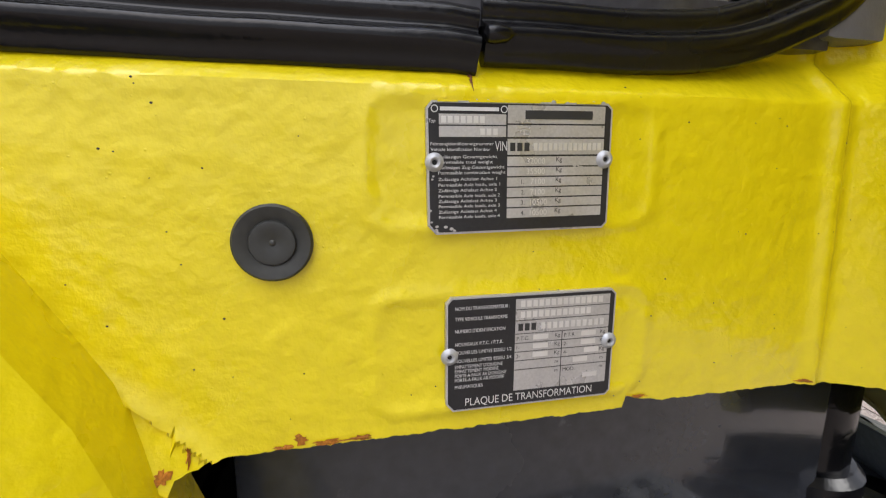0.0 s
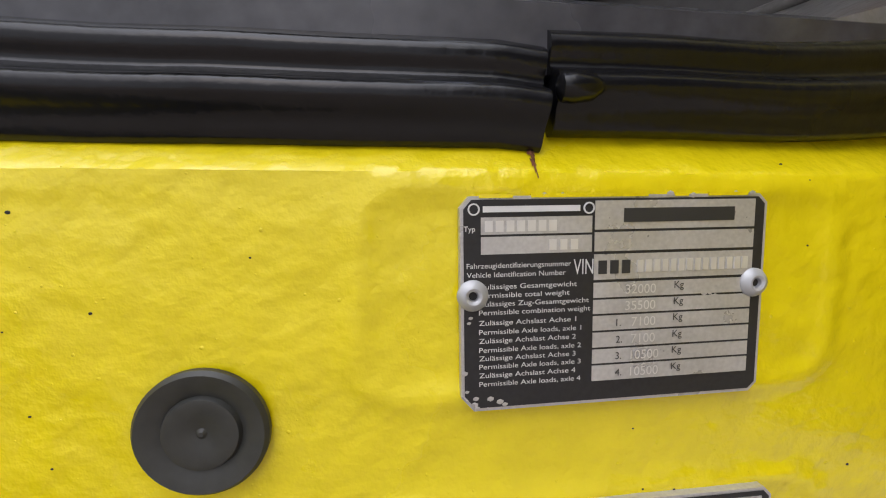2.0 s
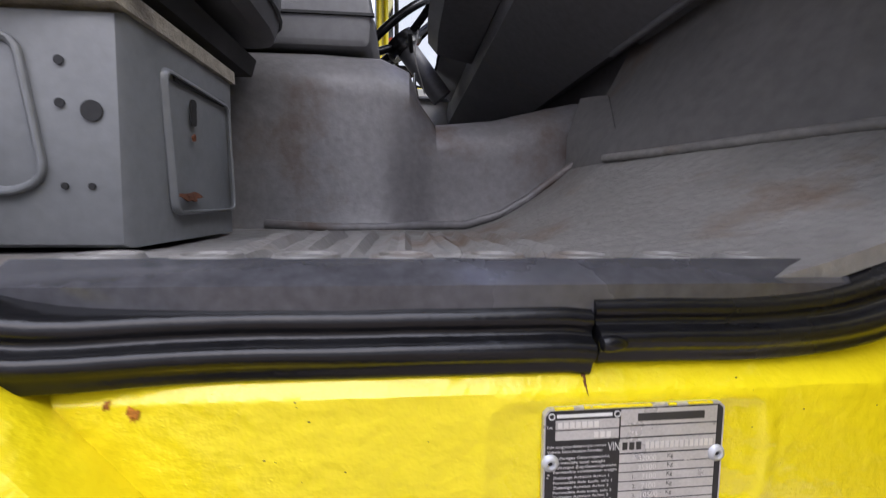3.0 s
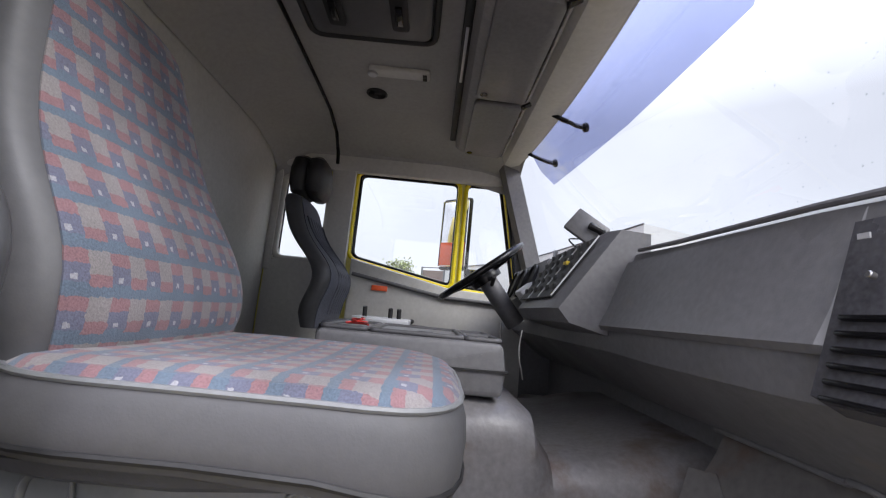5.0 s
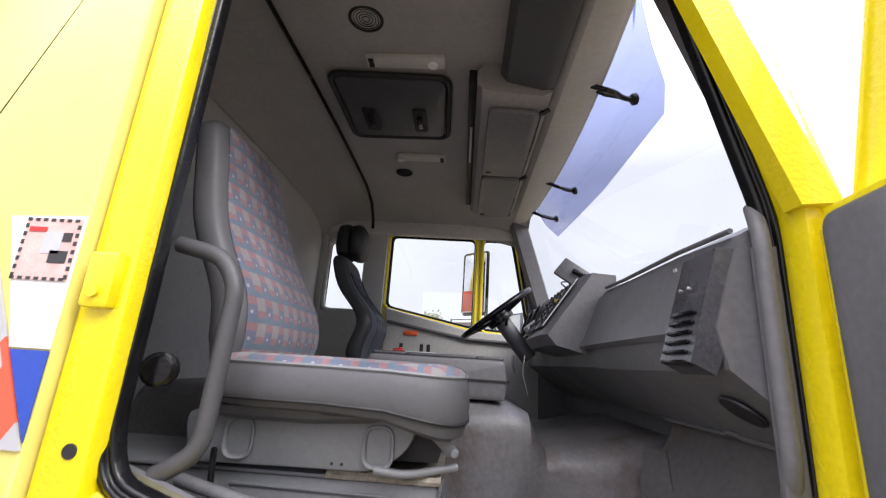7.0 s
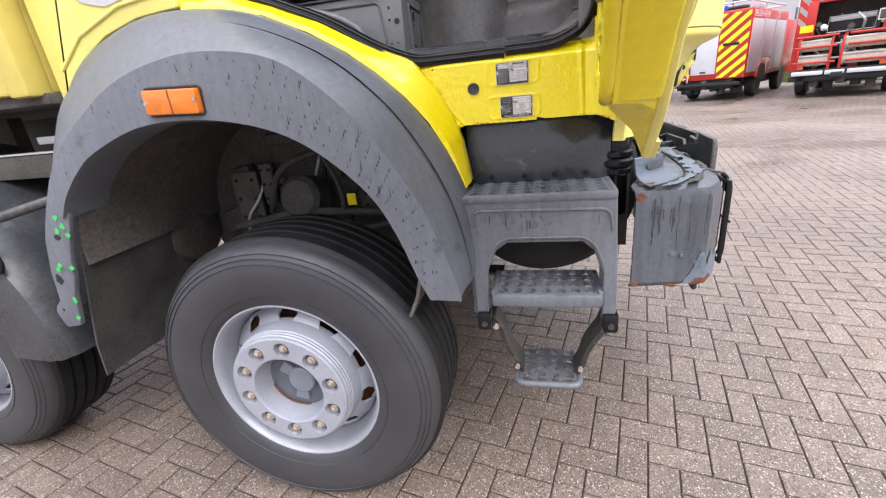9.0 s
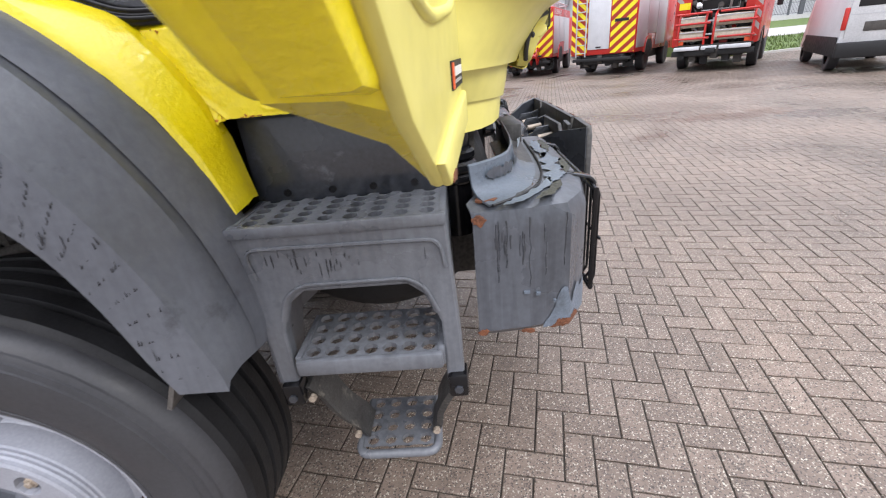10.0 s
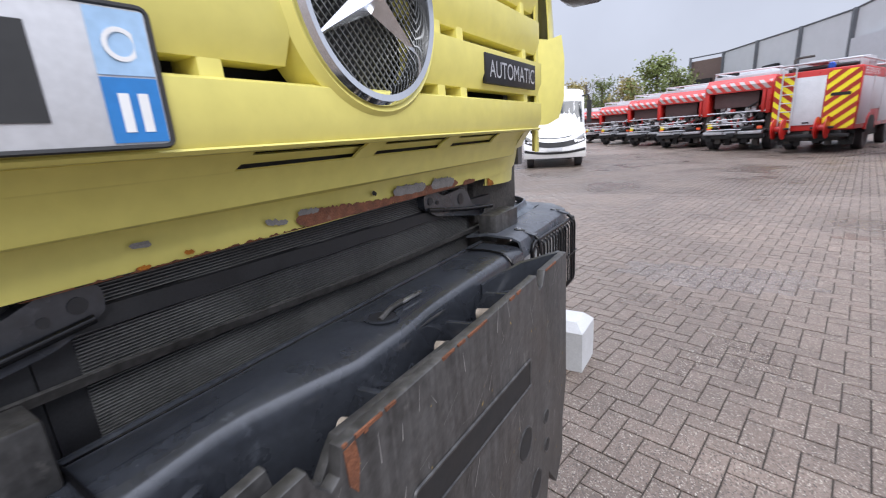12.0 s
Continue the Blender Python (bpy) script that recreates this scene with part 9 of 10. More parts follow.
    for a, b2 in ((-h + 0.12, -0.35), (-0.3, 0.15), (0.22, h - 0.15)):
        part("rear_bumper", box(a, b2, -0.2, 0.02, 0.68, 0.80, 0.02), PALE if drums else SILVER, e)
    part("bumper_beam", box(-h + 0.05, h - 0.05, -0.1, 0.1, 0.5, 0.67, 0.02), DARK, e)
    if not drums:
        part("rear_axle_casing", box(-0.5, 0.5, 0.25, 0.6, 0.30, 0.6, 0.06), DARK, e)
        for k in range(3):
            part("white_rail", tube(rounded([(-h + 0.25 + 0.05 * k, -0.22, 0.86 + 0.20 * k), (-0.1 - 0.3 * (k % 2), -0.26, 0.88 + 0.20 * k), (0.35, -0.24, 0.86 + 0.22 * k)], 0.08), 0.024, 8), PALE, e)
        part("yellow_bracket", box(-h + 0.30, -h + 0.46, -0.24, -0.1, 0.95, 1.12, 0.01), YELLOW, e)
        part("roof_gear", box(-0.5, 0.7, 1.6, 3.4, height - 0.05, height + 0.16, 0.05), PALE, e)
        part("dark_shaft", tube([(-0.7, 0.1, 0.75), (0.75, -0.05, 0.95)], 0.09, 12), DARK, e)
    part("underframe", box(-0.9, 0.9, 0.1, length - 0.3, 0.45, 0.85, 0.02), DARK, e)
    part("cab", box(-h + 0.03, h - 0.03, length - 1.85, length, 0.6, height - 0.3, 0.12), RED, e)
    part("deck_rail", tube(rounded([(-h + 0.05, 0.9, height + 0.1), (h - 0.05, 0.9, height + 0.1), (h - 0.05, length - 2, height + 0.1), (-h + 0.05, length - 2, height + 0.1)], 0.1), 0.03, 8, loop=True), PALE, e)
    for px in (-h + 0.05, h - 0.05):
        for py in (0.95, 2.4, 4.2):
            part("deck_post", tube([(px, py, height - 0.08), (px, py, height + 0.1)], 0.025, 6), PALE, e)
    part("deck", box(-h, h, 0.9, length - 1.9, height - 0.3, height - 0.05, 0.02), SILVER, e)
    for px in (-h + 0.3, h - 0.02):
        for py in ((1.6, 4.9) if drums else (1.05, 4.9)):
            small_wheel(e, px, py, 0.55 if drums else 0.62)
    e.matrix_basis = pose(x, y, 0, 0, 0, turn)
    return e


fire_engine(7.08, 16.5, -36, 3.1, 2.45)
fire_engine(4.62, 19.15, -22, 2.85, 2.3, reels=True)
open_tender(10.0, 14.1, -36, 3.5, 2.5, drums=True, label="parked red fire tender with hose drums at the rear")
open_tender(2.5, 21.6, -19, 3.1, 2.4)
open_tender(0.3, 25.0, -16, 2.95, 2.3)
open_tender(-1.7, 28.5, -14, 2.9, 2.3)
open_tender(-4.2, 32.5, -10, 2.8, 2.3)
open_tender(-6.6, 37.5, 30, 2.7, 2.3, label="parked red fire tender standing askew")


def white_van(x, y, turn):
    v = thing("van", (0, 0, 0), "parked white delivery van seen from behind", "van")
    part("body", loft([[(a * 0.98 * w, yy, z) for a, z in ((-1, 0.45), (-1.0, 1.2), (-0.94, 2.2), (-0.8, 2.45), (0.8, 2.45), (0.94, 2.2), (1.0, 1.2), (1, 0.45))] for yy, w in ((0, 0.97), (0.1, 1.0), (3.8, 1.0), (4.4, 0.97))]), VAN, v)
    part("bonnet", loft([[(-0.95, 4.4, 0.45), (-0.9, 4.4, top), (0.9, 4.4, top), (0.95, 4.4, 0.45)] if k == 0 else [(-0.9, 5.6, 0.45), (-0.85, 5.6, 1.0), (0.85, 5.6, 1.0), (0.9, 5.6, 0.45)] for k, top in ((0, 2.2), (1, 1))]), WHITE, v)
    for s in (-1, 1):
        door = part("rear_door", box(min(s * 0.02, s * 0.88), max(s * 0.02, s * 0.88), -0.03, 0.02, 0.62, 2.3, 0.02), VAN, v)
        part("door_window", box(min(s * 0.15, s * 0.75), max(s * 0.15, s * 0.75), -0.038, -0.025, 1.5, 2.05, 0.01), DARK, door)
        part("tail_lamp", box(min(s * 0.88, s * 0.98), max(s * 0.88, s * 0.98), -0.03, 0.03, 1.0, 1.5, 0.02), RED, v)
        for yy in (1.0, 4.6):
            small_wheel(v, s * 0.95 if s > 0 else -0.72, yy, 0.36, 0.22)
    part("rear_bumper", box(-0.99, 0.99, -0.12, 0.1, 0.36, 0.72, 0.04), DARK, v)
    for s in (-1, 1):
        part("lower_cladding", box(min(s * 0.97, s * 1.0), max(s * 0.97, s * 1.0), 0.05, 4.3, 0.38, 0.85, 0.015), DARK, v)
    part("door_seam", box(-0.012, 0.012, -0.034, -0.029, 0.64, 2.28), UNDER, v)
    part("door_handle", box(0.05, 0.22, -0.055, -0.03, 1.42, 1.47, 0.015), DARK, v)
    part("door_crease", box(-0.86, 0.86, -0.034, -0.029, 1.33, 1.345), SILVER, v)
    part("plate_recess", box(-0.55, 0.15, -0.045, -0.028, 0.95, 1.16, 0.01), UNDER, v)
    v.matrix_basis = pose(x, y, 0, 0, 0, turn)
    return v


white_van(11.8, 9.7, -28)


def motorhome(x, y, turn):
    v = thing("motorhome", (0, 0, 0), "white motorhome parked with its front towards the yard", "motorhome")
    side = [(0.06, 0.36), (-0.02, 0.52), (-0.03, 0.78), (0.04, 0.98), (0.22, 1.14), (0.48, 1.32), (0.62, 1.50), (0.98, 2.42), (1.14, 2.66), (1.45, 2.82), (6.5, 2.86), (6.5, 0.36)]
    rows = []
    for a in range(-6, 7):
        q = a / 6
        bow = 0.16 * abs(q) ** 3
        squeeze = 1.0 - 0.03 * abs(q) ** 6
        rows.append([(1.10 * q, yy + (bow if yy < 2 else 0), 0.36 + (z - 0.36) * squeeze) for yy, z in side])
    part("body", loft(rows), WHITE, v, "smooth white motorhome body with a sloping front")
    glass_rows = []
    for a in range(-6, 7):
        q = a / 6 * 0.92
        bow = 0.16 * abs(q) ** 3 - 0.012
        foot = 0.05 * (1 - abs(q) ** 2)
        glass_rows.append([(1.10 * q, yy + bow, z) for yy, z in ((0.665, 1.58 - foot), (0.80, 1.93), (0.965, 2.36 - 0.05 * abs(q) ** 4))])
    part("windscreen", thick(loft(glass_rows, closed=False), 0.01), mat("motorhome_windscreen", (0.03, 0.036, 0.04), 0.08, vary=0.1), v, "large dark windscreen")
    for name, z0, z1, rise, wide in (("grille", 0.74, 0.92, 0.20, 0.97), ("bumper_line", 0.50, 0.58, 0.10, 0.98), ("bonnet_line", 1.05, 1.075, 0.06, 0.55)):
        band = []
        for a in range(-8, 9):
            q = a / 8
            bow = 0.16 * abs(q * wide) ** 3
            lift = rise * abs(q) ** 2.2
            ring = []
            for z in (z0 + lift, z1 + lift * 1.1):
                yy = float(np.interp(z, [p[1] for p in side[:9]], [p[0] for p in side[:9]]))
                ring.append((1.10 * q * wide, yy + bow - 0.014, z))
            band.append(ring)
        part(name, thick(loft(band, closed=False), 0.012), DARK, v)
    part("plate", box(-0.26, 0.26, -0.06, -0.035, 0.62, 0.73), PALE, v)
    part("roof_dome", box(-0.5, 0.5, 1.6, 2.3, 2.82, 2.96, 0.05), WHITE, v)
    for s in (-1, 1):
        part("headlamp", prism([(s * 0.72, 0.93), (s * 1.02, 1.06), (s * 1.05, 1.22), (s * 0.80, 1.06)], "y", 0.10, 0.30, 0.01), LAMP_GLASS, v)
        part("mirror", loft([[(s * (1.16 + e), 0.60 + f, z) for e, f in ((0, 0), (0.16, 0.02), (0.16, 0.12), (0, 0.12))] for z, f0 in ((1.55, 0), (1.7, 0), (2.2, 0), (2.32, 0))]), DARK, v)
        part("mirror_arm", tube(rounded([(s * 1.02, 1.0, 2.5), (s * 1.2, 0.7, 2.52), (s * 1.24, 0.66, 2.3)], 0.05), 0.03, 8), DARK, v)
        for yy in (0.9, 5.0):
            small_wheel(v, s * 1.0 if s > 0 else -0.76, yy, 0.36, 0.24)
    v.matrix_basis = pose(x, y, 0, 0, 0, turn)
    return v


motorhome(-3.02, 15.06, 20)

# hall
hall_line = [(-1.2, 59.0), (1.9, 57.2), (4.5, 52.2), (7.1, 47.4), (9.4, 42.4), (11.5, 37.2), (13.4, 32.0), (14.9, 27.6)]
hall = thing("hall", (6, 45, 0), "long grey industrial hall with dark posts and a brick office", "building")
def roof_rise(y):
    """The eaves climb towards the hall's near gable."""
    return 1.5 * min(max((42.4 - y) / 14.8, 0), 1)


for k, ((x0, y0), (x1, y1)) in enumerate(zip(hall_line, hall_line[1:])):
    d = Vector((x1 - x0, y1 - y0))
    nrm = Vector((-d.y, d.x)).normalized() * 0.3
    b = bmesh.new()
    ring = [(x0, y0), (x1, y1), (x1 + nrm.x, y1 + nrm.y), (x0 + nrm.x, y0 + nrm.y)]
    add_prism(b, ring, "z", 0, 8.0 if k else 7.6)
    for v in b.verts:
        if v.co.z > 7 and k > 3:
            v.co.z += roof_rise(v.co.y)
    wall = part("wall_bay", b, HALL if k else BRICK, hall)
    part("wall_post", box(x0 - 0.13, x0 + 0.13, y0 - 0.3, y0 + 0.25, 0, 8.05 + roof_rise(y0)), HALL_POST, hall)
    part("cornice", tube([(x0, y0, 8.0 + roof_rise(y0)), (x1, y1, 8.0 + roof_rise(y1))], 0.07, 6), HALL_POST, wall)
    if k in (0, 1, 2):
        m = Vector((x0 + d.x * 0.5, y0 + d.y * 0.5))
        part("window", box(m.x - 0.9, m.x + 0.9, m.y - 0.45, m.y - 0.1, 3.6, 5.6, 0.0, about((m.x, m.y, 0), 0, 0, math.degrees(math.atan2(d.y, d.x)))), DARK, hall)
    if k == 4:
        m = Vector((x0 + d.x * 0.5, y0 + d.y * 0.5))
        part("hall_sign", box(m.x - 2.0, m.x + 2.0, m.y - 0.5, m.y - 0.15, 4.0, 6.0, 0.0, about((m.x, m.y, 0), 0, 0, math.degrees(math.atan2(d.y, d.x)))), SILVER, hall)
gable = prism([(0, 0), (16.6, 0), (16.6, 8.6), (0, 9.5)], "y", 0, 0.4)
bmesh.ops.transform(gable, matrix=Matrix.Translation((14.9, 27.6, 0)) @ pose(0, 0, 0, 0, 0, 13.6), verts=gable.verts)
part("side_wall", gable, HALL, hall)
for k in range(1, 4):
    part("wall_post", box(14.9 + 4.5 * k - 0.15, 14.9 + 4.5 * k + 0.15, 27.5 + 1.09 * k, 27.9 + 1.09 * k, 0, 8.0), HALL_POST, hall)
other = thing("far_building", (36, 22, 0), "plain grey building in the distance", "building")
part("wall", box(33, 50, 14, 30, 0, 10.5, 0.05), HALL, other)
part("cornice", box(32.9, 50, 13.9, 30, 10.5, 10.8), HALL_POST, other)

# trees
def tree(x, y, height, leaves, seed, leaf=LEAF, bare=False):
    rng = random.Random(seed)
    t = thing("tree", (x, y, 0), "bare young tree without any leaves" if bare else "broadleaf tree with thinning autumn leaves", "tree", "trees by the hall")
    trunk = bmesh.new()
    add_tube(trunk, [(x, y, 0), (x + 0.1, y, height * 0.25), (x, y + 0.1, height * 0.5), (x, y, height * 0.9)], 0.13, 8)
    ends = []
    for k in range(26):
        z = height * rng.uniform(0.25, 0.85)
        a, reach = rng.uniform(0, 6.28), height * rng.uniform(0.14, 0.34) * (1.2 - z / height)
        p = Vector((x, y, z))
        q = p + Vector((math.cos(a) * reach, math.sin(a) * reach, reach * rng.uniform(0.4, 0.9)))
        add_tube(trunk, [p, (p + q) / 2 + Vector((0, 0, -0.1)), q], 0.03, 5)
        ends += [q, (p + q) / 2]
        for j in range(3):
            b2 = rng.uniform(0, 6.28)
            s = q + Vector((math.cos(b2), math.sin(b2), rng.uniform(0.1, 0.9))) * reach * 0.45
            add_tube(trunk, [q, s], 0.014, 4)
            ends.append(s)
    part("trunk", trunk, BARK, t)
    if not bare:
        verts, faces = [], []
        for k in range(leaves):
            c = rng.choice(ends) + Vector((rng.gauss(0, 1), rng.gauss(0, 1), rng.gauss(0, 1))) * height * 0.055
            d = [Vector((rng.gauss(0, 1), rng.gauss(0, 1), rng.gauss(0, 1))).normalized() * height * rng.uniform(0.018, 0.032) for _ in range(2)]
            n0 = len(verts)
            verts += [c - d[0], c + d[1] * 0.6, c + d[0], c - d[1] * 0.6]
            faces.append((n0, n0 + 1, n0 + 2, n0 + 3))
        me = bpy.data.meshes.new("crown")
        me.from_pydata([tuple(v - Vector((x, y, 0))) for v in verts], [], faces)
        me.materials.append(leaf)
        crown = new("crown", me)
        crown.parent = t
    return t


tree(-4.0, 54.0, 8.0, 2200, 1)
tree(-7.5, 57.0, 7.0, 1800, 2, LEAF_YELLOW)
tree(-1.8, 52.0, 6.5, 1500, 3)
tree(-11.0, 60.0, 7.0, 1800, 4)
tree(-13.5, 62.0, 7.5, 0, 5, bare=True)
tree(-16.0, 66.0, 8.0, 1800, 6, LEAF_YELLOW)

# verge, fence
def bank(profile):
    """A strip along the bank beside the yard with this cross-section of distance and height."""
    return loft([[(14.4 + 0.97 * s - 0.24 * d, 19.6 + 0.24 * s + 0.97 * d, z) for d, z in profile] for s in (0.3, 6, 14, 27)])


structure("verge_grass", bank([(0.25, 0.0), (0.25, 0.06), (1.2, 0.32), (2.3, 0.60), (3.9, 0.98), (5.4, 1.32), (5.4, 0.0)]), GRASS, "rising strip of rough green grass beside the yard", "grass")
structure("kerb", bank([(0.0, 0.0), (0.0, 0.10), (0.22, 0.10), (0.22, 0.0)]), CONCRETE_GREY, "grey concrete kerb along the grass", "kerb")
structure("path", bank([(2.35, 0.1), (2.35, 0.64), (3.8, 0.98), (3.8, 0.1)]), CONCRETE_GREY, "pale footpath across the grass bank", "path")
structure("low_wall", bank([(5.4, 0.0), (5.4, 1.55), (5.65, 1.55), (5.65, 0.0)]), CONCRETE, "low white wall under the fence", "wall")
tufts, tuft_faces = [], []
rng = random.Random(5)
for k in range(2600):
    s, d = rng.uniform(0.4, 12), rng.uniform(0.25, 2.3)
    c = Vector((14.4 + 0.97 * s - 0.24 * d, 19.6 + 0.24 * s + 0.97 * d, 0.06 + 0.26 * (d - 0.25)))
    e = Vector((rng.uniform(-1, 1), rng.uniform(-1, 1), 0)).normalized() * 0.03
    n0 = len(tufts)
    tufts += [c - e, c + e, c + Vector((rng.uniform(-0.06, 0.06), rng.uniform(-0.06, 0.06), rng.uniform(0.05, 0.16)))]
    tuft_faces.append((n0, n0 + 1, n0 + 2))
tuft_mesh = bpy.data.meshes.new("grass_blades")
tuft_mesh.from_pydata([tuple(v) for v in tufts], [], tuft_faces)
tuft_mesh.materials.append(GRASS)
tagged(new("grass_blades", tuft_mesh), "rough green grass growing on the bank", "grass", kind="stuff")
fence = thing("fence", (15, 24.5, 0), "grey wire mesh fence on steel posts", "fence")
for k in range(9):
    x, y = 13.7 + 2.5 * k, 25.1 + 0.61 * k
    part("fence_post", box(x - 0.04, x + 0.04, y - 0.04, y + 0.04, 1.5, 3.5), HALL_POST, fence)
    wires = bmesh.new()
    for j in range(24):
        xx, yy = x + 2.5 * j / 24, y + 0.61 * j / 24
        add_tube(wires, [(xx, yy, 1.6), (xx, yy, 3.45)], 0.008, 4)
    for z in (1.65, 2.2, 2.8, 3.4):
        add_tube(wires, [(x, y, z), (x + 2.5, y + 0.61, z)], 0.01, 4)
    part("fence_panel", wires, HALL_POST, fence)
lamp_post = thing("street_lamp", (-9.5, 48, 0), "thin grey street lamp", "street lamp")
part("pole", tube([(-9.5, 48, 0), (-9.5, 48, 5.6), (-9.0, 48, 6.0), (-8.2, 48, 6.05)], 0.06, 8), SILVER, lamp_post)

block = thing("concrete_block", (1.2, 1.9, 0), "white concrete ballast block lying on the pavers", "block")
part("block_body", loft([[(1.08 - e, 1.785 - e, z), (1.33 + e, 1.79 - e, z), (1.335 + e, 2.05 + e, z), (1.08 - e, 2.05 + e, z)] for z, e in ((0, 0), (0.25, 0), (0.30, -0.05))]), CONCRETE, block)

# a stacked pallet and tubs glimpsed under the body, across the yard
for x0, x1, high, material, word in ((-12.6, -11.75, 1.75, RED, "red"), (-11.6, -10.65, 1.8, SILVER, "pale grey"), (-10.5, -9.45, 2.0, ORANGE_RED, "bright orange")):
    tub = thing("storage_tub", ((x0 + x1) / 2, 6.4, 0), word + " plastic storage tub standing across the yard", "tub", group="storage tubs")
    half = (x1 - x0) / 2
    mx = (x0 + x1) / 2
    part("tub_body", loft([[(mx + u * e, 6.4 + v * e, z) for u, v in ((-half, -0.4), (half, -0.4), (half, 0.4), (-half, 0.4))] for z, e in ((0, 0.86), (0.1, 0.9), (high - 0.1, 0.97), (high, 0.97))]), material, tub)
    part("tub_rim", tube([(mx + u, 6.4 + v, high) for u, v in ring_round([(-half, -0.4), (half, -0.4), (half, 0.4), (-half, 0.4)], 0.06)], 0.03, 8, loop=True), material, tub)

# ---- ground ----
ground = structure("ground", prism([(-400, -400), (400, -400), (400, 400), (-400, 400)], "z", -0.5, -0.008), JOINT, "brick-paved yard with dark sanded joints", "ground")
for k, outline in enumerate(([(-300, 22), (300, 22), (300, 300), (-300, 300)], [(-300, -9), (-9, -9), (-9, 22), (-300, 22)], [(17, -9), (300, -9), (300, 22), (17, 22)], [(-300, -300), (300, -300), (300, -9), (-300, -9)])):
    tagged(part("far_pavers", prism(outline, "z", -0.2, -0.001), PAVER, ground), kind="stuff")

# ---- riveted data plates on the sill ----
PLATE_BLACK = mat("plate_black", (0.016, 0.016, 0.018), 0.45, vary=0.3, scale=40, bump=0.1)
PLATE_ALU = mat("plate_aluminium", (0.52, 0.51, 0.50), 0.35, metal=0.4, vary=0.12, scale=60)
PRINT = mat("plate_print", (0.68, 0.68, 0.67), 0.45, vary=0.1)
EMBOSS = mat("stamped_figures", (0.75, 0.74, 0.72), 0.4, metal=0.5)


def plate_spot(x0, z0, right, up):
    """From a plate's own thousandths (from its upper left corner) to the world."""
    def spot(u, v, d=0.0):
        p = Vector((x0, -1.0785 - d, z0)) + right * (u / 1000) - up * (v / 1000)
        return p
    return spot


def plate_box(name, spot, u0, u1, v0, v1, d0, d1, material, parent):
    bm = bmesh.new()
    vs = [bm.verts.new(spot(u, v, d)) for d in (d0, d1) for u, v in ((u0, v0), (u1, v0), (u1, v1), (u0, v1))]
    for q in ((0, 1, 2, 3), (7, 6, 5, 4), (0, 4, 5, 1), (1, 5, 6, 2), (2, 6, 7, 3), (3, 7, 4, 0)):
        bm.faces.new([vs[k] for k in q])
    return part(name, bm, material, parent, smooth=False)


def data_plate(x0, z0, lean, label):
    right, up = Vector((math.cos(lean), 0, math.sin(lean))), Vector((-math.sin(lean), 0, math.cos(lean)))
    spot = plate_spot(x0, z0, right, up)
    bm = bmesh.new()
    outline = [(2.5, 0), (86, 0), (88.5, 2.5), (88.5, 55.5), (86, 58), (3.5, 58), (0, 54), (0, 3)]
    low, high = [bm.verts.new(spot(u, v, -0.003)) for u, v in outline], [bm.verts.new(spot(u, v, 0.0)) for u, v in outline]
    bm.faces.new(low), bm.faces.new(high[::-1])
    for k in range(8):
        bm.faces.new((low[k], low[(k + 1) % 8], high[(k + 1) % 8], high[k]))
    p = part("data_plate", bm, PLATE_ALU, sill_panel, label, smooth=False)
    inner = bmesh.new()
    vs = [inner.verts.new(spot(u, v, 0.0002)) for u, v in [(3, 0.9), (85.6, 0.9), (87.6, 2.9), (87.6, 55.1), (85.6, 57.1), (3.9, 57.1), (0.9, 53.6), (0.9, 3.4)]]
    inner.faces.new(vs)
    part("black_field", inner, PLATE_BLACK, p, smooth=False)
    return p, spot, right, up


def rivet(spot, u, v, parent):
    c = spot(u, v)
    r = part("rivet", lathe([(0.0042, 0.0), (0.0042, 0.0006), (0.0034, 0.0017), (0.0022, 0.0022), (0.0014, 0.0018), (0.0012, 0.0006), (0.0, 0.0005)], c, (0, -1, 0), 24), SILVER, parent, "round aluminium blind rivet")
    part("rivet_hole", disc(c + Vector((0, -0.0006, 0)), (0, -1, 0), 0.0011, 0.0003, 12), DARK, r)


def line(text, spot, right, up, u, v, height, material, parent, width=None):
    return words("print_line", text, spot(u, v, 0.0006), right, up, height / 1000, material, parent, 0.0001, width / 1000 if width else None)


p, spot, right, up = data_plate(0.8315, 1.4795, radians(0.8), "black and silver riveted vehicle data plate")
for u0, u1, v0, v1 in ((5.5, 36, 5.5, 10), (5.5, 36, 10.6, 15.2), (36.8, 84.5, 1.5, 9.3), (36.8, 84.5, 10, 15.2), (36.8, 84.5, 16, 23), (36.8, 84.5, 23.8, 28), (36.8, 84.5, 28.6, 32.5), (36.8, 84.5, 33.1, 37.2), (36.8, 84.5, 37.8, 42), (36.8, 84.5, 42.6, 46.6), (36.8, 84.5, 47.2, 51.6)):
    plate_box("silver_field", spot, u0, u1, v0, v1, 0.0002, 0.0004, PLATE_ALU, p)
for u in (3.6, 35):
    part("round_mark", lathe([(0.0012, 0), (0.0012, 0.0003), (0.0016, 0.0003), (0.0016, 0)], spot(u, 3.4, 0.0003), (0, -1, 0), 16, close=True), PRINT, p)
plate_box("maker_bar", spot, 6, 32.5, 2.6, 4.2, 0.0003, 0.0005, PRINT, p)
plate_box("maker_bar", spot, 45, 78, 3.6, 7.4, 0.0004, 0.0006, INK, p)
line("Typ", spot, right, up, 0.9, 8.5, 1.4, PRINT, p)
for u in range(7):
    plate_box("stamped_bar", spot, 6.5 + 2.9 * u, 8.6 + 2.9 * u, 6.4, 9.3, 0.0004, 0.0006, EMBOSS, p)
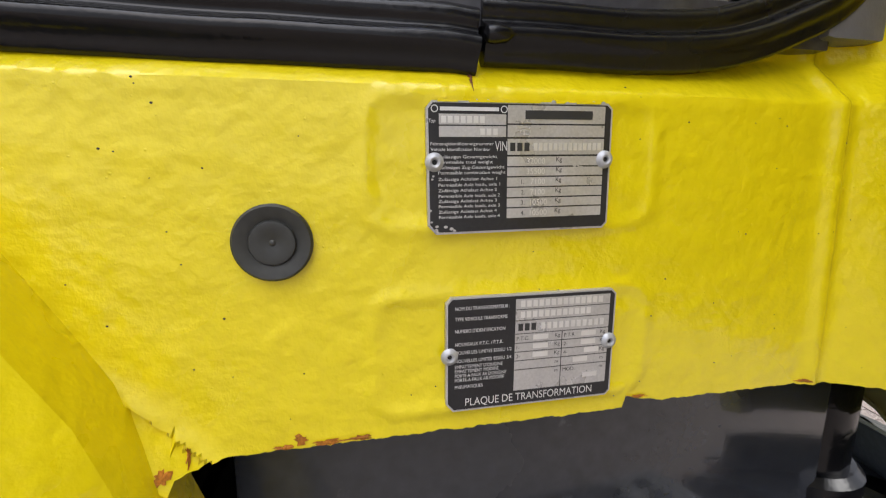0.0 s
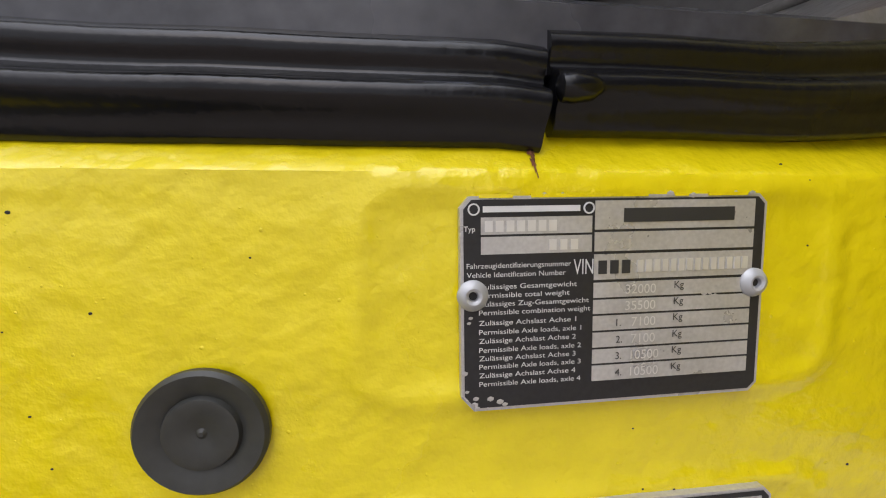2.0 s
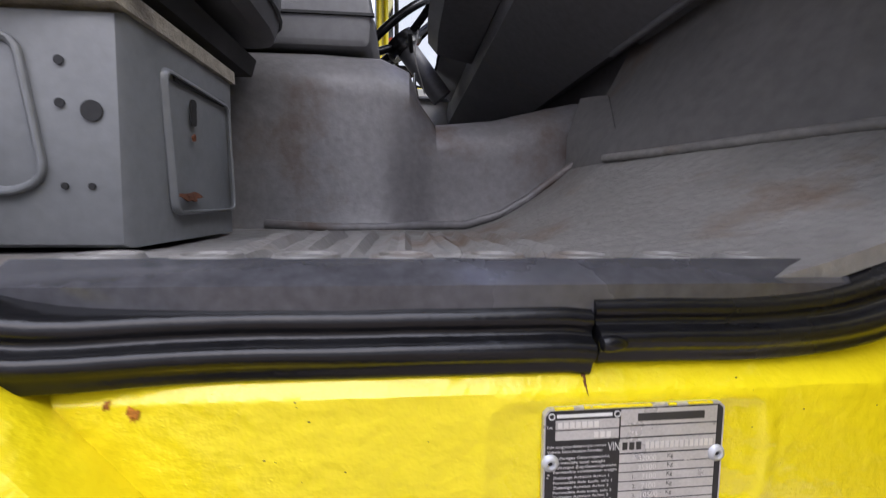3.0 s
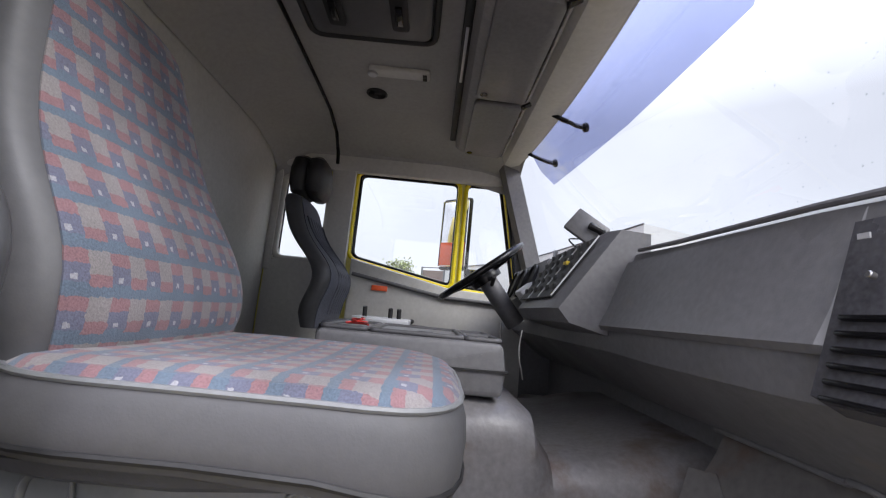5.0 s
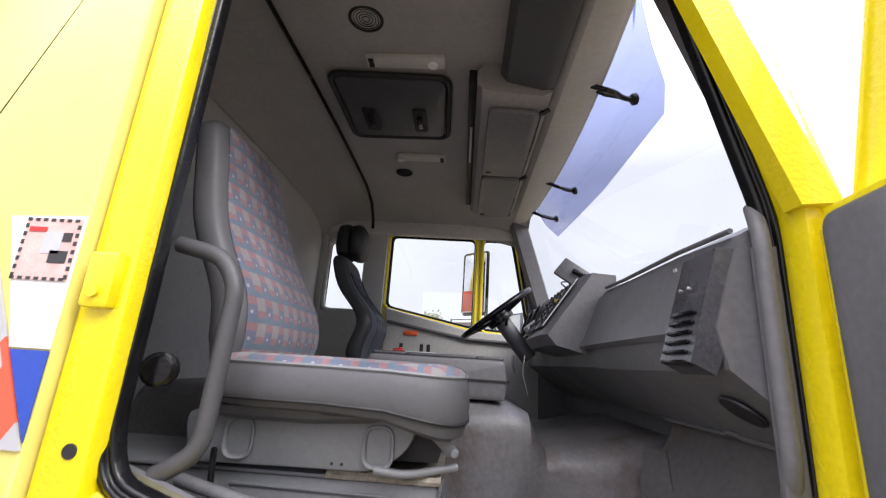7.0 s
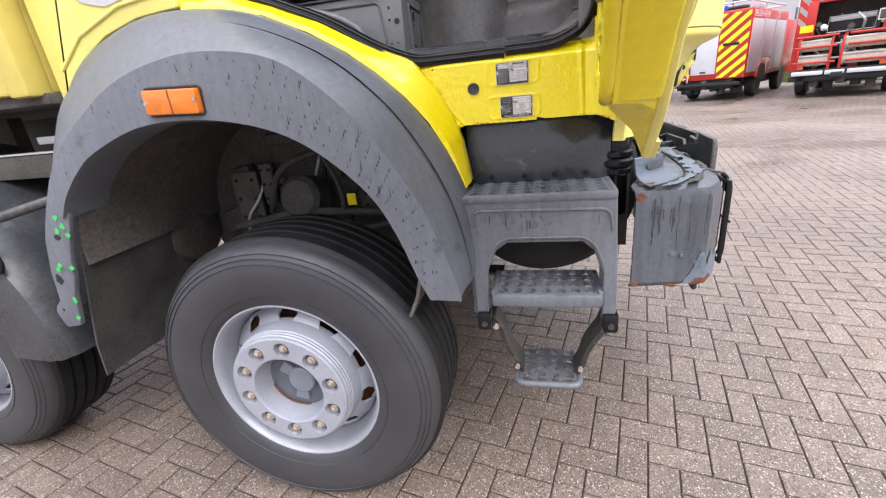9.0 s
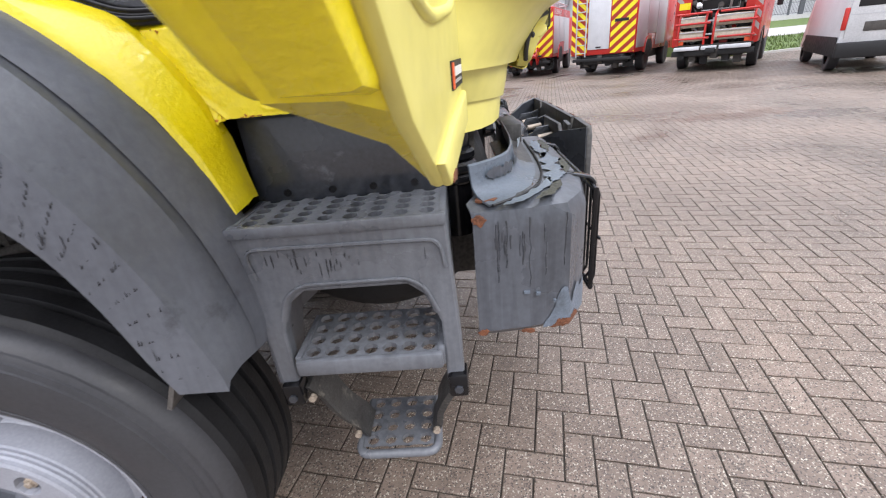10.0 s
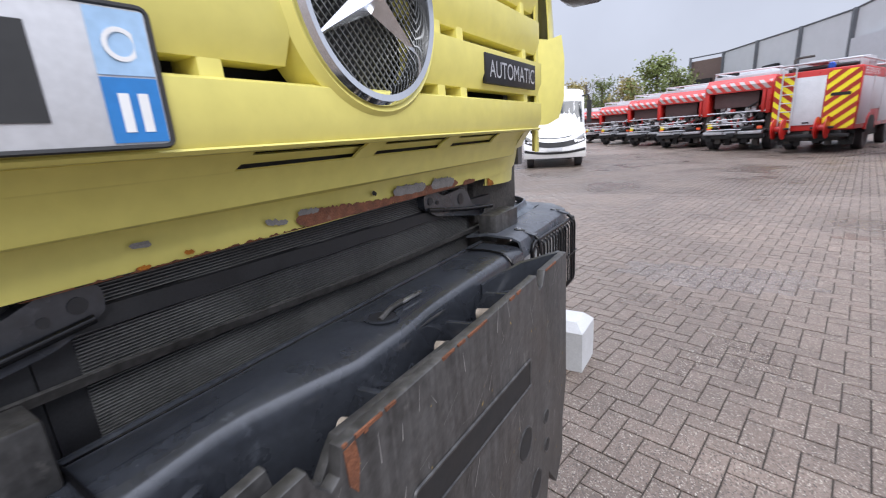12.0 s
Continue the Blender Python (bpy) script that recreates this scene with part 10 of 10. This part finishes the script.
for u in range(3):
    plate_box("stamped_bar", spot, 24 + 3.0 * u, 26 + 3.0 * u, 11.6, 14.4, 0.0004, 0.0006, EMBOSS, p)
for text, v, w in (("Fahrzeugidentifizierungsnummer", 18.2, 28.5), ("Vehicle Identification Number", 20.6, 27), ("Zulässiges Gesamtgewicht", 23.8, 27), ("Permissible total weight", 26.1, 25), ("Zulässiges Zug-Gesamtgewicht", 28.4, 30.5), ("Permissible combination weight", 30.7, 31),
                   ("Zulässige Achslast Achse 1", 33.5, 27), ("Permissible Axle loads, axle 1", 36.0, 28.5), ("Zulässige Achslast Achse 2", 38.4, 27), ("Permissible Axle loads, axle 2", 40.9, 28.5), ("Zulässige Achslast Achse 3", 43.2, 27), ("Permissible Axle loads, axle 3", 45.5, 28.5), ("Zulässige Achslast Achse 4", 47.9, 27), ("Permissible Axle loads, axle 4", 50.3, 28.5)):
    line(text, spot, right, up, 1.6 if v < 22 else 4.8, v, 1.35, PRINT, p, w)
line("VIN", spot, right, up, 30.8, 19.4, 4.2, PRINT, p, 5.6)
for u in range(3):
    plate_box("vin_bar", spot, 38 + 3.4 * u, 40.4 + 3.4 * u, 17.7, 21.4, 0.0004, 0.0006, INK, p)
for u in range(14):
    plate_box("vin_bar", spot, 49.3 + 2.45 * u, 51.0 + 2.45 * u, 17.8, 21.2, 0.0004, 0.0007, EMBOSS, p)
for k, (text, v) in enumerate((("32000", 26.0), ("35500", 30.6), ("7100", 35.2), ("7100", 40.0), ("10500", 44.7), ("10500", 49.5))):
    line(text, spot, right, up, 46 if k < 2 else 48, v, 2.6, EMBOSS, p)
    line("Kg", spot, right, up, 60.5, v - 0.8, 2.0, INK, p)
    if k > 1:
        line(f"{k - 1}.", spot, right, up, 43.5, v, 2.0, INK, p)
rivet(spot, 3.2, 26.0, p), rivet(spot, 85.2, 25.4, p)
scrapes = bmesh.new()
for k in range(26):
    u, v = random.choice(((random.uniform(0, 4), random.uniform(28, 57)), (random.uniform(2, 12), random.uniform(54, 58)), (random.uniform(0, 88), random.uniform(-0.4, 0.5)), (random.uniform(70, 74), random.uniform(24, 30))))
    bmesh.ops.create_icosphere(scrapes, subdivisions=1, radius=random.uniform(0.0003, 0.0009), matrix=Matrix.Translation(spot(u, v, 0.0003)) @ Matrix.Diagonal((1.5, 0.2, 1, 1)))
tagged(part("scrapes", scrapes, PLATE_ALU, p), kind="stuff")
for u0, u1 in ((5, 14), (19, 52), (60, 64), (70, 82)):
    plate_box("paint_run", spot, u0, u1, -0.5, 0.5, -0.001, 0.0004, YELLOW_OLD, p)

p, spot, right, up = data_plate(0.8405, 1.3915, radians(0.0), "black and silver riveted conversion plate")
plate_box("silver_field", spot, 34.5, 85, 2.5, 50.0, 0.0002, 0.0004, PLATE_ALU, p)
for v in (7.6, 13.2, 20.0, 24.8, 29.4, 34.0, 38.8):
    plate_box("field_rule", spot, 34.5, 85, v, v + 0.35, 0.0004, 0.0005, INK, p)
plate_box("field_rule", spot, 59.2, 59.6, 20.2, 50, 0.0004, 0.0005, INK, p)
for text, v, w in (("NOM DU TRANSFORMATEUR :", 5.4, 27), ("TYPE VEHICULE TRANSFORME", 10.6, 26), ("NUMERO D'IDENTIFICATION", 16.6, 25), ("NOUVEAUX P.T.C. / P.T.R.", 23.2, 24), ("NOUVELLES LIMITES ESSIEU 1/2", 27.4, 28.5), ("NOUVELLES LIMITES ESSIEU 3/4", 31.6, 28.5), ("EMPATTEMENT D'ORIGINE", 34.6, 24), ("EMPATTEMENT MODIFIE", 36.9, 22), ("PORTE-A-FAUX AR D'ORIGINE", 39.2, 26), ("PORTE-A-FAUX AR MODIFIE", 41.5, 25), ("PNEUMATIQUES", 45.0, 14)):
    line(text, spot, right, up, 4.2, v, 1.7, PRINT, p, w)
line("PLAQUE DE TRANSFORMATION", spot, right, up, 9.5, 53.4, 4.0, PRINT, p, 68)
for u in range(3):
    plate_box("vin_bar", spot, 36 + 3.4 * u, 38.4 + 3.4 * u, 15.0, 18.6, 0.0004, 0.0006, INK, p)
for u in range(11):
    plate_box("vin_bar", spot, 48 + 3.2 * u, 50.0 + 3.2 * u, 15.2, 18.4, 0.0004, 0.0007, EMBOSS, p)
for v, n in ((4.9, 14), (10.4, 12)):
    for u in range(n):
        plate_box("stamped_bar", spot, 37 + 3.2 * u, 39.2 + 3.2 * u, v - 1.6, v + 1.6, 0.0004, 0.0006, EMBOSS, p)
for text, u, v in (("P.T.C.", 35.3, 22.6), ("P.T.R.", 60.5, 22.6), ("Kg", 55.5, 22.2), ("Kg", 80.5, 22.2), ("1-", 35.3, 27.2), ("2-", 60.5, 27.2), ("Kg", 55.5, 26.8), ("Kg", 80.5, 26.8), ("3-", 35.3, 31.8), ("4-", 60.5, 31.8), ("Kg", 55.5, 31.4), ("Kg", 80.5, 31.4), ("m", 56, 36.2), ("m", 81, 36.2), ("MOD.", 60.5, 41.0), ("m", 56, 41.0), ("m", 81, 41.0)):
    line(text, spot, right, up, u, v, 1.9, INK, p)
for u, v in ((44, 22.4), (70, 22.4), (44, 27), (70, 27), (44, 31.5), (72, 31.5), (66, 36.2), (72, 45)):
    plate_box("stamped_bar", spot, u, u + 8, v - 1.3, v + 1.3, 0.0004, 0.0006, EMBOSS, p)
rivet(spot, 1.6, 29.0, p), rivet(spot, 85.6, 27.6, p)

# ---- films and signs on the cab's side ----
WARN = chevrons("red_grey_film", (0.40, 0.40, 0.41), (0.66, 0.10, 0.05), radians(-30), 0.215)
film = part("warning_film", prism([(-0.585, 1.812), (-0.055, 1.815), (-0.268, 2.262), (-0.33, 2.40), (-0.56, 2.40)], "y", -1.1705, -1.166), WARN, truck, "worn red and grey striped warning film")
part("film_wear", prism(ring_round([(-0.26, 2.22), (-0.19, 2.10), (-0.24, 2.09), (-0.29, 2.17)], 0.015), "y", -1.1722, -1.1704), WORN_STEEL, film)
part("film_wear", prism(ring_round([(-0.165, 2.02), (-0.115, 1.92), (-0.19, 1.915), (-0.19, 1.98)], 0.012), "y", -1.1722, -1.1704), SILVER, film)
part("film_patch", prism(ring_round([(-0.40, 1.803), (-0.17, 1.803), (-0.185, 1.768), (-0.29, 1.748), (-0.375, 1.77)], 0.02), "y", -1.1695, -1.166), SILVER, truck, "grey remains of a torn sticker")
part("white_stripe", prism([(-0.185, 2.16), (-0.056, 2.165), (-0.056, 1.955), (-0.12, 1.955)], "y", -1.1685, -1.166), WHITE, truck)
part("blue_stripe", prism([(-0.118, 1.952), (-0.056, 1.952), (-0.056, 1.825)], "y", -1.1685, -1.166), mat("blue_film", (0.02, 0.06, 0.36), 0.4), truck)
picture = part("picture_sticker", box(-0.153, -0.06, -1.1705, -1.168, 2.057, 2.158), mat("faded_pink_print", (0.62, 0.42, 0.38), 0.5, vary=0.2, scale=40), truck, "small faded square picture sticker with hatched border")
for k in range(7):
    for x0, z0, w, h in ((-0.153 + 0.0135 * k, 2.057, 0.007, 0.005), (-0.153 + 0.0135 * k, 2.153, 0.007, 0.005), (-0.153, 2.06 + 0.0135 * k, 0.005, 0.007), (-0.065, 2.06 + 0.0135 * k, 0.005, 0.007)):
        part("border_bar", box(x0, x0 + w, -1.1715, -1.17, z0, z0 + h), INK, picture)
for x, z, w, h, m in ((-0.115, 2.10, 0.03, 0.035, SILVER), (-0.10, 2.085, 0.03, 0.02, INK), (-0.145, 2.135, 0.03, 0.008, RED), (-0.085, 2.12, 0.015, 0.015, INK)):
    part("picture_shape", box(x, x + w, -1.1715, -1.17, z, z + h), m, picture)
for x0, rows in ((-0.532, ("PV   : 16.28 T", "PTAC: 35.     T", "PTRA: 35.5   T", "LL:4.5 x13.4 M", "S    : 60.3   M")), (-0.362, ("PV   : 14.75 T", "PTAC: 32.     T", "PTRA: 35.5   T", "LL:2.5 x10.8 M", "S    : 28.8   M"))):
    sign = part("weight_sign", box(x0, x0 + 0.165, -1.1735, -1.17, 1.938, 2.072, 0.001), mat("dull_sign_white", (0.55, 0.53, 0.50), 0.5, vary=0.1, scale=12), truck, "white sign listing the vehicle weights")
    for k, text in enumerate(rows):
        words("weight_line", text, (x0 + 0.008, -1.1738, 2.057 - 0.0255 * k), (1, 0, 0), (0, 0, 1), 0.0155, INK, sign, 0.0003, 0.148)

# ---- herringbone pavers ----
UNIT, LEAN = 0.1084, radians(11.96)
AX, AY = Vector((math.cos(LEAN), -math.sin(LEAN))), Vector((math.sin(LEAN), math.cos(LEAN)))
START = Vector((1.5126, -0.6992))
GAP, RISE = 0.0035, 0.004


def paver_mesh(wide, deep):
    """A block with chamfered edges, its foot in the sand."""
    b = 0.004
    x0, x1, y0, y1 = GAP, wide - GAP, GAP, deep - GAP
    v = [(x0, y0, -0.012), (x1, y0, -0.012), (x1, y1, -0.012), (x0, y1, -0.012), (x0, y0, -0.002), (x1, y0, -0.002), (x1, y1, -0.002), (x0, y1, -0.002),
         (x0 + b, y0 + b, 0), (x1 - b, y0 + b, 0), (x1 - b, y1 - b, 0), (x0 + b, y1 - b, 0)]
    f = [(8, 9, 10, 11)] + [(k, (k + 1) % 4, 4 + (k + 1) % 4, 4 + k) for k in range(4)] + [(4 + k, 4 + (k + 1) % 4, 8 + (k + 1) % 4, 8 + k) for k in range(4)]
    return v, f


def paver_cells(a0, a1, b0, b1):
    for a in range(a0, a1):
        for b in range(b0, b1):
            d = (a + b) % 4
            if d in (0, 2):
                yield a, b, d == 0


flat, tall = paver_mesh(2 * UNIT, UNIT), paver_mesh(UNIT, 2 * UNIT)
shared = []
for k, (v, f) in enumerate((flat, tall)):
    for j in range(3):
        me = bpy.data.meshes.new("paver")
        rng = random.Random(k * 3 + j)
        me.from_pydata([(x, y, z + (rng.uniform(-0.0006, 0.0006) if z == 0 else 0)) for x, y, z in v], [], f)
        me.materials.append(PAVER)
        shared.append(me)
rng = random.Random(7)
near_count = 0
joined_v, joined_f, far_v, far_f = [], [], [], []
turn = -LEAN
for a, b, lying in paver_cells(-150, 190, -110, 235):
    p = START + AX * (a * UNIT) + AY * (b * UNIT)
    if p.x < -9 or p.x > 17 or p.y < -9 or p.y > 22:
        continue
    if 1.25 < p.x < 3.35 and -1.55 < p.y < 1.75 and near_count < 300:
        ob = new("paver", shared[(0 if lying else 3) + rng.randrange(3)])
        ob.parent = ground
        ob.matrix_basis = Matrix.Translation((p.x, p.y, rng.uniform(-0.0012, 0.0012))) @ pose(0, 0, 0, rng.uniform(-0.2, 0.2), rng.uniform(-0.2, 0.2), math.degrees(turn))
        near_count += 1
        continue
    lift = rng.uniform(-0.0014, 0.0014)
    close = p.y < 9 and -3 < p.x < 9
    v, f = flat if lying else tall
    store_v, store_f = (joined_v, joined_f) if close else (far_v, far_f)
    n0 = len(store_v)
    if close:
        tx, ty = rng.uniform(-0.003, 0.003), rng.uniform(-0.003, 0.003)
        store_v += [(p.x + AX.x * x + AY.x * y, p.y + AX.y * x + AY.y * y, z + lift + tx * x + ty * y) for x, y, z in v]
        store_f += [tuple(n0 + i for i in q) for q in f]
    else:
        store_v += [(p.x + AX.x * x + AY.x * y, p.y + AX.y * x + AY.y * y, z + lift) for x, y, z in v[8:]]
        store_f += [(n0, n0 + 1, n0 + 2, n0 + 3)]
def wide_patch(x, y):
    """1 for a rust stain, 2 for standing water, 0 for plain pavers."""
    rag = 0.5 * noise.noise((x * 1.7, y * 1.7, 3)) + 0.35 * noise.noise((x * 5, y * 5, 6))
    for cx, cy, rx, ry, kind in ((5.55, 5.6, 0.95, 0.30, 1), (4.05, 4.5, 0.35, 0.14, 1), (3.36, 5.9, 0.25, 0.10, 1), (6.6, 5.95, 0.35, 0.12, 1), (1.9, 3.95, 0.75, 0.40, 2), (6.95, 5.2, 0.7, 0.35, 2), (2.35, 4.0, 0.5, 0.3, 2)):
        if ((x - cx) / rx) ** 2 + ((y - cy) / ry) ** 2 < 1 + rag * 1.6:
            return kind
    return 0


for verts, faces in ((joined_v, joined_f), (far_v, far_f)):
    me = bpy.data.meshes.new("pavers")
    me.from_pydata(verts, [], faces)
    for m in (PAVER_ISLAND, PAVER_STAINED, PAVER_WET):
        me.materials.append(m)
    if verts is joined_v:
        me.polygons.foreach_set("material_index", [wide_patch(verts[f[0]][0] + 0.05, verts[f[0]][1] + 0.05) for f in faces])
    ob = new("pavers", me)
    ob.parent = ground
    tagged(ob, kind="stuff")
